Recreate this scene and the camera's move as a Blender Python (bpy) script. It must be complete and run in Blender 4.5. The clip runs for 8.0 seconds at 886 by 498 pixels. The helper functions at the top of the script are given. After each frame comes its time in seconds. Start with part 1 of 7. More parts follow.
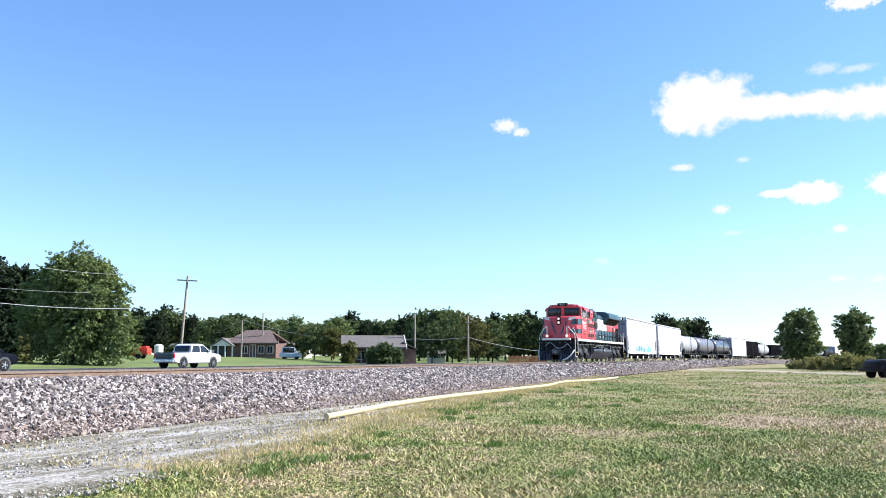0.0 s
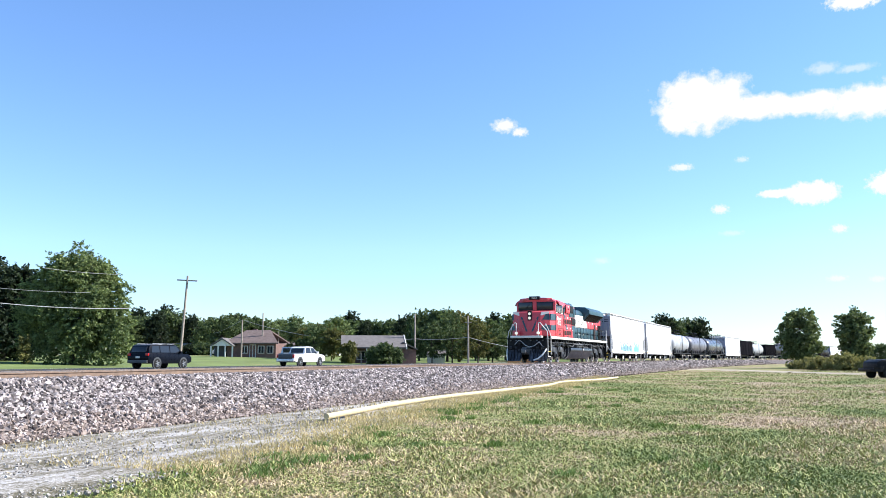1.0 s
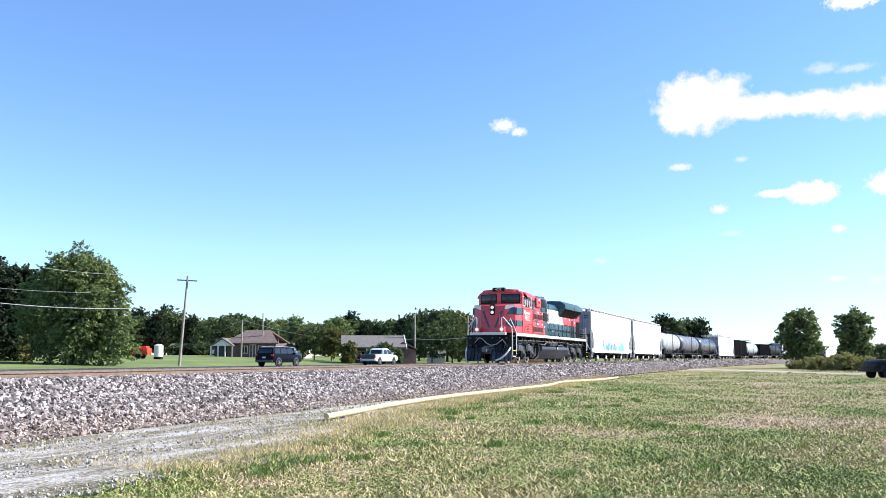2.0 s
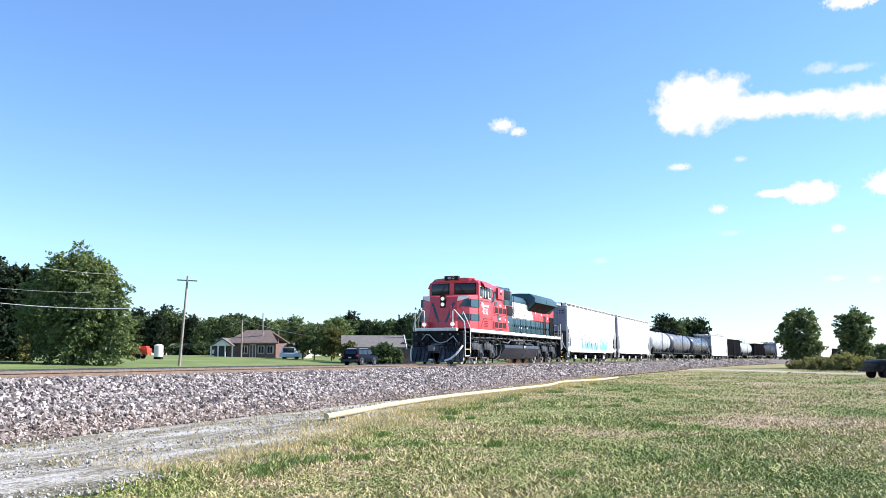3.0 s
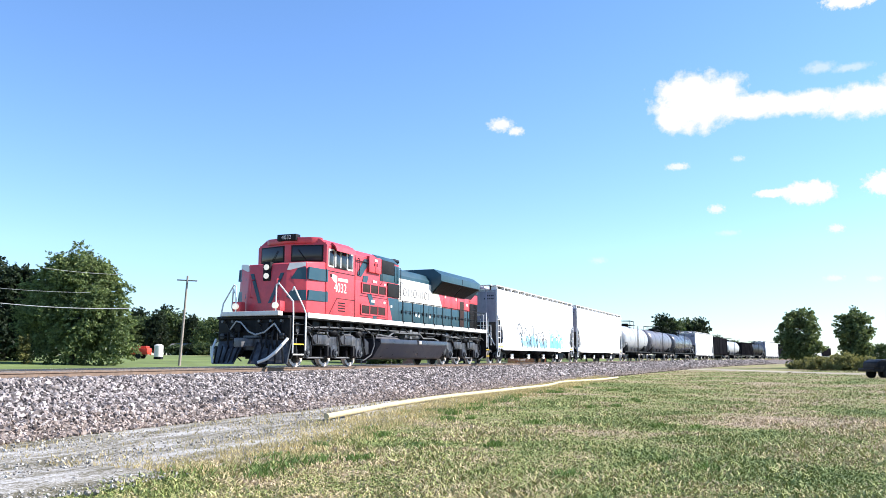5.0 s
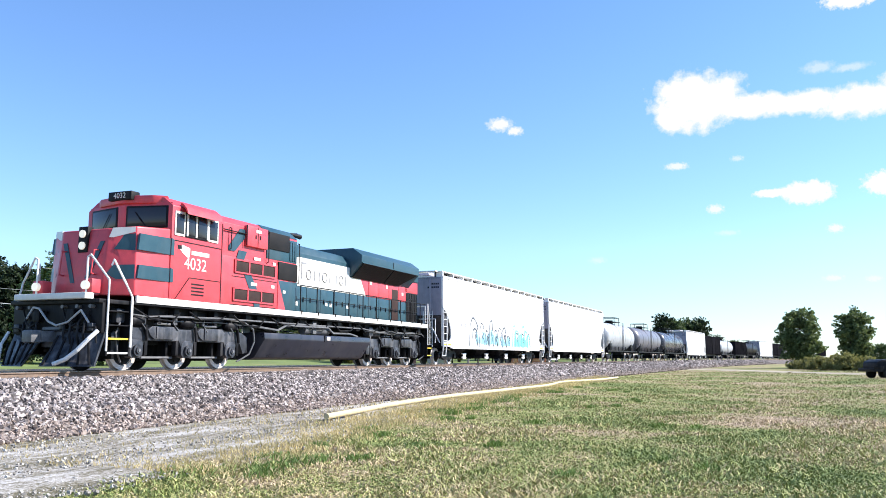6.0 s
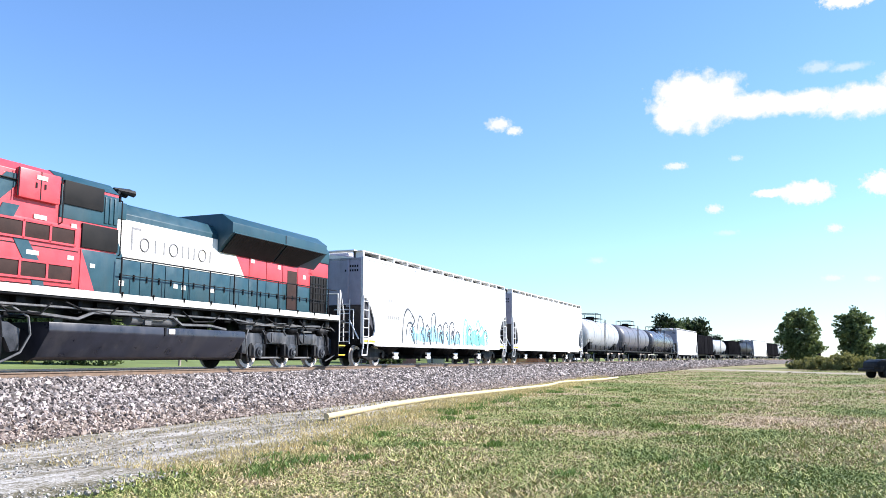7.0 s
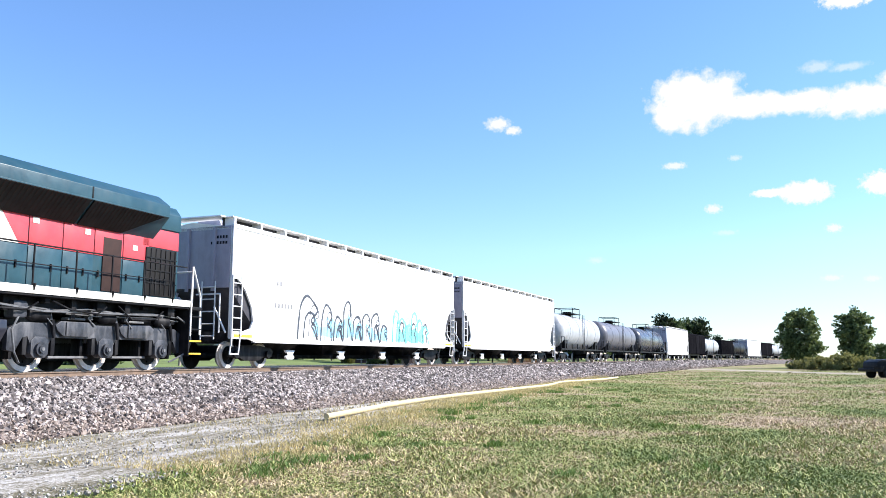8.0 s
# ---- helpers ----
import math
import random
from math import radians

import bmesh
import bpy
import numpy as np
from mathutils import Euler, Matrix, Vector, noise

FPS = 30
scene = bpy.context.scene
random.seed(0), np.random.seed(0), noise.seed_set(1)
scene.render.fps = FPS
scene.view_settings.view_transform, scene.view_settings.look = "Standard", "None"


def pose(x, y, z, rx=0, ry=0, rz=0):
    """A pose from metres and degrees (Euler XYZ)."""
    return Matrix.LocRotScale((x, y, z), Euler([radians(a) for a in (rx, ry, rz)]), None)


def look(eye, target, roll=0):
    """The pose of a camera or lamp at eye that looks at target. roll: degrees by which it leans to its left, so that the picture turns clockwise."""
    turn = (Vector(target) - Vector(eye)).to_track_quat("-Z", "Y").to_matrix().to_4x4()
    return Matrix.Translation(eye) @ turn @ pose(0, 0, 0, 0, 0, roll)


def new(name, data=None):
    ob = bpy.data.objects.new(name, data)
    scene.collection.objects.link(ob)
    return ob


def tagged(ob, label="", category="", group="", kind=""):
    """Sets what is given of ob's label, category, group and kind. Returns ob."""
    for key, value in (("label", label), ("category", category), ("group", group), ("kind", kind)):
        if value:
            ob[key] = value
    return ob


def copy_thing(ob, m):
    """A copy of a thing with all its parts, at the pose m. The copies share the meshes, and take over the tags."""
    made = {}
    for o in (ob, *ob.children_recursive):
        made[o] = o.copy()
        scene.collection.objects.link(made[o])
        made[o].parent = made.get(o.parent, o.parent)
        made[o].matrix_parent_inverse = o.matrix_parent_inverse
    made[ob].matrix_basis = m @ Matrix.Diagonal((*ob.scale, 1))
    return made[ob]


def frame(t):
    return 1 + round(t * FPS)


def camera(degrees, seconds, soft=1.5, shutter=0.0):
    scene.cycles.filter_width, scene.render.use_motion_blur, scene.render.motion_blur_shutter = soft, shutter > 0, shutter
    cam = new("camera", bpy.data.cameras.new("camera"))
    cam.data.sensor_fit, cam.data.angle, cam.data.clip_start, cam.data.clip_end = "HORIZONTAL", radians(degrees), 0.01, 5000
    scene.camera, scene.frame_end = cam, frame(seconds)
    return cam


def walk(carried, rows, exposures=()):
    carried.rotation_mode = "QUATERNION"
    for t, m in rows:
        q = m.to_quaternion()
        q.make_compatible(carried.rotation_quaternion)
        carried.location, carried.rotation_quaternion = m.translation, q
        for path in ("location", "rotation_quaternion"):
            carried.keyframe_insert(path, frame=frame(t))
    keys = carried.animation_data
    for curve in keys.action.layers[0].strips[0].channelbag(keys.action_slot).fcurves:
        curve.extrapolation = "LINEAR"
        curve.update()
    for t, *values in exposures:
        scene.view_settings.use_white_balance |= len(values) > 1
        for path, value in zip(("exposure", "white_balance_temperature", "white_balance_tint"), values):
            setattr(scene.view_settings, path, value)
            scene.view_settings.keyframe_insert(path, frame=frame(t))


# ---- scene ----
cam = camera(56.976, 8.0, soft=0.9)
walk(cam, [(0.0, pose(0, 0, 1.524, 97.62, 0, 0)), (8.0, pose(0, 0, 1.524, 97.62, 0, 0))],
     exposures=[(0.0, 1.10, 6250, 13), (8.0, 1.10, 6250, 13)])

# ---- world and sun ----
SUN_EL, SUN_AZ = radians(37), radians(85)
world = bpy.data.worlds.new("sky")
scene.world = world
world.use_nodes = True
wn = world.node_tree.nodes
sky = wn.new("ShaderNodeTexSky")
sky.sky_type = 'NISHITA'
sky.sun_disc = False
sky.sun_elevation, sky.sun_rotation = SUN_EL, SUN_AZ
sky.air_density, sky.dust_density, sky.ozone_density = 1.1, 0.0, 5.0
wn["Background"].inputs["Strength"].default_value = 0.112
hue = wn.new("ShaderNodeHueSaturation")
hue.inputs["Saturation"].default_value = 1.05
world.node_tree.links.new(sky.outputs[0], hue.inputs["Color"])
sky_dir = wn.new("ShaderNodeTexCoord")
sky_sep = wn.new("ShaderNodeSeparateXYZ")
sky_ramp = wn.new("ShaderNodeValToRGB")
sky_mix = wn.new("ShaderNodeMix")
sky_mix.data_type, sky_mix.blend_type = 'RGBA', 'MULTIPLY'
sky_mix.inputs[0].default_value = 1.0
for e, (p, c) in zip([sky_ramp.color_ramp.elements[0], sky_ramp.color_ramp.elements[1], sky_ramp.color_ramp.elements.new(0.13)],
                     ((0.0, (0.62, 0.73, 0.85)), (0.42, (1.04, 1.0, 1.02)), (0.13, (0.92, 0.93, 1.0)))):
    e.position, e.color = p, (*c, 1)
world.node_tree.links.new(sky_dir.outputs["Generated"], sky_sep.inputs[0])
world.node_tree.links.new(sky_sep.outputs[2], sky_ramp.inputs[0])
world.node_tree.links.new(hue.outputs[0], sky_mix.inputs[6])
world.node_tree.links.new(sky_ramp.outputs[0], sky_mix.inputs[7])
world.node_tree.links.new(sky_mix.outputs[2], wn["Background"].inputs["Color"])
sun_dir = Vector((math.sin(SUN_AZ) * math.cos(SUN_EL), math.cos(SUN_AZ) * math.cos(SUN_EL), math.sin(SUN_EL)))
sun = new("sun", bpy.data.lights.new("sun", 'SUN'))
sun.data.energy, sun.data.angle, sun.data.color = 5.0, radians(0.55), (1.0, 0.95, 0.86)
sun.matrix_world = look(sun_dir * 100, (0, 0, 0))

# ---- the track's line: an arc that tightens slowly to the right ----
RAIL = 1.2
D0, TH0, K1, K2, U2 = 16.758, 0.36527, 0.00054, 0.0005, 100.0
A1, V0, ACC = 68.748, 8.3594, 0.05626
STEP = 0.5
ULO, UHI = -400.0, 760.0


def heading(u):
    u = min(u, 420.0)
    return TH0 + K1 * max(u, -150.0) - 0.00012 * max(0.0, u - 60.0) + K2 * max(0.0, u - U2)


def line_table():
    n0, n1 = int(ULO / STEP), int(UHI / STEP)
    tab = {0: (-D0 * math.cos(TH0), D0 * math.sin(TH0))}
    for i in range(0, n1):
        a = heading((i + 0.5) * STEP)
        x, y = tab[i]
        tab[i + 1] = (x + STEP * math.sin(a), y + STEP * math.cos(a))
    for i in range(0, n0, -1):
        a = heading((i - 0.5) * STEP)
        x, y = tab[i]
        tab[i - 1] = (x - STEP * math.sin(a), y - STEP * math.cos(a))
    return tab


LINE = line_table()


def along(u, lat=0.0, z=0.0):
    """The point u metres along the track, lat metres to its camera side, z above the ground."""
    i = max(int(ULO / STEP), min(int(UHI / STEP) - 1, math.floor(u / STEP)))
    f = u / STEP - i
    (x0, y0), (x1, y1) = LINE[i], LINE[i + 1]
    a = heading(u)
    return Vector((x0 + (x1 - x0) * f + lat * math.cos(a), y0 + (y1 - y0) * f - lat * math.sin(a), z))


def train_pose(u):
    """A car's pose with its middle at u: its x points the way it runs, its y to the camera's side."""
    a = heading(u)
    return Matrix.Translation(along(u, 0, RAIL)) @ Matrix.Rotation(math.atan2(-math.cos(a), -math.sin(a)), 4, 'Z')


def road_pose(u, lat, z):
    """A road vehicle's pose: its x points away along the road."""
    a = heading(u)
    return Matrix.Translation(along(u, lat, z)) @ Matrix.Rotation(math.atan2(math.cos(a), math.sin(a)), 4, 'Z')


# ---- materials ----
def tree_of(name):
    m = bpy.data.materials.new(name)
    m.use_nodes = True
    nt = m.node_tree
    return m, nt, nt.nodes, nt.links, nt.nodes["Principled BSDF"]


def noise_node(nt, scale, detail=4.0, rough=0.55, vec=None, dist=0.0):
    n = nt.nodes.new("ShaderNodeTexNoise")
    n.inputs["Scale"].default_value, n.inputs["Detail"].default_value = scale, detail
    n.inputs["Roughness"].default_value, n.inputs["Distortion"].default_value = rough, dist
    if vec is not None:
        nt.links.new(vec, n.inputs["Vector"])
    return n


def ramp_node(nt, fac, stops):
    r = nt.nodes.new("ShaderNodeValToRGB")
    el = r.color_ramp.elements
    while len(el) < len(stops):
        el.new(0.5)
    for e, (p, c) in zip(el, stops):
        e.position, e.color = p, (*c, 1) if len(c) == 3 else c
    nt.links.new(fac, r.inputs[0])
    return r


def mix_node(nt, fac, a, b, mode='MIX'):
    m = nt.nodes.new("ShaderNodeMix")
    m.data_type, m.blend_type = 'RGBA', mode
    for sock, v in ((m.inputs[0], fac), (m.inputs[6], a), (m.inputs[7], b)):
        if isinstance(v, (int, float)):
            sock.default_value = v
        elif isinstance(v, tuple):
            sock.default_value = (*v, 1)
        else:
            nt.links.new(v, sock)
    return m.outputs[2]


def math_node(nt, op, a, b=0.0, clamp=False):
    m = nt.nodes.new("ShaderNodeMath")
    m.operation, m.use_clamp = op, clamp
    for sock, v in ((m.inputs[0], a), (m.inputs[1], b)):
        if isinstance(v, (int, float)):
            sock.default_value = v
        else:
            nt.links.new(v, sock)
    return m.outputs[0]


def bump_node(nt, bsdf, height, strength, distance):
    b = nt.nodes.new("ShaderNodeBump")
    b.inputs["Strength"].default_value, b.inputs["Distance"].default_value = strength, distance
    nt.links.new(height, b.inputs["Height"])
    nt.links.new(b.outputs[0], bsdf.inputs["Normal"])


def plain(name, col, rough=0.5, metal=0.0, vary=0.25, scale=3.0, fine=40.0, bump=0.0, dirt=None, dirt_amount=0.5, per=None, spec=0.5):
    """Paint, metal or wood: a base colour with blotches and grain; dirt: a second colour that gathers in streaks."""
    m, nt, nodes, links, b = tree_of(name)
    tc = nodes.new("ShaderNodeTexCoord")
    n1 = noise_node(nt, scale, 5, 0.6, tc.outputs["Object"])
    n2 = noise_node(nt, fine, 3, 0.6, tc.outputs["Object"])
    lo = tuple(c * (1 - vary) for c in col)
    hi = tuple(min(1, c * (1 + vary * 0.6)) for c in col)
    out = ramp_node(nt, n1.outputs[0], [(0.3, lo), (0.7, hi)]).outputs[0]
    grain = ramp_node(nt, n2.outputs[0], [(0.3, (1 - vary * 0.6,) * 3), (0.7, (1, 1, 1))]).outputs[0]
    out = mix_node(nt, 1.0, out, grain, 'MULTIPLY')
    if per == 'island':
        g = nodes.new("ShaderNodeNewGeometry")
        out = mix_node(nt, 1.0, out, ramp_node(nt, g.outputs["Random Per Island"], [(0, (0.55,) * 3), (1, (1.35,) * 3)]).outputs[0], 'MULTIPLY')
    elif per == 'object':
        g = nodes.new("ShaderNodeObjectInfo")
        out = mix_node(nt, 1.0, out, ramp_node(nt, g.outputs["Random"], [(0, (0.72,) * 3), (1, (1.2,) * 3)]).outputs[0], 'MULTIPLY')
    if dirt:
        mp = nodes.new("ShaderNodeMapping")
        mp.inputs["Scale"].default_value = (1.0, 1.0, 0.18)
        links.new(tc.outputs["Object"], mp.inputs[0])
        n3 = noise_node(nt, 2.6, 6, 0.7, mp.outputs[0])
        f = ramp_node(nt, n3.outputs[0], [(0.48, (0, 0, 0)), (0.72, (dirt_amount,) * 3)]).outputs[0]
        out = mix_node(nt, f, out, dirt)
    links.new(out, b.inputs["Base Color"])
    b.inputs["Metallic"].default_value = metal
    b.inputs["Specular IOR Level"].default_value = spec
    rr = ramp_node(nt, n1.outputs[0], [(0.25, (max(0.03, rough - 0.1),) * 3), (0.75, (min(1, rough + 0.1),) * 3)])
    links.new(rr.outputs[0], b.inputs["Roughness"])
    if bump:
        bump_node(nt, b, n2.outputs[0], 0.6, bump)
    return m


def glass(name, tint, rough=0.05):
    m, nt, nodes, links, b = tree_of(name)
    b.inputs["Base Color"].default_value = (*tint, 1)
    b.inputs["Roughness"].default_value = rough
    b.inputs["Specular IOR Level"].default_value = 0.4
    n = noise_node(nt, 2.0, 2)
    bump_node(nt, b, n.outputs[0], 0.05, 0.01)
    return m


M = {}
M["red"] = plain("red_paint", (0.60, 0.06, 0.075), 0.38, vary=0.15, dirt=(0.16, 0.06, 0.05), dirt_amount=0.3)
M["teal"] = plain("dark_green_paint", (0.016, 0.062, 0.085), 0.38, vary=0.2, dirt=(0.08, 0.09, 0.09), dirt_amount=0.3)
M["cream"] = plain("white_paint", (0.74, 0.72, 0.66), 0.45, vary=0.08, dirt=(0.35, 0.31, 0.26), dirt_amount=0.35)
M["black"] = plain("black_paint", (0.010, 0.010, 0.012), 0.5, vary=0.4, dirt=(0.05, 0.046, 0.042), dirt_amount=0.5, spec=0.15)
# grimy metal, blackened further to carry the shadow under the train
M["under"] = plain("running_gear_grime_shade", (0.010, 0.010, 0.012), 0.5, vary=0.6, scale=4, bump=0.004, dirt=(0.09, 0.085, 0.085), dirt_amount=0.45, spec=0.12)
# pale streaks are dust and also painted highlights on the castings
M["truckframe"] = plain("truck_frame_slate_glint", (0.042, 0.045, 0.055), 0.40, vary=0.5, scale=5, bump=0.003, dirt=(0.19, 0.185, 0.19), dirt_amount=0.7, spec=0.35)
M["pipework"] = plain("dull_pipe_grey", (0.15, 0.15, 0.155), 0.45, vary=0.4, scale=5, dirt=(0.03, 0.03, 0.03), dirt_amount=0.6)
# black paint with the blue sheen of reflected sky mixed into its colour
M["tanksteel"] = plain("fuel_tank_black_sheen", (0.026, 0.028, 0.042), 0.33, vary=0.4, dirt=(0.07, 0.065, 0.065), dirt_amount=0.5)
M["grille"] = plain("radiator_screen", (0.014, 0.013, 0.013), 0.6, vary=0.4, fine=90, spec=0.15)
M["darkgrille"] = plain("brown_filter_screen", (0.045, 0.026, 0.023), 0.7, vary=0.35, fine=80, spec=0.15)
M["wheel"] = plain("wheel_steel", (0.74, 0.65, 0.59), 0.5, 0.1, vary=0.25, dirt=(0.16, 0.12, 0.09), dirt_amount=0.4)
M["handrail"] = plain("handrail_white", (0.72, 0.71, 0.68), 0.45, vary=0.1)
M["yellow"] = plain("safety_yellow", (0.70, 0.48, 0.04), 0.5, vary=0.15)
M["lens"] = glass("lamp_lens", (0.75, 0.72, 0.6), 0.1)
le = M["lens"].node_tree.nodes["Principled BSDF"]
le.inputs["Emission Color"].default_value = (1.0, 0.9, 0.7, 1)
le.inputs["Emission Strength"].default_value = 0.25
M["glass"] = glass("window_glass", (0.02, 0.024, 0.03))
M["hopper"] = plain("hopper_white", (0.80, 0.80, 0.80), 0.5, vary=0.05, dirt=(0.52, 0.48, 0.43), dirt_amount=0.35)
# grey paint; its violet tint carries the shade of the car ends
M["hoppergrey"] = plain("hopper_grey", (0.33, 0.32, 0.39), 0.55, vary=0.12, dirt=(0.16, 0.15, 0.15), dirt_amount=0.4)
# shade of the end cutouts and walkway gap, put into the colour
M["hoppershade"] = plain("hopper_shade_grey", (0.06, 0.06, 0.072), 0.6, vary=0.2, dirt=(0.1, 0.09, 0.09), dirt_amount=0.5, spec=0.15)
M["tank_light"] = plain("tank_grey_white", (0.40, 0.42, 0.45), 0.38, vary=0.15, dirt=(0.14, 0.13, 0.13), dirt_amount=0.5)
M["tank_grey"] = plain("tank_dull_grey", (0.15, 0.15, 0.18), 0.4, vary=0.3, dirt=(0.04, 0.038, 0.04), dirt_amount=0.7)
M["tank_black"] = plain("tank_black", (0.012, 0.012, 0.016), 0.4, vary=0.3, dirt=(0.035, 0.032, 0.032), dirt_amount=0.4, spec=0.08)
M["soot"] = plain("soot_black", (0.012, 0.012, 0.015), 0.85, vary=0.4, dirt=(0.03, 0.028, 0.028), dirt_amount=0.5, spec=0.0)
M["tank_dark"] = plain("tank_dark_grey", (0.055, 0.06, 0.08), 0.25, vary=0.3, dirt=(0.25, 0.24, 0.24), dirt_amount=0.4)
M["rail"] = plain("rusty_rail", (0.22, 0.15, 0.105), 0.7, 0.2, vary=0.35, scale=6, bump=0.002)
M["railhead"] = plain("polished_rail", (0.42, 0.42, 0.43), 0.28, 0.9, vary=0.15)
M["tie"] = plain("weathered_tie", (0.13, 0.10, 0.08), 0.85, vary=0.4, bump=0.006, per='object', spec=0.15)
M["wood"] = plain("pole_wood", (0.36, 0.30, 0.25), 0.85, vary=0.3, bump=0.006)
M["bark"] = plain("bark", (0.09, 0.07, 0.05), 0.9, vary=0.4, bump=0.02)
M["pipe"] = plain("pale_yellow_pipe", (0.62, 0.51, 0.28), 0.5, vary=0.2, dirt=(0.45, 0.38, 0.26), dirt_amount=0.5)
M["carwhite"] = plain("car_white", (0.80, 0.80, 0.80), 0.25, vary=0.04)
M["carblack"] = plain("car_black", (0.004, 0.005, 0.009), 0.3, vary=0.1, spec=0.1)
M["cargrey"] = plain("car_plastic_grey", (0.05, 0.055, 0.06), 0.5, vary=0.2)
M["tyre"] = plain("tyre_rubber", (0.02, 0.02, 0.02), 0.85, vary=0.3, spec=0.15)
M["rim"] = plain("alloy_rim", (0.55, 0.55, 0.56), 0.3, 0.8, vary=0.1)
M["redlamp"] = plain("red_lamp", (0.45, 0.01, 0.01), 0.2, vary=0.1)
M["brickwall"] = plain("brick_brown", (0.17, 0.10, 0.085), 0.85, vary=0.3, fine=14)
M["roofbrown"] = plain("roof_shingle_brown", (0.17, 0.125, 0.11), 0.9, vary=0.35, scale=2, fine=12, bump=0.01)
M["roofgrey"] = plain("roof_shingle_grey", (0.16, 0.145, 0.135), 0.9, vary=0.3, scale=2, fine=12, bump=0.01)
M["siding"] = plain("pale_siding", (0.70, 0.68, 0.63), 0.7, vary=0.1)
M["bluecar"] = plain("pale_blue_paint", (0.58, 0.66, 0.74), 0.3, vary=0.1)
M["orange"] = plain("orange_mesh_fence", (0.60, 0.20, 0.09), 0.7, vary=0.25)
M["redpaint"] = plain("bright_red_paint", (0.70, 0.06, 0.03), 0.4, vary=0.15)
M["graffiti_dark"] = plain("spray_black", (0.05, 0.06, 0.08), 0.6, vary=0.3)
M["graffiti_blue"] = plain("spray_blue", (0.30, 0.60, 0.72), 0.6, vary=0.2)
M["graffiti_teal"] = plain("spray_turquoise", (0.18, 0.62, 0.60), 0.6, vary=0.2)
M["wire"] = plain("cable", (0.45, 0.45, 0.45), 0.6, vary=0.2)


def leaf_mat(name, a, b, tip=0.0):
    m, nt, nodes, links, bs = tree_of(name)
    g = nodes.new("ShaderNodeNewGeometry")
    tc = nodes.new("ShaderNodeTexCoord")
    n = noise_node(nt, 0.6, 3, 0.6, tc.outputs["Object"])
    r1 = ramp_node(nt, g.outputs["Random Per Island"], [(0.0, a), (1.0, b)]).outputs[0]
    r2 = ramp_node(nt, n.outputs[0], [(0.3, (0.65, 0.7, 0.7)), (0.7, (1.25, 1.2, 1.0))]).outputs[0]
    links.new(mix_node(nt, 1.0, r1, r2, 'MULTIPLY'), bs.inputs["Base Color"])
    bs.inputs["Roughness"].default_value = 0.6
    bs.inputs["Specular IOR Level"].default_value = 0.15
    tr = nodes.new("ShaderNodeBsdfTranslucent")
    tr.inputs["Color"].default_value = (b[0] * 1.4, b[1] * 1.5, b[2], 1)
    ms = nodes.new("ShaderNodeMixShader")
    ms.inputs[0].default_value = 0.2
    links.new(bs.outputs[0], ms.inputs[1])
    links.new(tr.outputs[0], ms.inputs[2])
    links.new(ms.outputs[0], nodes["Material Output"].inputs["Surface"])
    return m


M["leaf_cedar"] = leaf_mat("leaf_cedar", (0.012, 0.026, 0.014), (0.27, 0.33, 0.15))
M["leaf_oak"] = leaf_mat("leaf_oak", (0.016, 0.030, 0.016), (0.14, 0.185, 0.085))
M["leaf_gold"] = leaf_mat("leaf_gold", (0.05, 0.055, 0.02), (0.17, 0.165, 0.06))
M["leaf_field"] = leaf_mat("leaf_field", (0.03, 0.05, 0.025), (0.20, 0.245, 0.115))
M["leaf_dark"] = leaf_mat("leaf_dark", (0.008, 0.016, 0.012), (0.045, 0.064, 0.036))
M["leaf_bush"] = leaf_mat("leaf_bush", (0.13, 0.13, 0.05), (0.36, 0.33, 0.15))


def dryness(nt, pos, fine):
    """Where the turf has dried out: broad patches, broken up by small ones."""
    n = noise_node(nt, 0.16, 4, 0.6, pos, 0.6)
    n2 = noise_node(nt, 1.1, 5, 0.7, pos)
    s = math_node(nt, 'ADD', math_node(nt, 'MULTIPLY', math_node(nt, 'SUBTRACT', n.outputs[0], 0.5), 1.5), math_node(nt, 'MULTIPLY', n2.outputs[0], 0.9))
    return math_node(nt, 'ADD', s, math_node(nt, 'MULTIPLY', math_node(nt, 'SUBTRACT', fine, 0.5), 0.35))


def grass_blade_mat():
    m, nt, nodes, links, bs = tree_of("grass_blades")
    g = nodes.new("ShaderNodeNewGeometry")
    s = dryness(nt, g.outputs["Position"], g.outputs["Random Per Island"])
    r = ramp_node(nt, s, [(0.25, (0.185, 0.23, 0.07)), (0.41, (0.30, 0.32, 0.105)), (0.54, (0.41, 0.345, 0.17)), (0.73, (0.54, 0.42, 0.27))])
    tint = nodes.new("ShaderNodeMapRange")
    tint.inputs[3].default_value, tint.inputs[4].default_value = 0.7, 1.3
    wn_ = nodes.new("ShaderNodeTexWhiteNoise")
    wn_.noise_dimensions = '1D'
    links.new(g.outputs["Random Per Island"], wn_.inputs["W"])
    links.new(wn_.outputs["Value"], tint.inputs[0])
    links.new(mix_node(nt, 1.0, r.outputs[0], tint.outputs[0], 'MULTIPLY'), bs.inputs["Base Color"])
    bs.inputs["Roughness"].default_value = 0.6
    bs.inputs["Specular IOR Level"].default_value = 0.25
    return m


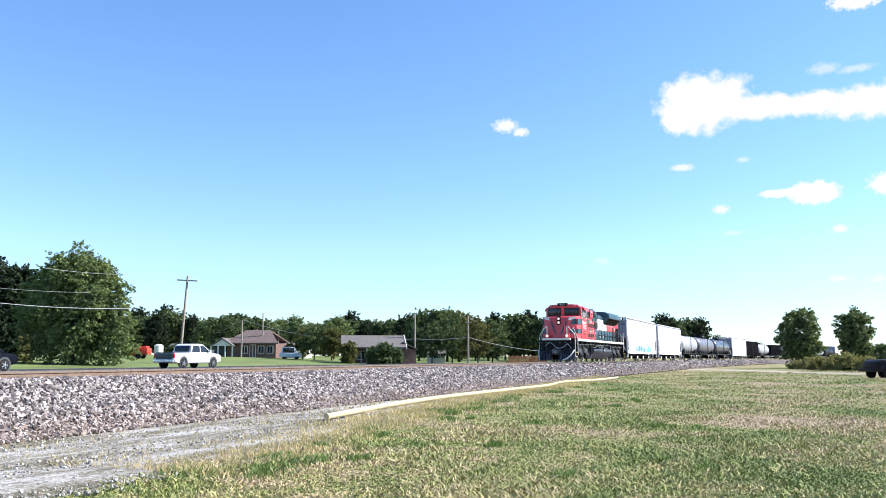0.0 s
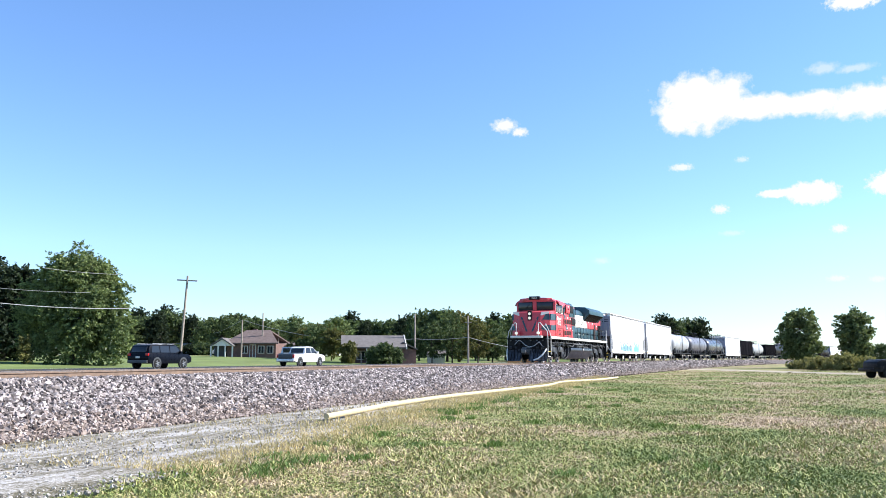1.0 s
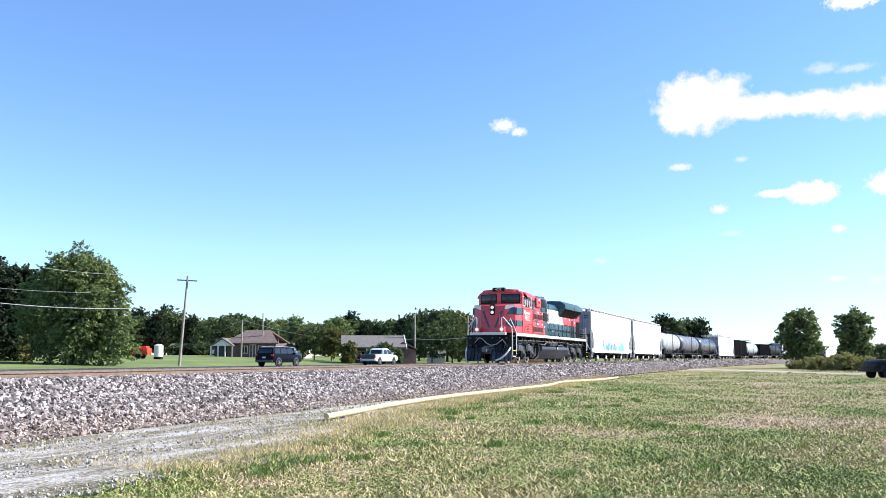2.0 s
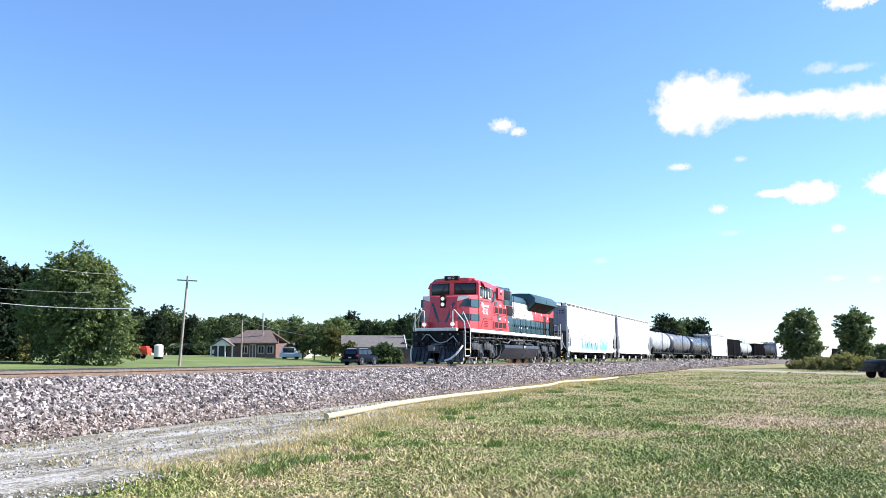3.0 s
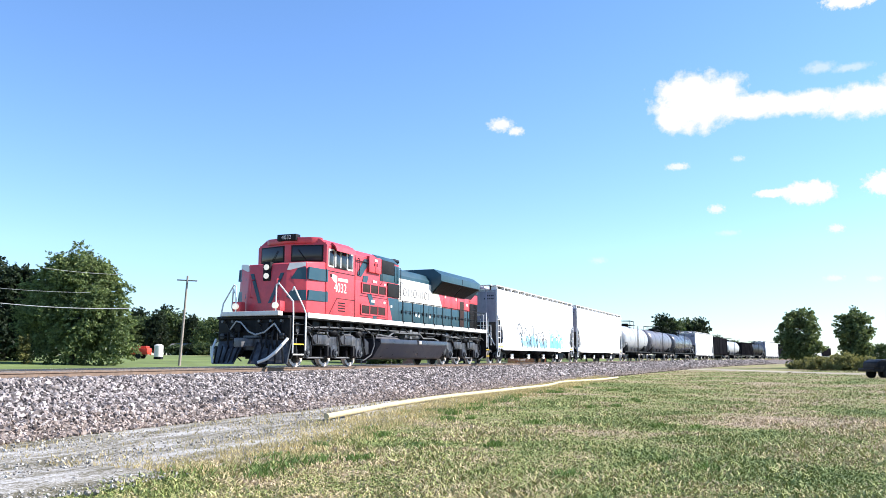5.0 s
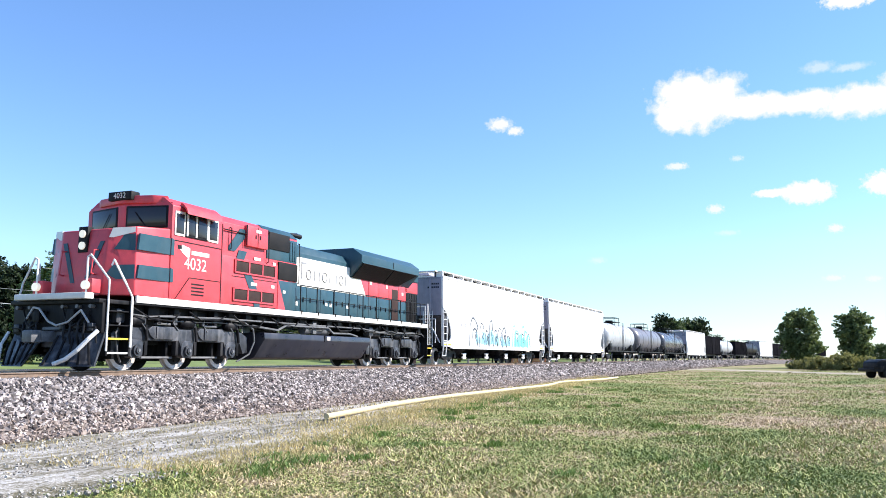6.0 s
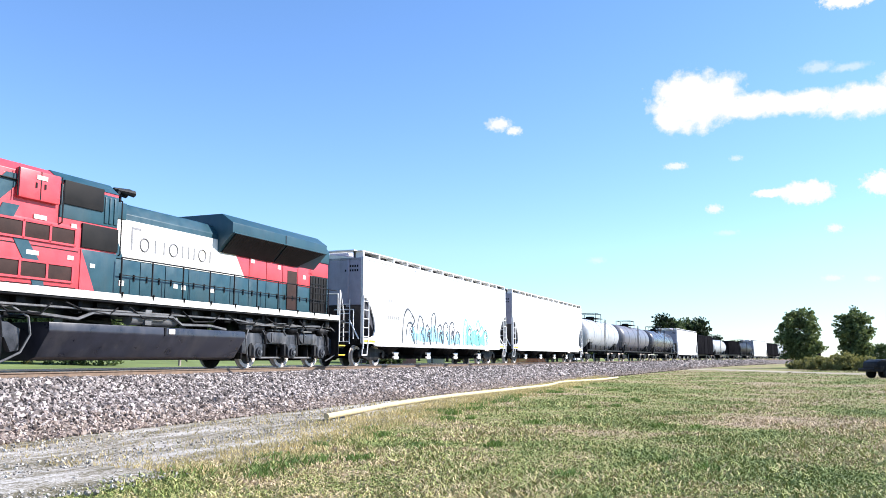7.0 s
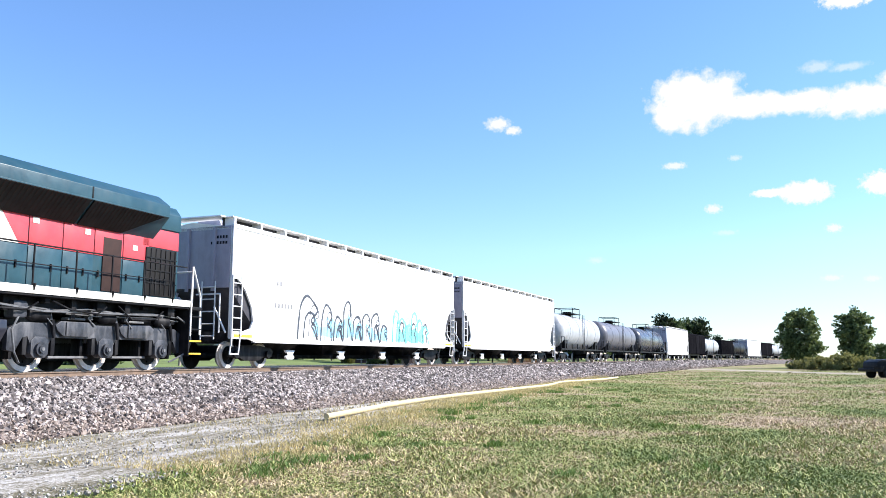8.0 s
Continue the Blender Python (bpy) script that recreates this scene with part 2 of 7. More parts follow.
def ground_mat():
    """Grass and soil: green with dry straw patches and bare brown earth."""
    m, nt, nodes, links, bs = tree_of("grass_ground")
    g = nodes.new("ShaderNodeNewGeometry")
    n3 = noise_node(nt, 9.0, 5, 0.75, g.outputs["Position"])
    s = dryness(nt, g.outputs["Position"], n3.outputs[0])
    r = ramp_node(nt, s, [(0.25, (0.155, 0.185, 0.06)), (0.41, (0.25, 0.26, 0.093)), (0.54, (0.33, 0.27, 0.15)), (0.73, (0.40, 0.30, 0.21))])
    k = ramp_node(nt, n3.outputs[0], [(0.32, (0.45, 0.45, 0.45)), (0.62, (1.15, 1.15, 1.15))])
    links.new(mix_node(nt, 1.0, r.outputs[0], k.outputs[0], 'MULTIPLY'), bs.inputs["Base Color"])
    bs.inputs["Roughness"].default_value = 0.9
    bs.inputs["Specular IOR Level"].default_value = 0.15
    bump_node(nt, bs, n3.outputs[0], 0.9, 0.06)
    return m


def track_gravel_mat():
    """Crushed limestone ground into the soil: pale wheel-worn streaks, grey-brown earth and stubble between."""
    m, nt, nodes, links, bs = tree_of("gravel_track")
    g = nodes.new("ShaderNodeNewGeometry")
    mp = nodes.new("ShaderNodeMapping")
    mp.inputs["Rotation"].default_value = (0, 0, TH0)
    links.new(g.outputs["Position"], mp.inputs[0])
    mp2 = nodes.new("ShaderNodeMapping")
    mp2.inputs["Scale"].default_value = (1.0, 0.22, 1.0)
    links.new(mp.outputs[0], mp2.inputs[0])
    n1 = noise_node(nt, 1.5, 6, 0.7, mp2.outputs[0], 0.4)
    n2 = noise_node(nt, 16.0, 4, 0.7, g.outputs["Position"])
    s = math_node(nt, 'ADD', n1.outputs[0], math_node(nt, 'MULTIPLY', math_node(nt, 'SUBTRACT', n2.outputs[0], 0.5), 0.95))
    r = ramp_node(nt, s, [(0.36, (0.10, 0.09, 0.055)), (0.45, (0.19, 0.17, 0.125)), (0.53, (0.285, 0.265, 0.23)), (0.66, (0.46, 0.44, 0.41))])
    links.new(r.outputs[0], bs.inputs["Base Color"])
    bs.inputs["Roughness"].default_value = 0.9
    bs.inputs["Specular IOR Level"].default_value = 0.15
    bump_node(nt, bs, n2.outputs[0], 0.8, 0.03)
    return m


def stone_mat(name, lo, mid, hi, scale, bump):
    m, nt, nodes, links, bs = tree_of(name)
    g = nodes.new("ShaderNodeNewGeometry")
    v = nodes.new("ShaderNodeTexVoronoi")
    v.inputs["Scale"].default_value = scale
    links.new(g.outputs["Position"], v.inputs["Vector"])
    n = noise_node(nt, 0.8, 5, 0.65, g.outputs["Position"])
    r = ramp_node(nt, v.outputs["Color"], [(0.1, lo), (0.5, mid), (0.9, hi)]).outputs[0]
    r = mix_node(nt, 1.0, r, ramp_node(nt, n.outputs[0], [(0.3, (0.75, 0.72, 0.72)), (0.7, (1.15, 1.12, 1.1))]).outputs[0], 'MULTIPLY')
    links.new(r, bs.inputs["Base Color"])
    bs.inputs["Roughness"].default_value = 0.9
    bump_node(nt, bs, v.outputs["Distance"], 1.0, bump)
    return m


def loose_stone_mat(name, lo, mid, hi):
    m, nt, nodes, links, bs = tree_of(name)
    g = nodes.new("ShaderNodeNewGeometry")
    n = noise_node(nt, 30.0, 4, 0.6, g.outputs["Position"])
    r = ramp_node(nt, g.outputs["Random Per Island"], [(0.0, lo), (0.5, mid), (1.0, hi)]).outputs[0]
    r = mix_node(nt, 1.0, r, ramp_node(nt, n.outputs[0], [(0.3, (0.8,) * 3), (0.7, (1.1,) * 3)]).outputs[0], 'MULTIPLY')
    links.new(r, bs.inputs["Base Color"])
    bs.inputs["Roughness"].default_value = 0.85
    return m


M["blade"] = grass_blade_mat()
M["ground"] = ground_mat()
# bed coloured darker than its stones, as painted shade in the gaps
M["ballastbed"] = stone_mat("ballast_bed", (0.03, 0.025, 0.024), (0.09, 0.075, 0.07), (0.22, 0.19, 0.18), 16.0, 0.05)
M["ballast"] = loose_stone_mat("ballast_stone", (0.035, 0.029, 0.027), (0.20, 0.168, 0.157), (0.54, 0.48, 0.455))
M["footstone"] = loose_stone_mat("rusty_ballast_stone", (0.06, 0.045, 0.038), (0.23, 0.175, 0.145), (0.46, 0.385, 0.335))
M["gravel"] = track_gravel_mat()
M["footsoil"] = plain("brown_foot_soil", (0.26, 0.195, 0.145), 0.95, vary=0.6, scale=2.5, fine=26, bump=0.02, spec=0.1)
M["lawn"] = plain("mown_lawn", (0.17, 0.225, 0.075), 0.9, vary=0.35, scale=0.15, fine=3.0, dirt=(0.28, 0.25, 0.12), dirt_amount=0.5, spec=0.1)
M["gravelstone"] = loose_stone_mat("gravel_stone", (0.15, 0.135, 0.11), (0.29, 0.27, 0.24), (0.52, 0.50, 0.46))
M["asphalt"] = plain("asphalt", (0.05, 0.052, 0.058), 0.85, vary=0.2, scale=0.6, fine=30, spec=0.15)
M["dirt"] = plain("pale_dirt", (0.40, 0.34, 0.25), 0.9, vary=0.25, scale=0.5, fine=8)


# ---- mesh helpers ----
def part(name, bm, material, parent=None, label="", sharp=35):
    me = bpy.data.meshes.new(name)
    bmesh.ops.recalc_face_normals(bm, faces=bm.faces)
    bm.to_mesh(me)
    bm.free()
    me.materials.append(M[material])
    me.shade_smooth()
    me.set_sharp_from_angle(angle=radians(sharp))
    ob = new(name, me)
    ob.parent = parent
    if label:
        ob["label"] = label
    return ob


def twin(ob, name, m, parent):
    """Another object on the same mesh."""
    o = new(name, ob.data)
    o.parent = parent
    o.matrix_basis = m
    return o


def thing(name, label, category, group="", kind="", m=None):
    e = new(name)
    e.empty_display_size = 0.3
    if m is not None:
        e.matrix_basis = m
    return tagged(e, label, category, group, kind)


def box(bm, x0, x1, y0, y1, z0, z1, bevel=0.0, rot=None):
    g = bmesh.ops.create_cube(bm, size=1.0)
    vs = g["verts"]
    for v in vs:
        v.co = Vector(((x0 + x1) / 2 + v.co.x * (x1 - x0), (y0 + y1) / 2 + v.co.y * (y1 - y0), (z0 + z1) / 2 + v.co.z * (z1 - z0)))
    if rot is not None:
        c = Vector(((x0 + x1) / 2, (y0 + y1) / 2, (z0 + z1) / 2))
        bmesh.ops.rotate(bm, verts=vs, cent=c, matrix=rot)
    if bevel:
        es = list({e for v in vs for e in v.link_edges})
        bmesh.ops.bevel(bm, geom=es, offset=bevel, segments=2, affect='EDGES', profile=0.6)
    return bm


def poly(bm, pts, axis, a0, a1, bevel=0.0):
    """A flat outline drawn through from a0 to a1 along axis; pts are its other two coordinates in order."""
    def mk(p, a):
        return {'x': (a, p[0], p[1]), 'y': (p[0], a, p[1]), 'z': (p[0], p[1], a)}[axis]
    lo = [bm.verts.new(mk(p, a0)) for p in pts]
    hi = [bm.verts.new(mk(p, a1)) for p in pts]
    n = len(pts)
    fs = [bm.faces.new(lo), bm.faces.new(list(reversed(hi)))]
    for i in range(n):
        fs.append(bm.faces.new((lo[i], hi[i], hi[(i + 1) % n], lo[(i + 1) % n])))
    if bevel:
        es = list({e for f in fs for e in f.edges})
        bmesh.ops.bevel(bm, geom=es, offset=bevel, segments=2, affect='EDGES', profile=0.6)
    return bm


def rod(bm, p0, p1, r, n=8, r2=None):
    p0, p1 = Vector(p0), Vector(p1)
    d = p1 - p0
    m = Matrix.Translation((p0 + p1) / 2) @ d.to_track_quat('Z', 'Y').to_matrix().to_4x4()
    bmesh.ops.create_cone(bm, cap_ends=True, segments=n, radius1=r, radius2=r if r2 is None else r2, depth=d.length, matrix=m)
    return bm


def tube(bm, pts, r, n=6):
    for a, b in zip(pts, pts[1:]):
        rod(bm, a, b, r, n)
    for p in pts[1:-1]:
        bmesh.ops.create_icosphere(bm, subdivisions=1, radius=r * 1.02, matrix=Matrix.Translation(p))
    return bm


def lathe(bm, prof, n=24, axis='x', cx=0.0, cy=0.0, cz=0.0):
    """A turned body: prof lists (place along the axis, radius)."""
    rings = []
    for a, r in prof:
        ring = []
        for i in range(n):
            t = 2 * math.pi * i / n
            c, s = r * math.cos(t), r * math.sin(t)
            p = {'x': (cx + a, cy + c, cz + s), 'y': (cx + c, cy + a, cz + s), 'z': (cx + c, cy + s, cz + a)}[axis]
            ring.append(bm.verts.new(p))
        rings.append(ring)
    for r0, r1 in zip(rings, rings[1:]):
        for i in range(n):
            bm.faces.new((r0[i], r0[(i + 1) % n], r1[(i + 1) % n], r1[i]))
    bm.faces.new(rings[0])
    bm.faces.new(list(reversed(rings[-1])))
    return bm


def B():
    return bmesh.new()


def quick_mesh(name, verts, faces, material, parent=None, smooth=False):
    me = bpy.data.meshes.new(name)
    me.from_pydata(verts, [], faces)
    me.materials.append(M[material])
    if smooth:
        me.shade_smooth()
    ob = new(name, me)
    ob.parent = parent
    return ob


# ---- ground ----
PROFILE = [(-900, 2.6), (-150, 2.4), (-78, 2.0), (-60, 1.5), (-38, 0.78), (-31.2, 0.74), (-30.6, 0.72), (-20.4, 0.72), (-19.6, 0.66), (-15, 0.55),
           (-9, 0.28), (-4.6, 0.22), (-1.9, 0.2), (1.9, 0.0), (4.3, 0.0), (6, 0.0), (9, 0.0), (14, 0.0), (22, 0.0), (32, 0.0), (60, 0.0), (150, 0.0), (700, 0.0)]


def ground_z(lat):
    for (a, za), (b, zb) in zip(PROFILE, PROFILE[1:]):
        if lat <= b:
            return za + (zb - za) * (lat - a) / (b - a)
    return 0.0


def lat_of(x, y):
    s, c = math.sin(TH0), math.cos(TH0)
    u = x * s + y * c
    k = max(0, u - U2)
    return D0 + x * c - y * s - K1 * u * u / 2 - K2 * k * k / 2


def smooth(a, b, v):
    t = min(1.0, max(0.0, (v - a) / (b - a)))
    return t * t * (3 - 2 * t)


def rise(u, lat):
    """The field swells a little towards the track further along."""
    return 0.08 * smooth(50, 115, u) * smooth(3.2, 6.5, lat) * (1 - smooth(26, 60, lat))


def build_ground():
    us = [-400, -250, -150, -90, -50, -25] + [-10 + 2.5 * i for i in range(44)] + [105 + 10 * i for i in range(20)] + [320, 360, 420, 500, 620, 760]
    verts, faces = [], []
    nl = len(PROFILE)
    for u in us:
        for lat, z in PROFILE:
            p = along(u, lat, z + rise(u, lat))
            if lat > 45 or lat < -32:
                p.z += 0.05 * noise.noise((p.x * 0.12, p.y * 0.12, 0)) + 0.03 * noise.noise((p.x * 0.5, p.y * 0.5, 3))
            verts.append(p)
    for i in range(len(us) - 1):
        for j in range(nl - 1):
            a = i * nl + j
            faces.append((a, a + nl, a + nl + 1, a + 1))
    nu = len(us)
    loop = [i * nl for i in range(nu)] + [(nu - 1) * nl + j for j in range(1, nl)] + [i * nl + nl - 1 for i in range(nu - 2, -1, -1)] + [j for j in range(nl - 2, 0, -1)]
    c = Vector((0, 150, 0))
    outer = []
    for k in loop:
        p = Vector(verts[k])
        d = (p - c)
        d.z = 0
        outer.append(len(verts))
        q = c + d.normalized() * 4500
        verts.append(Vector((q.x, q.y, p.z)))
    for k in range(len(loop)):
        k2 = (k + 1) % len(loop)
        faces.append((loop[k], loop[k2], outer[k2], outer[k]))
    g = quick_mesh("ground", verts, faces, "ground", smooth=True)
    bm = B()
    bm.from_mesh(g.data)
    bmesh.ops.recalc_face_normals(bm, faces=bm.faces)
    if sum(f.normal.z for f in bm.faces) < 0:
        bmesh.ops.reverse_faces(bm, faces=bm.faces)
    bm.to_mesh(g.data)
    bm.free()
    tagged(g, "mown green grass with dry straw patches", "ground", kind="structure")


def strip(name, us, lats_of, zs_of, material, label, category, kind="structure"):
    verts, faces = [], []
    n = None
    for u in us:
        lats = lats_of(u)
        n = len(lats)
        for lat in lats:
            verts.append(along(u, lat, zs_of(u, lat)))
    for i in range(len(us) - 1):
        for j in range(n - 1):
            a = i * n + j
            faces.append((a, a + 1, a + n + 1, a + n))
    o = quick_mesh(name, verts, faces, material, smooth=True)
    return tagged(o, label, category, kind=kind)


def ballast_z(lat):
    a = abs(lat)
    foot = -0.06 if lat > 0 else 0.1
    if a <= 1.75:
        return RAIL - 0.2
    return max(foot, RAIL - 0.2 - (a - 1.75) * 0.44)


def build_ballast():
    us = [-60 + 1.0 * i for i in range(160)] + [100 + 4 * i for i in range(80)]
    lats = [-4.3, -3.5, -2.6, -1.75, -0.9, 0, 0.9, 1.75, 2.1, 2.5, 2.9, 3.3, 3.7, 4.1, 4.5]

    def zf(u, lat):
        p = along(u, lat)
        return ballast_z(lat) + (0.05 * noise.noise((p.x * 0.9, p.y * 0.9, 1)) if abs(lat) > 1.8 else 0)
    strip("ballast_bed", us, lambda u: lats, zf, "ballastbed", "grey crushed stone ballast bank under the track", "ballast")


def scatter_stones(name, spots, material, label, flat=0.8):
    """Many broken stones in one mesh: (x, y, z, size) each."""
    base = np.array([(x, y, z) for x in (-1, 1) for y in (-1, 1) for z in (-1, 1)], float) * 0.5
    quads = np.array([(0, 1, 3, 2), (4, 6, 7, 5), (0, 4, 5, 1), (2, 3, 7, 6), (0, 2, 6, 4), (1, 5, 7, 3)])
    n = len(spots)
    spots = np.array(spots)
    rng = np.random.default_rng(5)
    v = base[None] * (0.72 + 0.5 * rng.random((n, 8, 1))) * (0.7 + 0.6 * rng.random((n, 1, 3)))
    q = rng.normal(size=(n, 4))
    q /= np.linalg.norm(q, axis=1, keepdims=True)
    w, x, y, z = q.T
    R = np.stack([1 - 2 * (y * y + z * z), 2 * (x * y - z * w), 2 * (x * z + y * w), 2 * (x * y + z * w), 1 - 2 * (x * x + z * z), 2 * (y * z - x * w),
                  2 * (x * z - y * w), 2 * (y * z + x * w), 1 - 2 * (x * x + y * y)], 1).reshape(n, 3, 3)
    v = np.einsum('nij,nkj->nki', R, v) * spots[:, 3][:, None, None]
    v += spots[:, None, :3]
    f = (quads[None] + (np.arange(n) * 8)[:, None, None]).reshape(-1, 4)
    o = quick_mesh(name, v.reshape(-1, 3).tolist(), f.tolist(), material)
    return tagged(o, label, "stones", kind="stuff")


def build_ballast_stones():
    rng = random.Random(3)
    bank, foot = [], []
    for u0, u1, per, size in ((6, 30, 400, 0.064), (30, 55, 230, 0.078), (55, 120, 60, 0.115), (120, 230, 15, 0.2)):
        for _ in range(int((u1 - u0) * 3.8 * per)):
            u = u0 + (u1 - u0) * rng.random()
            lat = 0.85 + 3.75 * rng.random()
            if lat > 4.0 and rng.random() < 0.45:
                continue
            p = along(u, lat, max(0.065, ballast_z(lat)) + 0.01)
            s = size * (0.55 + 0.75 * rng.random())
            low = lat + rng.gauss(0, 0.3) > 3.35
            (foot if low else bank).append((p.x, p.y, p.z + 0.03 * noise.noise((p.x * 0.9, p.y * 0.9, 1)) + 0.15 * s, s * (0.85 if low else 1.0)))
    scatter_stones("ballast_stones", bank, "ballast", "loose grey and pinkish crushed ballast stones")
    scatter_stones("ballast_foot_stones", foot, "footstone", "soiled brownish ballast stones at the bank's foot")


def gravel_edge(u):
    pts = [(-60, 9.2), (5, 9.1), (8, 9.8), (13, 9.4), (18, 8.4), (22, 7.7), (30, 7.0), (45, 6.3), (63, 4.1), (110, 4.0), (420, 4.0)]
    for (a, va), (b, vb) in zip(pts, pts[1:]):
        if u <= b:
            t = (u - a) / (b - a)
            return va + (vb - va) * t + 0.25 * noise.noise((u * 0.9, 0, 7)) + 0.15 * noise.noise((u * 3.1, 0, 9))
    return 5.0


def build_gravel():
    us = [-40 + 0.5 * i for i in range(206)]

    def lats(u):
        e = gravel_edge(u)
        return [3.9 + (e - 3.9) * k / 8 for k in range(9)]

    def zf(u, lat):
        e = gravel_edge(u)
        p = along(u, lat)
        rut = 0.035 * math.exp(-((lat - 5.6) / 0.35) ** 2) + 0.035 * math.exp(-((lat - 7.4) / 0.35) ** 2)
        return (0.06 if lat < e - 0.05 else -0.02) - rut + 0.05 * noise.noise((p.x * 0.5, p.y * 0.5, 3)) * 0.5 + 0.02 * noise.noise((p.x * 2, p.y * 2, 5))
    strip("gravel_path", us, lats, zf, "gravel", "pale worn gravel track beside the ballast", "gravel track")
    rng = random.Random(8)
    spots = []
    strip("soil_strip", us[60:], lambda u: [3.8 + (0.55 + 0.30 * noise.noise((u * 0.8, 2, 4)) + 0.2 * noise.noise((u * 3.3, 2, 4))) * k / 4 for k in range(5)],
          lambda u, lat: 0.10 - 0.05 * (lat - 3.8) + 0.006 * noise.noise((u * 2, lat * 3, 1)), "footsoil", "bare reddish brown soil along the ballast foot", "soil")

    for _ in range(9000):
        u = 6 + 40 * rng.random() ** 1.6
        e = gravel_edge(u)
        lat = 4.0 + (e + 0.15 - 4.0) * rng.random()
        p = along(u, lat, 0.05)
        spots.append((p.x, p.y, p.z, 0.012 + 0.026 * rng.random() ** 2))
    scatter_stones("gravel_stones", spots, "gravelstone", "loose pale gravel stones")


def build_rails():
    prof = [(-0.07, 0), (0.07, 0), (0.07, 0.012), (0.012, 0.03), (0.011, 0.13), (0.036, 0.145), (0.036, 0.172), (-0.036, 0.172), (-0.036, 0.145), (-0.011, 0.13), (-0.012, 0.03), (-0.07, 0.012)]
    us = [-60 + 2 * i for i in range(80)] + [100 + 5 * i for i in range(64)]
    for side in (0.7525, -0.7525):
        r = thing("rail", "rusty steel rail with a polished running top", "rail", "rails of the track", m=Matrix.Identity(4))
        verts, faces = [], []
        n = len(prof)
        for u in us:
            for y, z in prof:
                verts.append(along(u, side + y, RAIL - 0.176 + z))
        for i in range(len(us) - 1):
            for j in range(n):
                a, b = i * n + j, i * n + (j + 1) % n
                faces.append((a, b, b + n, a + n))
        quick_mesh("web", verts, faces, "rail", r)
        verts, faces = [], []
        for u in us:
            for y, z in ((-0.032, 0), (0.032, 0), (0.032, 0.006), (-0.032, 0.006)):
                verts.append(along(u, side + y, RAIL - 0.006 + z))
        for i in range(len(us) - 1):
            for j in range(4):
                a, b = i * 4 + j, i * 4 + (j + 1) % 4
                faces.append((a, b, b + 4, a + 4))
        quick_mesh("running_surface", verts, faces, "railhead", r)
    track = thing("sleepers", "row of weathered wooden sleepers bedded in ballast", "sleepers", kind="structure")
    first = None
    for i in range(140):
        u = -4 + 0.56 * i
        a = heading(u)
        m = Matrix.Translation(along(u, 0, RAIL - 0.28)) @ Matrix.Rotation(math.atan2(-math.cos(a), -math.sin(a)), 4, 'Z')
        if first is None:
            first = part("sleeper", box(B(), -0.115, 0.115, -1.3, 1.3, -0.09, 0.095, 0.012), "tie", track)
            first.matrix_basis = m
        else:
            twin(first, "sleeper", m, track)


def build_road():
    us = [-120 + 4 * i for i in range(60)] + [120 + 10 * i for i in range(40)]
    strip("road", us, lambda u: [-30.3, -29.8, -25.5, -21, -20.6], lambda u, lat: 0.80 if lat not in (-30.3, -20.6) else 0.66, "asphalt", "grey asphalt two-lane road", "road")
    for lat in (-21.3, -29.4):
        strip("road_line", us, lambda u: [lat - 0.06, lat + 0.06], lambda u, l: 0.804, "siding", "white painted edge line on asphalt", "road marking")
    strip("road_line", us, lambda u: [-25.45, -25.33], lambda u, l: 0.804, "yellow", "yellow painted centre line on asphalt", "road marking")


def build_lawn():
    us = [-120 + 4 * i for i in range(60)] + [120 + 10 * i for i in range(14)]
    for lats in ([-78, -69, -60, -49, -38, -31.2], [-20.0, -19.6, -15, -9, -5.5]):
        strip("lawn", us, lambda u: lats, lambda u, lat: ground_z(lat) + (0.03 if -20 < lat < -5.5 or -78 < lat < -31.2 else 0.0), "lawn", "mown bright green lawn beside the road", "lawn")


def build_pipe():
    pts = [along(u, lat, z) for u, lat, z in ((17.4, 7.1, 0.16), (20.6, 6.6, 0.15), (23.2, 6.25, 0.15), (28.4, 5.95, 0.15), (35, 6.05, 0.15),
                                            (41.3, 6.2, 0.15), (48, 5.45, 0.15), (53.5, 6.3, 0.15), (61.5, 6.05, 0.13))]
    fine = []
    n = len(pts)
    for i in range(n - 1):
        p0, p1, p2, p3 = pts[max(i - 1, 0)], pts[i], pts[i + 1], pts[min(i + 2, n - 1)]
        for k in range(6):
            t = k / 6
            fine.append(0.5 * ((2 * p1) + (p2 - p0) * t + (2 * p0 - 5 * p1 + 4 * p2 - p3) * t * t + (3 * p1 - p0 - 3 * p2 + p3) * t ** 3))
    fine.append(pts[-1])
    tagged(part("pipe", tube(B(), fine, 0.07, 10), "pipe"), "long pale yellow plastic pipe lying on dry grass", "pipe")


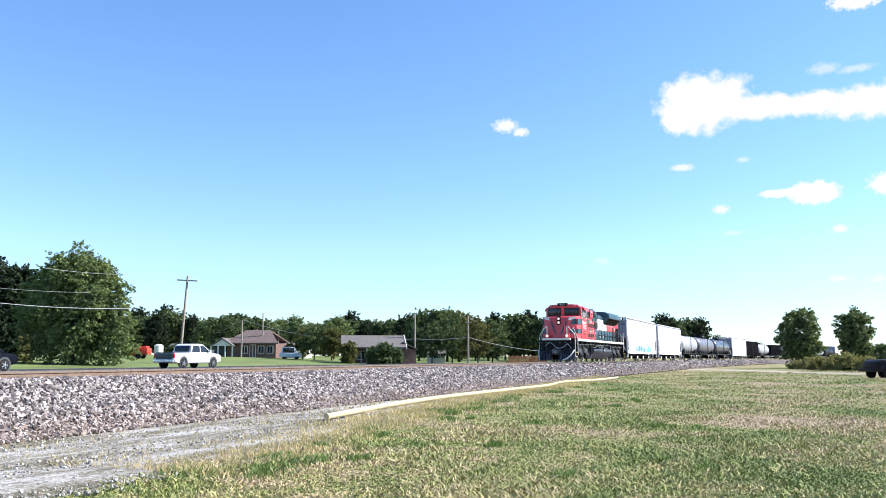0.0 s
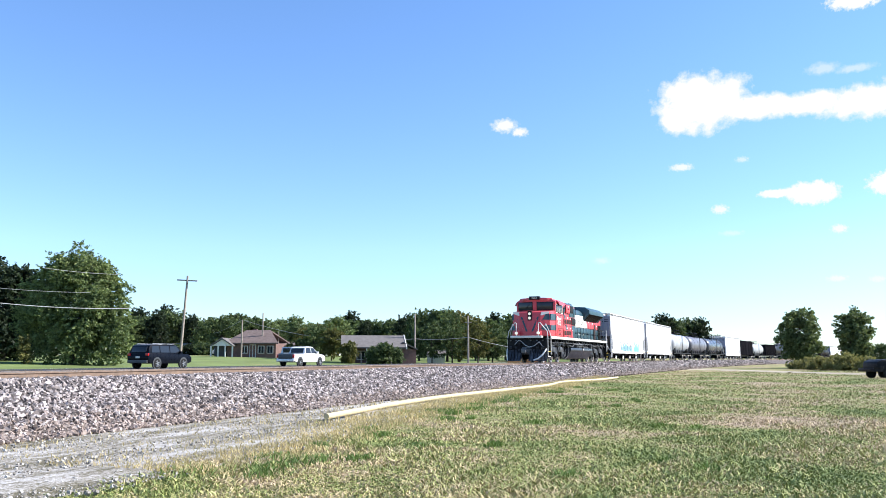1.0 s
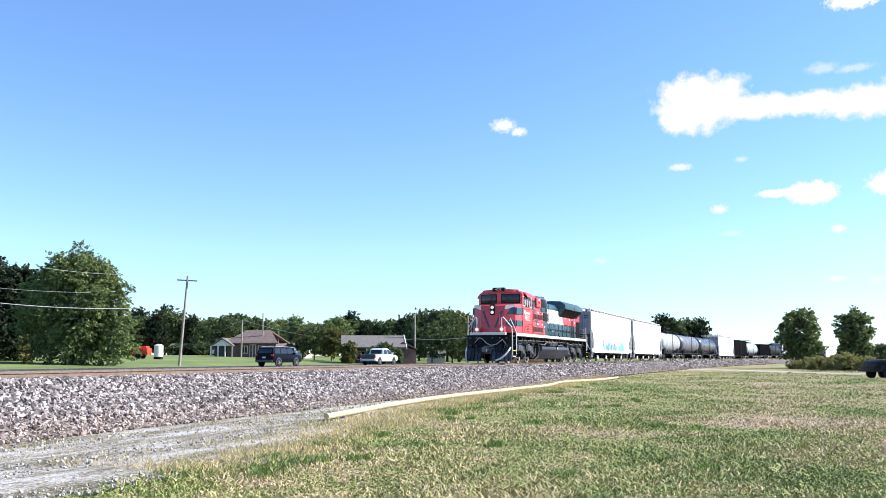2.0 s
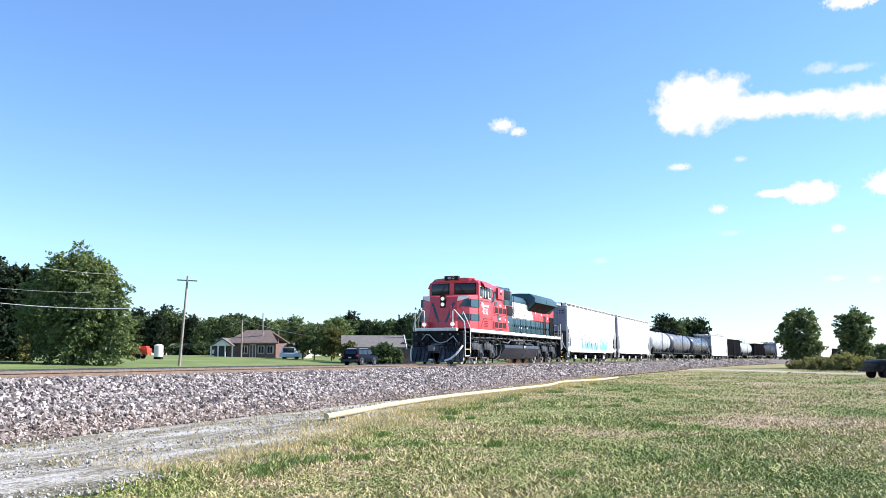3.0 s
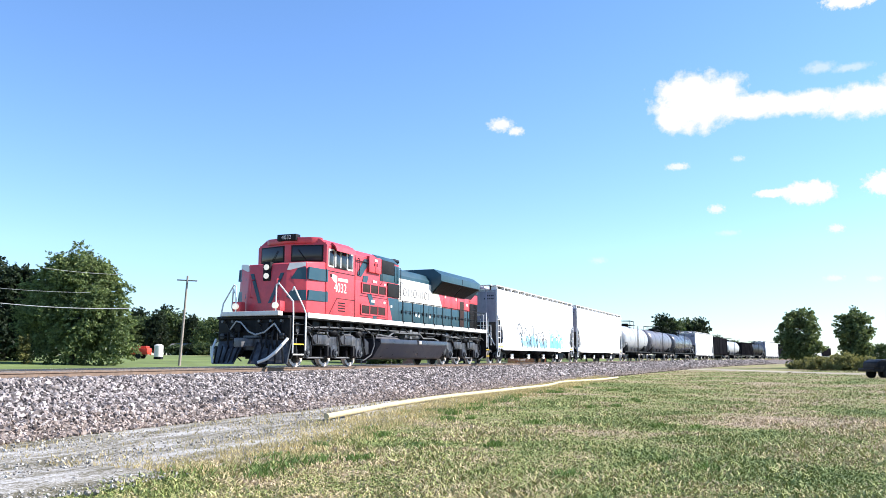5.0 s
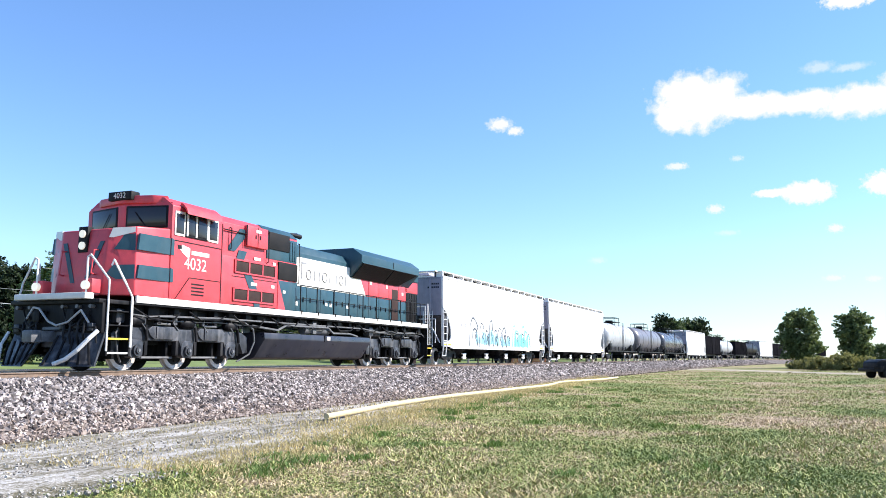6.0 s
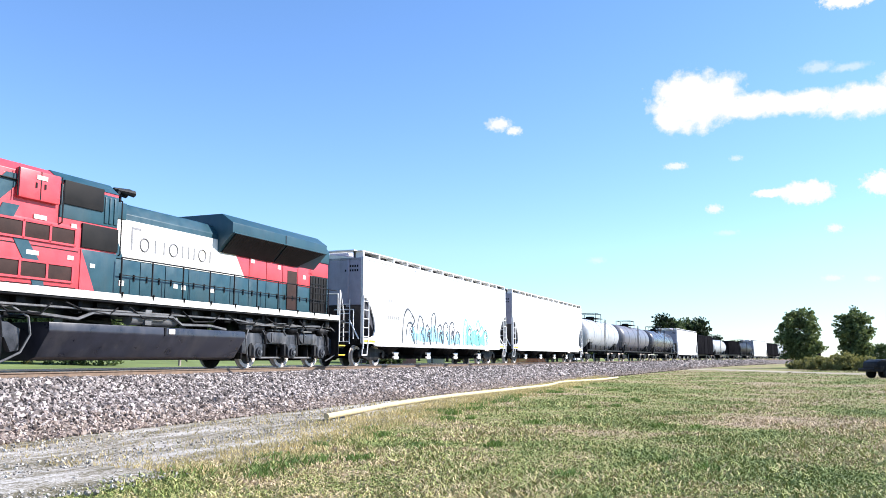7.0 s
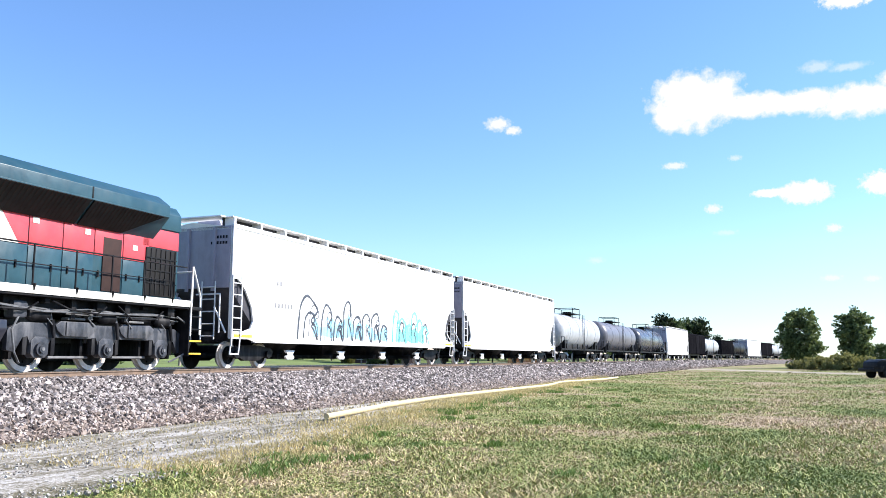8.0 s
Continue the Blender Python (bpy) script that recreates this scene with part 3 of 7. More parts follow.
def build_grass():
    rng = np.random.default_rng(11)
    n = 330000
    r = 7.6 * (95 / 7.6) ** (rng.random(n) ** 1.35)
    ax = (rng.random(n) * 2 - 1) * 0.60
    X, Y = r * ax, r
    s, c = math.sin(TH0), math.cos(TH0)
    u = X * s + Y * c
    lat = D0 + X * c - Y * s - K1 * u * u / 2
    edge = np.interp(u, [-60, 5, 8, 13, 18, 22, 30, 45, 70, 110], [9.2, 9.0, 9.7, 9.2, 8.2, 7.4, 6.6, 6.0, 4.4, 4.2])
    jag = 0.5 * np.sin(u * 1.7) * np.sin(u * 0.6 + 1) + rng.normal(size=n) * 0.25
    keep = (lat > edge + jag) | ((lat > 4.6) & (rng.random(n) < 0.07))
    X, Y, r = X[keep], Y[keep], r[keep]
    n = len(X)
    h = 0.018 + 0.055 * rng.random(n) ** 2.2
    w = (0.005 + 0.006 * rng.random(n)) * (1 + r / 22)
    clump = np.sin(X * 1.3 + 0.7 * np.sin(Y * 0.9)) * np.sin(Y * 0.8 + X * 0.4)
    h *= 1 + 0.7 * np.clip(clump, -0.7, 1)
    az = rng.random(n) * 2 * np.pi
    lean = 0.3 + rng.random(n) * 2.0
    dx, dy = np.cos(az), np.sin(az)
    la = rng.random(n) * 2 * np.pi
    lx, ly = np.cos(la) * lean * h, np.sin(la) * lean * h
    ul, ll = X * s + Y * c, D0 + X * c - Y * s - K1 * (X * s + Y * c) ** 2 / 2
    zr = np.array([rise(a, b) for a, b in zip(ul, ll)])
    z0 = zr - 0.02
    v = np.empty((n, 5, 3))
    v[:, 0] = np.stack([X - dx * w, Y - dy * w, z0], 1)
    v[:, 1] = np.stack([X + dx * w, Y + dy * w, z0], 1)
    v[:, 2] = np.stack([X + dx * w * 0.8 + lx * 0.35, Y + dy * w * 0.8 + ly * 0.35, zr + h * 0.6], 1)
    v[:, 3] = np.stack([X - dx * w * 0.8 + lx * 0.35, Y - dy * w * 0.8 + ly * 0.35, zr + h * 0.6], 1)
    v[:, 4] = np.stack([X + lx, Y + ly, zr + h], 1)
    base = (np.arange(n) * 5)[:, None]
    quads = (base + np.array([[0, 1, 2, 3]])).tolist()
    tris = (base + np.array([[3, 2, 4]])).tolist()
    o = quick_mesh("grass", v.reshape(-1, 3).tolist(), quads + tris, "blade")
    tagged(o, "short mown grass, green with straw-coloured dry blades", "grass", kind="stuff")


def build_dirt():
    """A pale worn strip across the far end of the field, with a ditch beyond it."""
    for (x0, y0), (x1, y1), w in (((33, 108), (36, 84), 2.2), ((36, 84), (39, 70), 1.3)):
        verts, faces = [], []
        n = 16
        for k in range(n + 1):
            t = k / n
            x, y = x0 + (x1 - x0) * t, y0 + (y1 - y0) * t
            hw = w * (0.6 + 0.5 * noise.noise((t * 5, x0, 2)))
            for m in range(5):
                q = -1 + 0.5 * m
                xx, yy = x + q * hw, y + q * hw * 0.3
                verts.append((xx, yy, rise(xx * math.sin(TH0) + yy * math.cos(TH0), lat_of(xx, yy)) + 0.08 + (0.03 if abs(q) < 1 else -0.08)))
        for k in range(n):
            for m in range(4):
                a = k * 5 + m
                faces.append((a, a + 1, a + 6, a + 5))
        tagged(quick_mesh("dirt_strip", verts, faces, "dirt", smooth=True), "pale worn dirt strip in the grass", "dirt", kind="structure")


def tufts(name, spots, material, label, category):
    """Bent blades in one mesh: (x, y, z, height, half width) each."""
    sp = np.array(spots)
    n = len(sp)
    rng = np.random.default_rng(17)
    az, la = rng.random(n) * 6.283, rng.random(n) * 6.283
    ln = rng.random(n) * 1.2
    X, Y, Z, h, w = sp.T
    dx, dy = np.cos(az) * w, np.sin(az) * w
    lx, ly = np.cos(la) * ln * h, np.sin(la) * ln * h
    v = np.empty((n, 5, 3))
    v[:, 0] = np.stack([X - dx, Y - dy, Z], 1)
    v[:, 1] = np.stack([X + dx, Y + dy, Z], 1)
    v[:, 2] = np.stack([X + dx * 0.9 + lx * 0.35, Y + dy * 0.9 + ly * 0.35, Z + h * 0.6], 1)
    v[:, 3] = np.stack([X - dx * 0.9 + lx * 0.35, Y - dy * 0.9 + ly * 0.35, Z + h * 0.6], 1)
    v[:, 4] = np.stack([X + lx, Y + ly, Z + h], 1)
    base = (np.arange(n) * 5)[:, None]
    o = quick_mesh(name, v.reshape(-1, 3).tolist(), (base + np.array([[0, 1, 2, 3]])).tolist() + (base + np.array([[3, 2, 4]])).tolist(), material)
    tagged(o, label, category, kind="stuff")


def build_edge_growth():
    rng = random.Random(23)
    dry = []
    for _ in range(30000):
        u = 9 + 56 * rng.random() ** 1.3
        e = gravel_edge(u)
        lat = rng.gauss(e - 0.35, 0.55) if rng.random() < 0.75 else rng.uniform(4.1, e)
        p = along(u, lat, 0.02 + rise(u, lat))
        dry.append((p.x, p.y, p.z, rng.uniform(0.03, 0.10) * (1 + u / 60), rng.uniform(0.003, 0.007) * (1 + u / 25)))
    for _ in range(9000):
        u = 5 + 50 * rng.random()
        p = along(u, rng.gauss(4.25, 0.14), 0.02)
        dry.append((p.x, p.y, p.z, rng.uniform(0.02, 0.07), rng.uniform(0.004, 0.010)))
    tufts("dry_grass", dry, "straw", "dry straw-coloured grass along the gravel", "grass")
    weeds = []
    spots = []
    for k in range(46):
        u = 9 + 34 * rng.random() ** 1.2
        spots.append((u, gravel_edge(u) + rng.gauss(0.55, 0.45), rng.uniform(0.12, 0.5)))
    for k in range(16):
        spots.append((rng.uniform(10, 40), rng.uniform(9.5, 16), rng.uniform(0.1, 0.3)))
    for u, lat, size in spots:
        for _ in range(int(700 * size)):
            p = along(u + rng.gauss(0, size * 0.7), lat + rng.gauss(0, size * 0.4), 0.0)
            weeds.append((p.x, p.y, p.z, rng.uniform(0.03, 0.12), rng.uniform(0.007, 0.018)))
    tufts("weeds", weeds, "weed", "dark green broad-leaved weeds in the grass", "weeds")


M["straw"] = leaf_mat("straw", (0.26, 0.20, 0.11), (0.56, 0.46, 0.28))
M["weed"] = leaf_mat("weed", (0.07, 0.12, 0.035), (0.17, 0.24, 0.08))

build_ground()
build_edge_growth()
build_dirt()
build_ballast()
build_ballast_stones()
build_gravel()
build_rails()
build_road()
build_lawn()
build_pipe()
build_grass()


# ---- rolling stock ----
WHEELS = []          # (wheelset, its place in the truck, radius)
CARS = []            # (car, place behind the first axle)


def wheelset(parent, x, r, gauge=0.7525):
    w = part("wheelset", B_wheels(r, gauge), "wheel", parent, "worn steel wheels on an axle")
    w.data.materials.append(M["under"])
    for p in w.data.polygons:
        if math.hypot(p.center.x, p.center.z) < r * 0.70:
            p.material_index = 1
    w.matrix_basis = pose(x, 0, r)
    WHEELS.append((w, x, r))
    return w


def B_wheels(r, gauge):
    bm = B()
    for s in (1, -1):
        y0 = s * (gauge - 0.045)
        prof = [(-0.06 * s, r + 0.025), (-0.03 * s, r + 0.025), (-0.02 * s, r), (0.075 * s, r - 0.006), (0.075 * s, r - 0.125), (0.03 * s, r - 0.14), (0.02 * s, r * 0.45), (0.06 * s, r * 0.30), (0.09 * s, r * 0.22)]
        lathe(bm, prof, 28, 'y', 0, y0, 0)
        for k in range(4):
            a = k * math.pi / 2
            rod(bm, (0.55 * r * math.cos(a), y0 + 0.02 * s, 0.55 * r * math.sin(a)), (0.55 * r * math.cos(a), y0 + 0.05 * s, 0.55 * r * math.sin(a)), 0.035, 8)
    rod(bm, (0, -1.0, 0), (0, 1.0, 0), 0.08, 10)
    return bm


def loco_truck(parent, xc):
    t = part("truck", loco_truck_mesh(), "truckframe", parent, "grimy slate grey three-axle truck frame")
    t.matrix_basis = pose(xc, 0, 0)
    for x in (-2.06, 0, 2.06):
        wheelset(t, x, 0.533)
        part("traction_motor", box(B(), x - 0.42, x + 0.42, -0.62, 0.62, 0.24, 0.95, 0.06), "under", t, "black traction motor between the wheels")
        for s in (1, -1):
            y = lambda a, b: sorted((s * a, s * b))
            part("journal_box", poly(B(), [(x - 0.25, 0.74), (x - 0.14, 0.82), (x + 0.14, 0.82), (x + 0.25, 0.74), (x + 0.25, 0.42), (x + 0.16, 0.33), (x - 0.16, 0.33), (x - 0.25, 0.42)], 'y', *y(1.0, 1.22), 0.02), "truckframe", t, "cast journal box")
            bm = B()
            rod(bm, (x, s * 1.2, 0.533), (x, s * 1.29, 0.533), 0.155, 16)
            rod(bm, (x, s * 1.28, 0.533), (x, s * 1.33, 0.533), 0.09, 12)
            part("bearing_cap", bm, "truckframe", t, "dull round axle bearing cap")
            part("cap_bolt", rod(B(), (x, s * 1.32, 0.533), (x, s * 1.345, 0.533), 0.045, 8), "pipework", t)
            for dx in (-0.4, 0.4):
                part("pedestal_leg", box(B(), x + dx - 0.06, x + dx + 0.06, *y(1.04, 1.19), 0.40, 0.86, 0.015), "under", t)
                part("brake_shoe", box(B(), x + dx * 1.45 - 0.05, x + dx * 1.45 + 0.05, *y(0.68, 0.98), 0.30, 0.80, 0.02), "under", t)
    for x in (-1.03, 1.03):
        for s in (1, -1):
            y = lambda a, b: sorted((s * a, s * b))
            part("frame_plate", poly(B(), [(x - 0.66, 1.10), (x - 0.50, 1.20), (x + 0.50, 1.20), (x + 0.66, 1.10), (x + 0.58, 0.96), (x + 0.40, 0.84), (x - 0.40, 0.84), (x - 0.58, 0.96)], 'y', *y(1.17, 1.27), 0.025), "truckframe", t, "broad worn frame plate")
            part("plate_rib", box(B(), x + 0.30, x + 0.35, *y(1.265, 1.30), 0.88, 1.18, 0.008), "truckframe", t)
            part("spring_seat", box(B(), x - 0.28, x + 0.28, *y(1.02, 1.24), 1.24, 1.30, 0.02), "pipework", t, "pale worn spring seat")
            for dx in (-0.14, 0.14):
                part("coil_spring", lathe(B(), [(1.30 + 0.022 * k, 0.075 + 0.03 * (k % 2)) for k in range(11)], 12, 'z', x + dx, s * 1.10, 0), "under", t)
            part("brake_rod", rod(B(), (x - 0.62, s * 1.0, 0.34), (x + 0.62, s * 1.0, 0.34), 0.035, 8), "pipework", t, "pale brake rod between the wheels")
    for s in (1, -1):
        y = lambda a, b: sorted((s * a, s * b))
        for x0, x1, r in ((2.45, 1.85, 0.16), (0.30, -0.25, 0.15), (-1.75, -2.3, 0.16)):
            part("brake_cylinder", lathe(B(), [(0, r * 0.8), (0.03, r), (x0 - x1 - 0.12, r), (x0 - x1 - 0.06, r * 0.75), (x0 - x1, r * 0.4)], 16, 'x', x1, s * 1.16, 1.32), "under", t, "grimy brake cylinder")
            part("cylinder_lever", poly(B(), [(x1 - 0.05, 1.40), (x1 + 0.03, 1.40), (x1 - 0.12, 0.95), (x1 - 0.20, 0.95)], 'y', *y(1.19, 1.23)), "truckframe", t)
        part("sand_box", box(B(), 2.55, 2.95, *y(1.02, 1.34), 1.22, 1.62, 0.08), "truckframe", t, "rounded slate grey sand box")
        part("truck_pipe", tube(B(), [(-2.75, s * 1.24, 1.45), (-1.6, s * 1.27, 1.52), (-0.6, s * 1.27, 1.46), (0.7, s * 1.27, 1.52), (1.7, s * 1.26, 1.44), (2.6, s * 1.24, 1.50)], 0.024), "pipework", t, "dull grey air pipe")
        part("truck_pipe", tube(B(), [(-2.7, s * 1.22, 1.36), (-1.5, s * 1.25, 1.40), (0.4, s * 1.25, 1.36), (1.4, s * 1.25, 1.38)], 0.018), "pipework", t)
        part("sand_hose", tube(B(), [(-2.55, s * 1.3, 1.5), (-2.98, s * 1.40, 1.25), (-3.06, s * 1.40, 0.85), (-2.85, s * 1.36, 0.45), (-2.55, s * 1.25, 0.28), (-2.4, s * 1.2, 0.22)], 0.026), "pipework", t, "looping pale sand hose")
        part("sand_hose", tube(B(), [(2.75, s * 1.3, 1.3), (2.98, s * 1.36, 0.95), (2.85, s * 1.33, 0.45), (2.6, s * 1.2, 0.22)], 0.024), "pipework", t)
        for x in (-2.06, 0.0, 2.06):
            part("damper", rod(B(), (x - 0.34, s * 1.27, 0.80), (x - 0.26, s * 1.27, 1.22), 0.045, 8), "under", t, "slanting grimy damper")
        rng = random.Random(300 + 7 * s + int(xc))
        for k in range(9):
            x = -2.5 + 0.62 * k + rng.uniform(-0.1, 0.1)
            part("truck_fitting", box(B(), x - 0.07, x + 0.07, *y(1.10, rng.uniform(1.2, 1.28)), 1.26, rng.uniform(1.34, 1.48), 0.015), "truckframe" if k % 2 else "under", t)
        for k in range(4):
            x = -2.0 + 1.3 * k
            part("brake_pipe", tube(B(), [(x, s * 1.27, 1.48), (x + 0.12, s * 1.29, 1.30), (x - 0.1, s * 1.29, 1.10)], 0.016), "pipework", t)
    return t


def loco_truck_mesh():
    """The cast side frames with their cross members."""
    bm = B()
    for s in (1, -1):
        y0, y1 = sorted((s * 1.06, s * 1.2))
        pts = [(-2.95, 0.98), (-2.6, 1.14), (-1.75, 1.14), (-1.5, 1.02), (-0.62, 1.02), (-0.4, 1.14), (0.4, 1.14), (0.62, 1.02), (1.5, 1.02), (1.75, 1.14), (2.6, 1.14), (2.95, 0.98), (2.95, 0.5), (2.72, 0.46)]
        for c in (2.06, 0.0, -2.06):
            pts += [(c + 0.50, 0.80), (c + 0.34, 0.84), (c + 0.28, 0.66), (c - 0.28, 0.66), (c - 0.34, 0.84), (c - 0.50, 0.80)]
        pts += [(-2.72, 0.46), (-2.95, 0.5)]
        poly(bm, pts, 'y', y0, y1, 0.015)
    box(bm, -0.5, 0.5, -1.0, 1.0, 0.7, 1.15)
    box(bm, -2.9, 2.9, -0.62, 0.62, 1.0, 1.25)
    return bm


def slab(name, parent, mat, x0, x1, z0, z1, y, out=0.03, label="", back=0.04, bevel=0.012):
    """A door or panel that stands proud of a side at y, on both sides of the car."""
    for s in (1, -1):
        a, b = sorted((s * (y - back), s * (y + out)))
        part(name, box(B(), x0, x1, a, b, z0, z1, bevel), mat, parent, label)


def text_part(body, parent, mat, size, m, name="road_number"):
    cu = bpy.data.curves.new(name, 'FONT')
    cu.body, cu.size, cu.extrude, cu.align_x, cu.align_y = body, size, 0.004, 'CENTER', 'CENTER'
    tmp = bpy.data.objects.new(name, cu)
    scene.collection.objects.link(tmp)
    me = bpy.data.meshes.new_from_object(tmp.evaluated_get(bpy.context.evaluated_depsgraph_get()))
    bpy.data.objects.remove(tmp)
    me.materials.clear()
    me.materials.append(M[mat])
    o = new(name, me)
    o.parent = parent
    o.matrix_basis = m
    return o


def side_text(body, parent, mat, size, x, y, z, name="road_number"):
    """Writing on the camera side: it reads from the front towards the rear."""
    m = Matrix.Translation((x, y, z)) @ Matrix(((-1, 0, 0, 0), (0, 0, 1, 0), (0, 1, 0, 0), (0, 0, 0, 1)))
    return text_part(body, parent, mat, size, m, name)


def build_loco():
    L = thing("locomotive", "red, white and dark green diesel freight locomotive on the rails", "locomotive")
    # deck and frame
    part("frame", poly(B(), [(-9.95, 1.30), (-9.95, 1.78), (9.62, 1.78), (9.62, 1.30), (8.9, 1.20), (3.9, 1.50), (-4.0, 1.50), (-9.2, 1.20)], 'y', -1.1, 1.1, 0.02), "black", L, "black main frame")
    part("deck", box(B(), -9.97, 9.65, -1.53, 1.53, 1.72, 1.80, 0.01), "black", L)
    for s in (1, -1):
        a, b = sorted((s * 1.50, s * 1.56))
        part("sill_stripe", box(B(), -9.98, 9.5, a, b, 1.77, 1.955, 0.012), "cream", L, "white painted sill along the deck edge")
    # fuel tank
    tk = part("fuel_tank", poly(B(), [(-1.5, 1.16), (-1.52, 0.95), (-1.12, 0.34), (-0.9, 0.27), (0.9, 0.27), (1.12, 0.34), (1.52, 0.95), (1.5, 1.16)], 'x', -3.95, 3.7, 0.03), "tanksteel", L, "black fuel tank with scuffed sides")
    bm = B()
    for s in (1, -1):
        tube(bm, [(-3.2, s * 1.3, 1.2), (-2.3, s * 1.42, 1.28), (-1.0, s * 1.42, 1.26), (-0.6, s * 1.42, 1.46), (2.3, s * 1.42, 1.44), (2.8, s * 1.42, 1.26), (4.2, s * 1.35, 1.36)], 0.04)
        tube(bm, [(-9.0, s * 1.38, 1.48), (-5.0, s * 1.38, 1.40), (-3.6, s * 1.38, 1.52), (6.0, s * 1.38, 1.52), (8.6, s * 1.38, 1.46)], 0.03)
        rod(bm, (-0.9, s * 1.2, 1.36), (0.9, s * 1.2, 1.36), 0.17, 14)
        box(bm, 0.2, 0.45, s * 1.3 - 0.1, s * 1.3 + 0.1, 1.2, 1.62, 0.02)
    part("air_piping", bm, "pipework", L, "air pipes and reservoirs under the deck")
    rng = random.Random(44)
    for s in (1, -1):
        for k in range(22):
            x, w, h = -9.4 + 0.86 * k, rng.uniform(0.12, 0.5), rng.uniform(0.1, 0.3)
            part("underframe_box", box(B(), x - w / 2, x + w / 2, *sorted((s * 1.08, s * rng.uniform(1.2, 1.4))), 1.72 - h - rng.uniform(0, 0.1), 1.72, 0.012), "under", L)
        for k in range(9):
            x = -9.0 + 2.1 * k
            part("underframe_pipe", tube(B(), [(x, s * 1.43, 1.6), (x + 0.3, s * 1.44, 1.38 + rng.uniform(-0.05, 0.1)), (x + 1.2, s * 1.44, 1.36 + rng.uniform(-0.05, 0.15)), (x + 1.7, s * 1.42, 1.66)], 0.022), "under", L)
    # trucks
    loco_truck(L, 7.175)
    loco_truck(L, -7.175)
    # hood
    roof = [(-0.95, 1.95), (-0.95, 4.18), (-0.72, 4.48), (-0.4, 4.58), (0.4, 4.58), (0.72, 4.48), (0.95, 4.18), (0.95, 1.95)]
    part("engine_hood", poly(B(), roof, 'x', -10.1, 1.6, 0.02), "teal", L, "dark green engine hood")
    cabinet = [(-1.32, 1.95), (-1.32, 4.54), (-0.98, 4.80), (0.98, 4.80), (1.32, 4.54), (1.32, 1.95)]
    part("electrical_cabinet", poly(B(), cabinet, 'x', 1.55, 6.12, 0.02), "red", L)
    slab("side_panel", L, "red", 2.1, 6.1, 1.96, 3.5, 1.32, 0.012)
    for x0, x1, z0, z1 in ((2.95, 5.2, 3.05, 3.4), (2.98, 5.25, 2.16, 2.5)):
        slab("filter_grille", L, "darkgrille", x0, x1, z0, z1, 1.32, 0.035, "brown filter grille in the red side")
        for s in (1, -1):
            bm = B()
            for k in range(4):
                x = x0 + (x1 - x0) * k / 3
                a, b = sorted((s * 1.34, s * 1.375))
                box(bm, x - 0.03, x + 0.03, a, b, z0 - 0.04, z1 + 0.04)
            a, b = sorted((s * 1.34, s * 1.375))
            box(bm, x0, x1, a, b, z1, z1 + 0.05)
            box(bm, x0, x1, a, b, z0 - 0.05, z0)
            part("grille_frame", bm, "red", L)
            part("panel_outline", box(B(), x0 - 0.14, x1 + 0.14, *sorted((s * 1.335, s * 1.342)), z0 - 0.17, z0 - 0.15), "black", L)
    slab("upper_box", L, "red", 3.55, 4.70, 3.92, 4.60, 1.32, 0.12, "red locker with two doors", bevel=0.03)
    slab("upper_grille", L, "grille", 2.1, 3.36, 4.0, 4.58, 1.32, 0.05, "dark dynamic brake grille")
    slab("side_grille", L, "grille", 1.55, 2.75, 3.02, 3.62, 1.32, 0.05, "dark square intake grille")
    slab("green_panel", L, "teal", 1.56, 2.74, 1.97, 2.98, 1.32, 0.016, "dark green lower panel")
    slab("green_panel", L, "teal", 1.56, 3.46, 3.66, 4.46, 1.32, 0.014, "dark green upper panel")
    part("cabinet_roof", poly(B(), [(-1.34, 4.53), (-0.99, 4.82), (0.99, 4.82), (1.34, 4.53)], 'x', 1.54, 3.5, 0.01), "teal", L)
    for k in range(3):
        slab("louvre_door", L, "teal", 1.60 + 0.16 * k, 1.72 + 0.16 * k, 3.72, 4.40, 1.33, 0.03)
    for s in (1, -1):
        y = sorted((s * 1.333, s * 1.349))
        part("red_wedge", poly(B(), [(2.74, 2.98), (2.74, 1.97), (2.25, 1.97)], 'y', *y), "red", L, "red wedge running into the green")
        part("red_wedge", poly(B(), [(1.56, 3.66), (1.30, 3.66), (0.95, 2.95), (1.56, 2.95)], 'y', *sorted((s * 0.96, s * 1.0))), "teal", L)
        for x in (3.52, 4.12, 4.74):
            part("locker_seam", box(B(), x - 0.012, x + 0.012, *sorted((s * 1.43, s * 1.447)), 3.93, 4.59), "black", L)
        for x in (4.0, 4.25):
            part("locker_latch", box(B(), x - 0.02, x + 0.02, *sorted((s * 1.44, s * 1.46)), 4.2, 4.32), "black", L)
        for x, z0, z1 in ((5.95, 3.7, 4.4), (5.5, 3.7, 4.4), (3.42, 3.5, 4.5), (1.5, 2.95, 4.4)):
            part("grab_iron", tube(B(), [(x, s * 1.33, z0), (x, s * 1.40, z0 + 0.03), (x, s * 1.40, z1 - 0.03), (x, s * 1.33, z1)], 0.018), "black", L)
        part("roof_rail", rod(B(), (5.9, s * 1.38, 4.30), (3.5, s * 1.38, 4.30), 0.02), "black", L)
        for x, z, w in ((4.0, 3.56, 0.36), (4.15, 2.72, 0.34), (3.0, 3.5, 0.16), (3.05, 2.72, 0.18), (2.35, 2.6, 0.16), (4.1, 4.45, 0.3)):
            yy = 1.44 if z > 4 else 1.333
            part("notice_plate", box(B(), x - w / 2, x + w / 2, *sorted((s * yy, s * (yy + 0.016))), z - 0.05, z + 0.05), "cream", L, "small white notice plate")
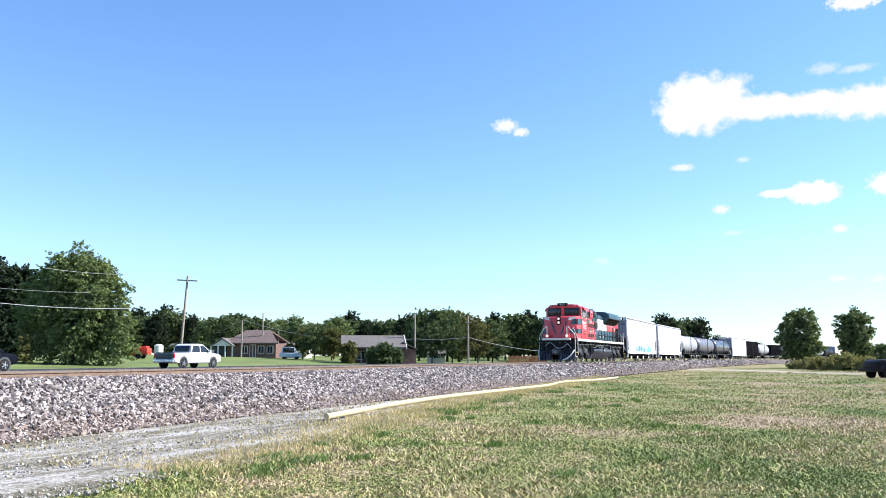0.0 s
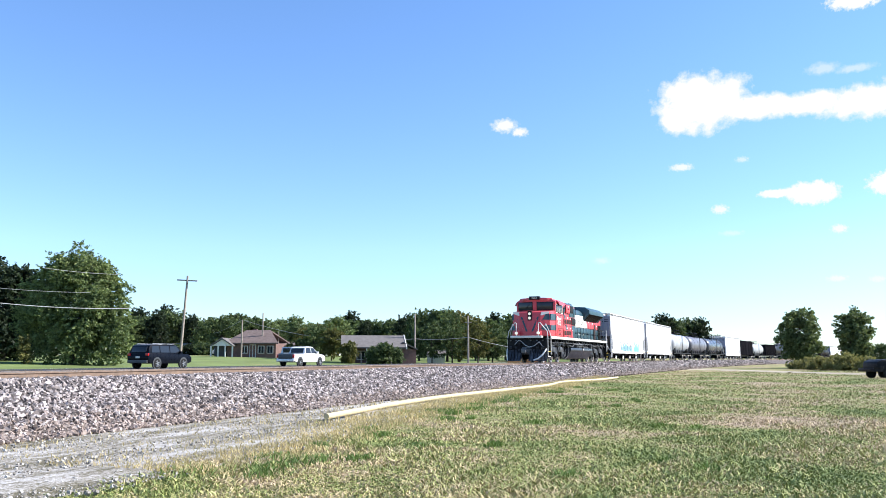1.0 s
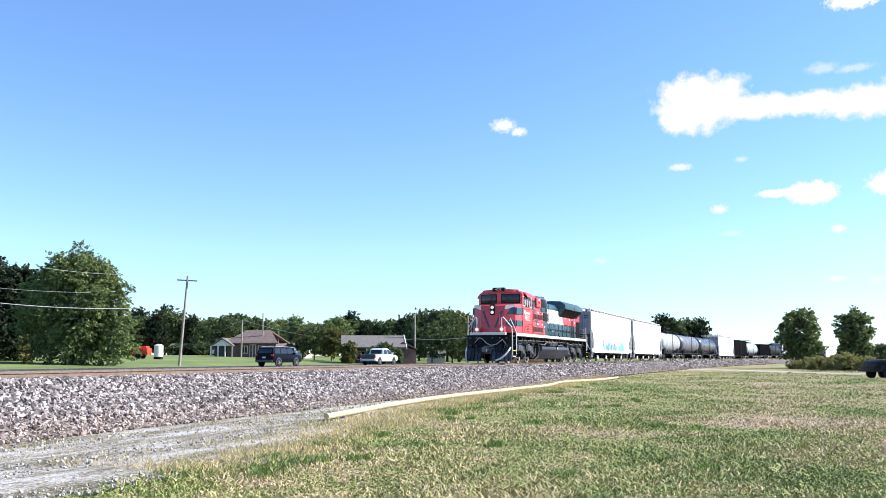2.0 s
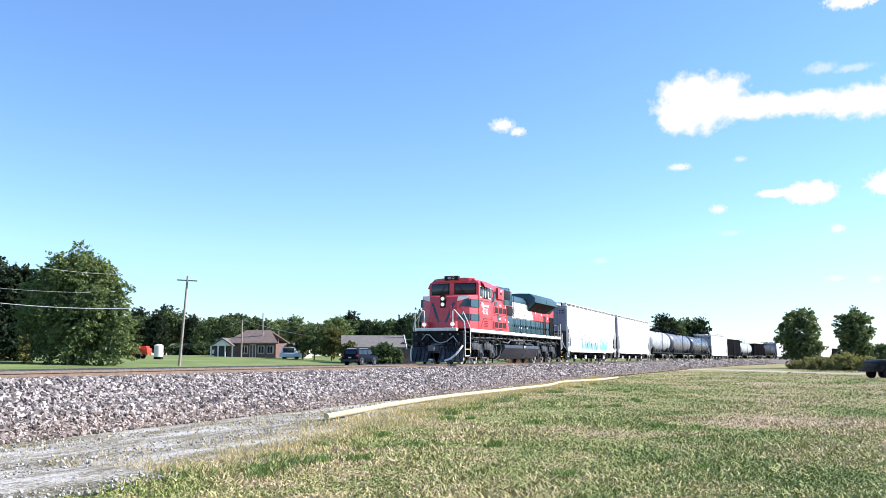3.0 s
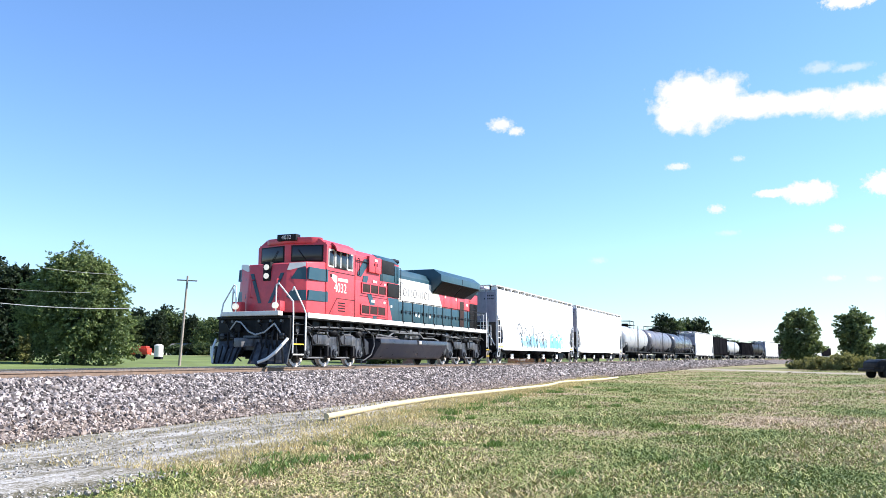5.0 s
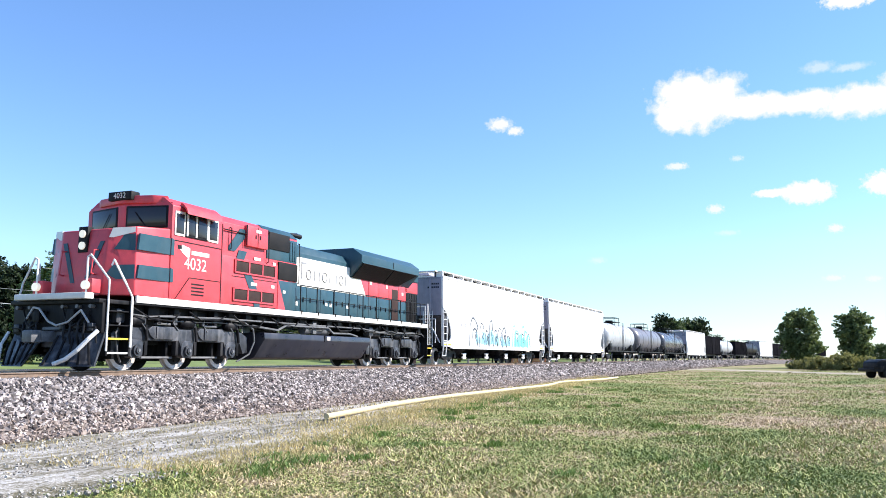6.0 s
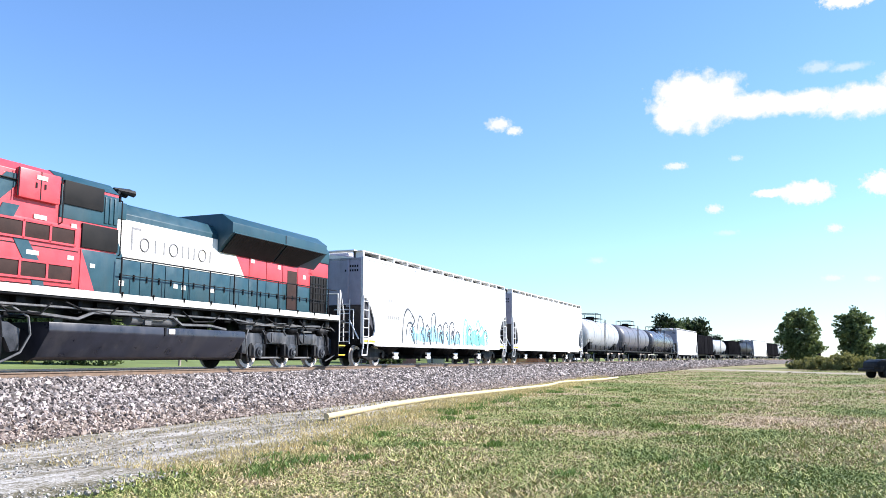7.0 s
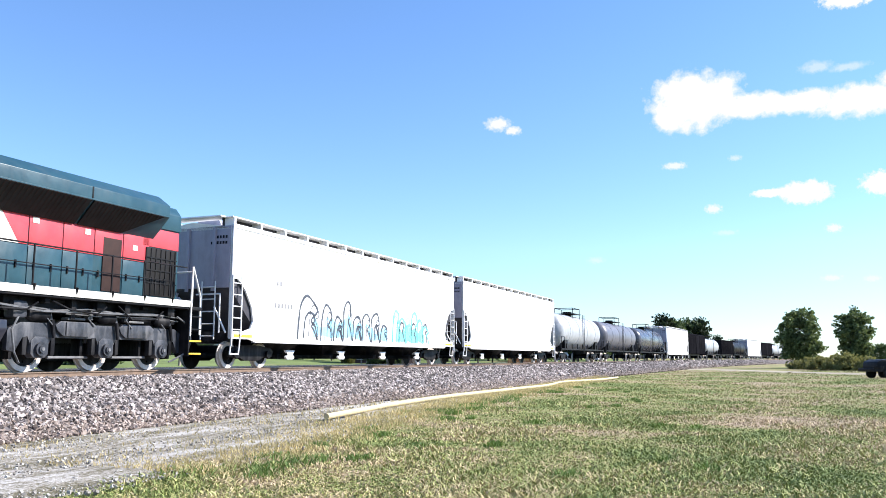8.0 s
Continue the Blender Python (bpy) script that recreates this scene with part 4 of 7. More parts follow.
        part("tank_seam", box(B(), -0.25, -0.19, *sorted((s * 1.50, s * 1.535)), 0.93, 1.15), "under", L)
        part("tank_gauge", box(B(), -0.6, -0.35, *sorted((s * 1.46, s * 1.54)), 0.98, 1.12, 0.01), "wheel", L)
    for y0 in (0.55, -0.55, 0.95, -0.95):
        part("nose_grab", tube(B(), [(10.16 - 0.25 * (abs(y0) > 0.6), y0, 2.5), (10.42 - 0.3 * (abs(y0) > 0.6), y0, 2.53), (10.36 - 0.3 * (abs(y0) > 0.6), y0, 3.15), (10.1 - 0.25 * (abs(y0) > 0.6), y0, 3.18)], 0.02), "red", L)
    for s in (1, -1):
        y = sorted((s * 1.333, s * 1.345))
        part("green_stripe", poly(B(), [(4.66, 4.44), (4.98, 4.44), (5.56, 3.80), (5.56, 3.68), (5.22, 3.68), (4.66, 4.22)], 'y', *y), "teal", L, "slanting dark green stripe")
        part("green_stripe", poly(B(), [(5.02, 3.74), (4.58, 3.74), (4.72, 3.46), (5.14, 3.46)], 'y', *y), "teal", L)
        part("green_stripe", poly(B(), [(4.14, 2.10), (3.80, 2.10), (3.78, 1.98), (4.10, 1.98)], 'y', *y), "teal", L)
        part("green_stripe", poly(B(), [(4.7, 3.0), (4.3, 3.0), (3.95, 2.55), (4.4, 2.55)], 'y', *y), "teal", L)
    # hood sides: doors in colour bands
    n = 11
    for i in range(n):
        x0 = 1.25 - (11.15) * i / n
        x1 = x0 - 11.15 / n + 0.03
        mid = (x0 + x1) / 2
        if not -7.8 < mid < -7.2 and mid > -8.6:
            slab("hood_door", L, "teal", x1, x0, 1.98, 2.93, 0.95, 0.022, "dark green hood door")
        if mid > -3.4:
            slab("hood_panel", L, "cream", x1 - 0.03, x0, 2.95, 4.02, 0.95, 0.02, "white panel with worn lettering", bevel=0.004)
        elif mid > -8.6:
            slab("hood_door", L, "red", x1, x0, 2.95, 3.68, 0.95, 0.022, "red hood door")
    slab("end_panel", L, "red", -10.08, -8.6, 3.42, 3.95, 0.95, 0.022)
    slab("vent_door", L, "darkgrille", -7.8, -7.15, 2.05, 3.45, 0.95, 0.03, "brown louvred door")
    slab("rear_grille", L, "grille", -10.0, -8.72, 2.05, 3.40, 0.95, 0.03, "black barred rear intake")
    for s in (1, -1):
        a, b = sorted((s * 0.97, s * 1.0))
        for k in range(7):
            part("grille_bar", box(B(), -9.95 + 0.2 * k, -9.92 + 0.2 * k, a, b, 2.1, 3.38), "black", L)
        for z in (2.4, 2.75, 3.1):
            part("grille_bar", box(B(), -10.0, -8.72, a, b + 0.004, z, z + 0.03), "black", L)
        y = sorted((s * 0.955, s * 0.977))
        part("hood_panel", poly(B(), [(-3.70, 4.02), (-3.78, 4.02), (-4.55, 2.95), (-3.70, 2.95)], 'y', *y), "cream", L, "slanting white panel end")
        # the painted mark: plain worn bars and rings
        part("painted_mark", box(B(), 0.60, 0.66, *sorted((s * 0.97, s * 0.979)), 3.22, 3.86), "lettering", L)
        part("painted_mark", box(B(), 0.30, 0.60, *sorted((s * 0.97, s * 0.979)), 3.80, 3.86), "lettering", L)
        for k, (x, w) in enumerate(((0.14, 0.34), (-0.30, 0.05), (-0.66, 0.05), (-1.06, 0.36), (-1.46, 0.05), (-1.72, 0.05), (-1.98, 0.05), (-2.36, 0.34), (-2.74, 0.05))):
            bm = B()
            if w < 0.1:
                box(bm, x - w / 2, x + w / 2, *sorted((s * 0.97, s * 0.979)), 3.24, 3.60)
            else:
                ring = [(x + w / 2 * math.cos(t * math.pi / 8), 3.42 + 0.18 * math.sin(t * math.pi / 8)) for t in range(16)]
                for (xa, za), (xb, zb) in zip(ring, ring[1:] + ring[:1]):
                    rod(bm, (xa, s * 0.974, za), (xb, s * 0.974, zb), 0.024, 4)
            part("painted_mark", bm, "lettering", L)
    # radiator wing
    wing = [(-0.95, 3.62), (-1.52, 4.22), (-1.52, 4.54), (-1.1, 4.84), (1.1, 4.84), (1.52, 4.54), (1.52, 4.22), (0.95, 3.62)]
    bm = poly(B(), wing, 'x', -9.0, -3.1, 0.015)
    for v in bm.verts:
        if abs(v.co.y) > 1.0 and v.co.z < 4.6:
            t = (v.co.z - 3.62) / 0.6
            if v.co.x < -6:
                v.co.x += 1.25 * max(0, 1 - t) * 0.9
            else:
                v.co.x += 0.25 * max(0, 1 - t)
    part("radiator_housing", bm, "teal", L, "dark green flared radiator housing")
    for s in (1, -1):
        bm = B()
        for x0, x1 in ((-8.75, -6.2), (-6.1, -3.25)):
            v = [bm.verts.new(p) for p in ((x0 + 0.0, s * 1.535, 4.22), (x1, s * 1.535, 4.22), (x1, s * 1.0, 3.655), (x0 + (1.05 if x0 < -8 else 0), s * 1.0, 3.655))]
            w = [bm.verts.new((p.co.x, p.co.y + s * 0.02, p.co.z - 0.03)) for p in v]
            bm.faces.new(w)
            for i in range(4):
                bm.faces.new((v[i], v[(i + 1) % 4], w[(i + 1) % 4], w[i]))
        part("radiator_screen", bm, "grille", L, "black slanted radiator screen")
    for s in (1, -1):
        for k in range(42):
            x = -8.62 + 0.128 * k
            if abs(x + 6.15) < 0.1:
                continue
            low = 1.0 if x > -7.7 else 1.0 + 0.55 * (-7.7 - x) / 1.05
            part("screen_slat", rod(B(), (x, s * 1.566, 4.20), (x, s * (low + 0.02), 3.64 + (low - 1.0) * 1.05), 0.013, 4), "darkgrille", L)
        part("wing_seam", box(B(), -6.17, -6.13, *sorted((s * 1.515, s * 1.53)), 4.22, 4.54), "black", L)
        part("wing_edge", rod(B(), (-8.95, s * 1.535, 4.22), (-3.15, s * 1.535, 4.22), 0.025, 6), "teal", L)
    part("rear_hood_top", poly(B(), [(-1.0, 3.98), (-1.0, 4.45), (-0.8, 4.7), (0.8, 4.7), (1.0, 4.45), (1.0, 3.98)], 'x', -10.12, -8.9, 0.02), "teal", L)
    for x in (-4.6, -6.2, -7.8):
        part("roof_fan", lathe(B(), [(4.82, 0.72), (4.91, 0.72), (4.93, 0.66), (4.92, 0.2)], 24, 'z', x, 0, 0), "teal", L, "round radiator fan on the roof")
    # exhaust and horn
    part("exhaust_stack", box(B(), -1.6, -0.9, -0.25, 0.25, 4.48, 4.62, 0.02), "black", L)
    bm = B()
    rod(bm, (0.7, 0.55, 4.40), (0.7, 0.55, 4.80), 0.04)
    for k, dy in enumerate((-0.14, 0, 0.14)):
        rod(bm, (0.95, 0.55 + dy, 4.84 + 0.05 * (k % 2)), (0.35, 0.55 + dy, 4.84 + 0.05 * (k % 2)), 0.04, 8, 0.10)
    rod(bm, (0.95, 0.35, 4.76), (0.95, 0.75, 4.76), 0.05)
    part("air_horn", bm, "black", L, "black air horn cluster")
    bm = B()
    box(bm, 0.9, 1.5, 0.9, 1.0, 4.0, 4.45, 0.02)
    part("hood_filter_box", bm, "teal", L)
    # cab
    cabp = [(-1.54, 1.95), (-1.54, 4.60), (-1.22, 4.84), (-0.7, 4.93), (0.7, 4.93), (1.22, 4.84), (1.54, 4.60), (1.54, 1.95)]
    part("cab", poly(B(), cabp, 'x', 6.1, 8.42, 0.03), "red", L, "red cab with rounded roof")
    nose = B()
    pl = [(8.40, 1.52), (9.82, 1.50), (10.32, 0.80), (10.32, -0.80), (9.82, -1.50), (8.40, -1.52)]
    ptop = [(8.40, 1.50), (9.74, 1.42), (10.12, 0.78), (10.12, -0.78), (9.74, -1.42), (8.40, -1.50)]
    lo = [nose.verts.new((x, y, 1.95)) for x, y in pl]
    hi = [nose.verts.new((x, y, 3.92 if x < 9 else 3.82 if x < 9.8 else 3.74)) for x, y in ptop]
    nose.faces.new(lo)
    nose.faces.new(hi)
    for i in range(6):
        nose.faces.new((lo[i], lo[(i + 1) % 6], hi[(i + 1) % 6], hi[i]))
    bmesh.ops.bevel(nose, geom=list(nose.edges), offset=0.05, segments=3, affect='EDGES', profile=0.6)
    part("nose", nose, "red", L, "wedge-shaped red nose")
    # the windscreen stands in a shallow prow
    part("cab_front", poly(B(), [(8.38, 1.50), (8.72, 0.10), (8.72, -0.10), (8.38, -1.50)], 'z', 3.84, 4.70, 0.02), "red", L, "red shallow prow round the windscreen")
    part("roof_brow", poly(B(), [(8.30, 1.30), (8.58, 0.95), (8.80, 0.10), (8.80, -0.10), (8.58, -0.95), (8.30, -1.30)], 'z', 4.66, 4.90, 0.05), "red", L, "red brow over the windscreen")
    for s in (1, -1):
        turn = Matrix.Rotation(math.atan2(0.34, 1.40) * s, 3, 'Z')
        part("windscreen_frame", box(B(), 8.535, 8.575, s * 0.77 - 0.64, s * 0.77 + 0.64, 3.96, 4.60, 0.02, turn), "black", L)
        part("windscreen", box(B(), 8.55, 8.59, s * 0.77 - 0.58, s * 0.77 + 0.58, 4.01, 4.55, 0.015, turn), "glass", L, "dark windscreen pane")
        part("wiper", rod(B(), (8.63, s * 0.75, 4.02), (8.70, s * 0.45, 4.42), 0.012, 6), "black", L)
    part("number_board", box(B(), 8.50, 8.84, -0.42, 0.42, 4.76, 5.02, 0.03), "black", L, "black number board above the windscreen")
    text_part("4032", L, "cream", 0.22, Matrix.Translation((8.842, 0, 4.89)) @ Matrix(((0, 0, 1, 0), (1, 0, 0, 0), (0, 1, 0, 0), (0, 0, 0, 1))))
    for s in (1, -1):
        a, b = sorted((s * 1.535, s * 1.56))
        c, d = sorted((s * 1.545, s * 1.575))
        for x0, x1, mat in ((7.88, 8.32, "cream"), (6.86, 7.86, "black"), (6.36, 6.84, "cream")):
            part("cab_window_frame", box(B(), x0, x1, a, b, 3.76, 4.46, 0.03), mat, L, "pale cab window frame" if mat == "cream" else "black cab window surround")
        for x0, x1 in ((7.94, 8.26), (7.46, 7.76), (6.92, 7.32), (6.42, 6.78)):
            part("cab_window", box(B(), x0, x1, c, d, 3.83, 4.39, 0.012), "glass", L, "dark cab window pane")
        for x in (7.40, 7.80, 6.885):
            part("window_mullion", box(B(), x - 0.035, x + 0.035, *sorted((s * 1.55, s * 1.585)), 3.79, 4.42, 0.01), "cream", L)
        bm = poly(B(), [(s * 1.50, 4.72), (s * 1.58, 4.70), (s * 1.72, 4.56), (s * 1.79, 4.38), (s * 1.76, 4.38), (s * 1.68, 4.53), (s * 1.56, 4.63), (s * 1.50, 4.64)], 'x', 6.48, 8.05)
        part("sunshade", bm, "red", L, "rounded red sunshade over the cab window")
        a, b = sorted((s * 1.538, s * 1.55))
        part("cab_panel_line", box(B(), 6.14, 6.17, a, b, 1.97, 4.4), "black", L)
        part("cab_panel_line", box(B(), 6.2, 8.38, a, b, 3.60, 3.625), "black", L)
        part("cab_panel_line", poly(B(), [(8.2, 1.97), (7.62, 2.62), (6.2, 2.62), (6.2, 2.60), (7.6, 2.60), (8.17, 1.97)], 'y', a, b), "black", L)
        bm = B()
        for k in range(4):
            box(bm, 6.95, 7.5, a, b, 2.12 + 0.1 * k, 2.16 + 0.1 * k)
        part("louvre", bm, "black", L)
        # green bars on the nose side
        c, d = sorted((s * 1.53, s * 1.552))
        for z0, z1 in ((3.18, 3.62), (2.42, 2.78)):
            part("nose_bar", poly(B(), [(8.30, z0), (8.30, z1), (8.42, z1 + 0.04), (8.42, z0)], 'y', c, d), "teal", L)
            part("nose_bar", poly(B(), [(8.43, z0), (8.43, z1 + 0.02), (9.70, z1), (9.77, z0)], 'y', *sorted((s * 1.46, s * 1.528))), "teal", L, "dark green bar on the red nose")
    side_text("4032", L, "cream", 0.50, 7.35, 1.545, 3.0)
    bm = B()
    box(bm, 6.75, 7.55, 1.54, 1.546, 3.28, 3.40)
    part("lettering_stroke", bm, "cream", L, "small white lettering bar")
    part("emblem", poly(B(), [(7.62, 3.46), (7.95, 3.52), (8.12, 3.44), (7.95, 3.30), (7.80, 3.22), (7.66, 3.16), (7.62, 3.28)], 'y', 1.54, 1.547), "cream", L, "white swept emblem")
    part("emblem", poly(B(), [(7.98, 3.50), (8.16, 3.50), (8.12, 3.38), (7.98, 3.40)], 'y', 1.54, 1.5475), "black", L, "black spot on the emblem")
    # slanted faces of the nose
    for s in (1, -1):
        def face(t, z, off=0.008):
            x0, y0, x1, y1 = 9.82, 1.50, 10.32, 0.80
            k = (z - 1.95) / 1.85
            x0, y0, x1, y1 = x0 - 0.08 * k, y0 - 0.08 * k, x1 - 0.2 * k, y1 - 0.02 * k
            return ((x0 + (x1 - x0) * t) + off * 0.73, s * ((y0 + (y1 - y0) * t) + off * 0.68), z)

        def patch(name, corners, mat, label=""):
            bm = B()
            v = [bm.verts.new(face(t, z, 0.012)) for t, z in corners]
            w = [bm.verts.new(face(t, z, -0.03)) for t, z in corners]
            bm.faces.new(v)
            bm.faces.new(list(reversed(w)))
            for i in range(len(v)):
                bm.faces.new((v[i], v[(i + 1) % len(v)], w[(i + 1) % len(v)], w[i]))
            part(name, bm, mat, L, label)
        patch("nose_bar", [(0.03, 3.16), (0.03, 3.62), (0.45, 3.58), (0.75, 3.18)], "teal", "dark green bar on the red nose")
        patch("nose_bar", [(0.03, 2.40), (0.03, 2.78), (0.72, 2.76), (0.9, 2.52), (0.6, 2.38)], "teal")
        patch("nose_stripe", [(0.05, 3.66), (0.05, 3.80), (0.85, 3.76), (0.95, 3.5), (0.8, 3.5)], "cream", "white stripe at the nose top")
    for y in (0.42, -0.42):
        bm = B()
        poly(bm, [(y - 0.28, 2.3), (y - 0.14, 2.3), (y + 0.3, 3.4), (y + 0.16, 3.4)] if y > 0 else [(y + 0.28, 2.3), (y + 0.14, 2.3), (y - 0.3, 3.4), (y - 0.16, 3.4)], 'x', 10.1, 10.33)
        for w in bm.verts:
            w.co.x -= 0.11 * (w.co.z - 1.95) / 1.85 * 1.7
        part("nose_chevron", bm, "teal", L, "dark green chevron stroke")
    # headlights
    bm = box(B(), 10.02, 10.22, -0.16, 0.16, 3.12, 3.82, 0.02)
    part("headlight_box", bm, "black", L)
    for z in (3.30, 3.62):
        part("headlight", rod(B(), (10.2, 0, z), (10.26, 0, z), 0.105, 18), "lens", L, "round twin headlight")
    for y in (0.84, -0.84):
        part("ditch_light", rod(B(), (10.35, y, 2.17), (10.50, y, 2.17), 0.11, 16), "lens", L, "round ditch light")
        part("ditch_light_box", box(B(), 10.1, 10.4, y - 0.17, y + 0.17, 1.98, 2.34, 0.03), "red", L)
    # front end
    part("front_platform", box(B(), 9.55, 10.62, -1.5, 1.5, 1.70, 1.80, 0.01), "black", L)
    part("anticlimber", box(B(), 10.5, 10.80, -1.2, 1.2, 1.80, 1.96, 0.03), "cream", L, "white anticlimber bar")
    part("pilot_plate", box(B(), 10.35, 10.50, -1.5, 1.5, 0.95, 1.78, 0.02), "black", L)
    bm = B()
    for s in (1, -1):
        v = [(10.55, s * 0.25, 1.0), (10.40, s * 1.52, 1.0), (10.75, s * 1.55, 0.12), (11.25, s * 0.30, 0.12)]
        vs = [bm.verts.new(p) for p in v]
        ws = [bm.verts.new((x - 0.06, y, z)) for x, y, z in v]
        bm.faces.new(vs)
        bm.faces.new(list(reversed(ws)))
        for i in range(4):
            bm.faces.new((vs[i], vs[(i + 1) % 4], ws[(i + 1) % 4], ws[i]))
    part("plough", bm, "truckframe", L, "dark angled snow plough")
    for k in range(5):
        for s in (1, -1):
            part("plough_rib", rod(B(), (10.75, s * (0.35 + 0.25 * k), 0.88 - 0.04 * k), (11.18 - 0.1 * k, s * (0.36 + 0.27 * k), 0.16), 0.03, 6), "under", L)
    part("plough_edge", tube(B(), [(10.62, 1.50, 1.0), (10.84, 1.42, 0.78), (10.98, 1.24, 0.52), (11.08, 0.98, 0.30), (11.14, 0.66, 0.18)], 0.055, 8), "handrail", L, "pale curved plough edge bar")
    part("plough_edge", tube(B(), [(10.62, -1.50, 1.0), (10.84, -1.46, 0.7), (10.95, -1.40, 0.35), (10.95, -1.38, 0.15)], 0.04, 8), "handrail", L, "pale curved plough edge bar")
    part("pilot_cable", tube(B(), [(10.60, -0.95, 1.30), (10.68, -0.62, 1.62), (10.70, -0.40, 1.58), (10.72, -0.05, 1.25), (10.74, 0.25, 1.14), (10.72, 0.60, 1.22), (10.68, 0.98, 1.52), (10.62, 1.2, 1.2)], 0.028), "wire", L, "pale cable slung across the pilot")
    for y in (-1.25, -0.82, 0.30, 0.78, 1.22):
        part("pilot_fitting", box(B(), 10.48, 10.62, y - 0.09, y + 0.09, 1.0, 1.2, 0.03), "truckframe", L)
        part("pilot_fitting", rod(B(), (10.5, y, 1.62), (10.64, y, 1.62), 0.05, 10), "pipework", L, "round hose socket")
    bm = B()
    box(bm, 10.5, 11.05, -0.14, 0.14, 0.72, 1.0, 0.03)
    box(bm, 11.0, 11.35, -0.22, 0.12, 0.70, 1.02, 0.06)
    box(bm, 10.5, 10.62, -0.35, 0.35, 0.6, 1.12, 0.03)
    part("coupler", bm, "pipework", L, "steel knuckle coupler")
    bm = B()
    box(bm, -11.05, -10.0, -0.14, 0.14, 0.72, 1.0, 0.03)
    box(bm, -11.3, -11.0, -0.12, 0.22, 0.70, 1.02, 0.06)
    part("coupler", bm, "under", L, "steel knuckle coupler")
    for y0, y1 in ((-1.1, -0.3), (0.25, 1.15)):
        part("jumper_cable", tube(B(), [(10.55, y0, 1.55), (10.66, y0 * 0.7 + y1 * 0.3, 1.22), (10.68, (y0 + y1) / 2, 1.12), (10.66, y0 * 0.3 + y1 * 0.7, 1.2), (10.55, y1, 1.52)], 0.025), "under", L, "black cable looped on the pilot")
    for y in (-0.95, -0.7, -0.5, 0.45, 0.65, 0.9, 1.1):
        part("brake_hose", tube(B(), [(10.5, y, 1.4), (10.66, y, 1.2), (10.72, y + 0.03, 0.9), (10.66, y + 0.06, 0.6)], 0.032), "under", L)
    part("uncoupling_lever", tube(B(), [(10.6, -1.4, 1.1), (10.66, -0.4, 1.02), (10.66, 0.4, 1.02), (10.6, 1.4, 1.1), (10.6, 1.45, 0.7)], 0.025), "under", L)
    for y in (-0.55, 0.6):
        part("pilot_bracket", box(B(), 10.48, 10.66, y - 0.12, y + 0.12, 1.25, 1.55, 0.03), "under", L)
    # steps and handrails
    for s in (1, -1):
        for k in range(4):
            part("step", box(B(), 9.62, 10.3, *sorted((s * 1.18, s * 1.5)), 0.42 + 0.36 * k, 0.45 + 0.36 * k), "black", L)
        part("step_side", box(B(), 9.58, 9.62, *sorted((s * 1.1, s * 1.52)), 0.38, 1.75), "black", L)
        part("step_side", box(B(), 10.3, 10.34, *sorted((s * 1.1, s * 1.52)), 0.38, 1.75), "black", L)
        part("step_back", box(B(), 9.6, 10.32, *sorted((s * 1.1, s * 1.14)), 0.45, 1.75), "black", L)
        part("step_edge", box(B(), 9.64, 10.28, *sorted((s * 1.5, s * 1.515)), 0.79, 0.835), "yellow", L, "yellow step edge")
        part("step_edge", box(B(), 9.64, 10.28, *sorted((s * 1.5, s * 1.515)), 0.43, 0.475), "handrail", L, "white step edge")
        bm = B()
        tube(bm, [(10.36, s * 1.54, 0.5), (10.36, s * 1.54, 1.8), (10.30, s * 1.48, 2.3), (10.42, s * 0.95, 2.95), (10.42, s * 0.85, 2.9), (10.42, s * 0.85, 1.85)], 0.028)
        tube(bm, [(9.60, s * 1.54, 0.6), (9.60, s * 1.54, 1.9), (9.75, s * 1.52, 2.2), (9.98, s * 1.3, 2.85), (10.0, s * 1.24, 2.7)], 0.028)
        part("front_handrail", bm, "handrail", L, "white step handrail")
        bm = B()
        xs = [1.52, 0.37, -0.89, -2.1, -3.3, -4.54, -5.78, -6.95, -8.1, -9.2]
        for x in xs:
            rod(bm, (x, s * 1.5, 1.95), (x, s * 1.5, 2.92), 0.022)
            rod(bm, (x, s * 1.5, 1.72), (x, s * 1.58, 2.0), 0.03)
        tube(bm, [(1.52, s * 1.5, 2.9), (-9.85, s * 1.5, 2.9)], 0.02)
        tube(bm, [(1.52, s * 1.5, 2.45), (-9.2, s * 1.5, 2.45)], 0.012)
        part("walkway_handrail", bm, "black", L, "black walkway handrail")
        for k in range(4):
            part("step", box(B(), -10.6, -10.0, *sorted((s * 1.15, s * 1.5)), 0.42 + 0.36 * k, 0.45 + 0.36 * k), "black", L)
        part("step_side", box(B(), -10.04, -10.0, *sorted((s * 1.1, s * 1.52)), 0.38, 1.75), "black", L)
        for z in (0.45, 0.81):
            part("step_edge", box(B(), -10.58, -10.05, *sorted((s * 1.5, s * 1.515)), z - 0.02, z + 0.025), "yellow", L, "yellow step edge")
        bm = B()
        tube(bm, [(-10.05, s * 1.53, 0.95), (-10.05, s * 1.53, 2.0), (-10.12, s * 1.5, 2.95)], 0.03)
        tube(bm, [(-10.12, s * 1.5, 2.95), (-10.62, s * 1.4, 2.1), (-10.62, s * 1.4, 1.0)], 0.03)
        part("rear_handrail", bm, "handrail", L, "white step handrail")
    part("rear_platform", box(B(), -10.6, -9.95, -1.5, 1.5, 1.70, 1.80, 0.01), "black", L)
    part("rear_plate", box(B(), -10.6, -10.5, -1.1, 1.1, 0.95, 1.78, 0.02), "black", L)
    bm = B()
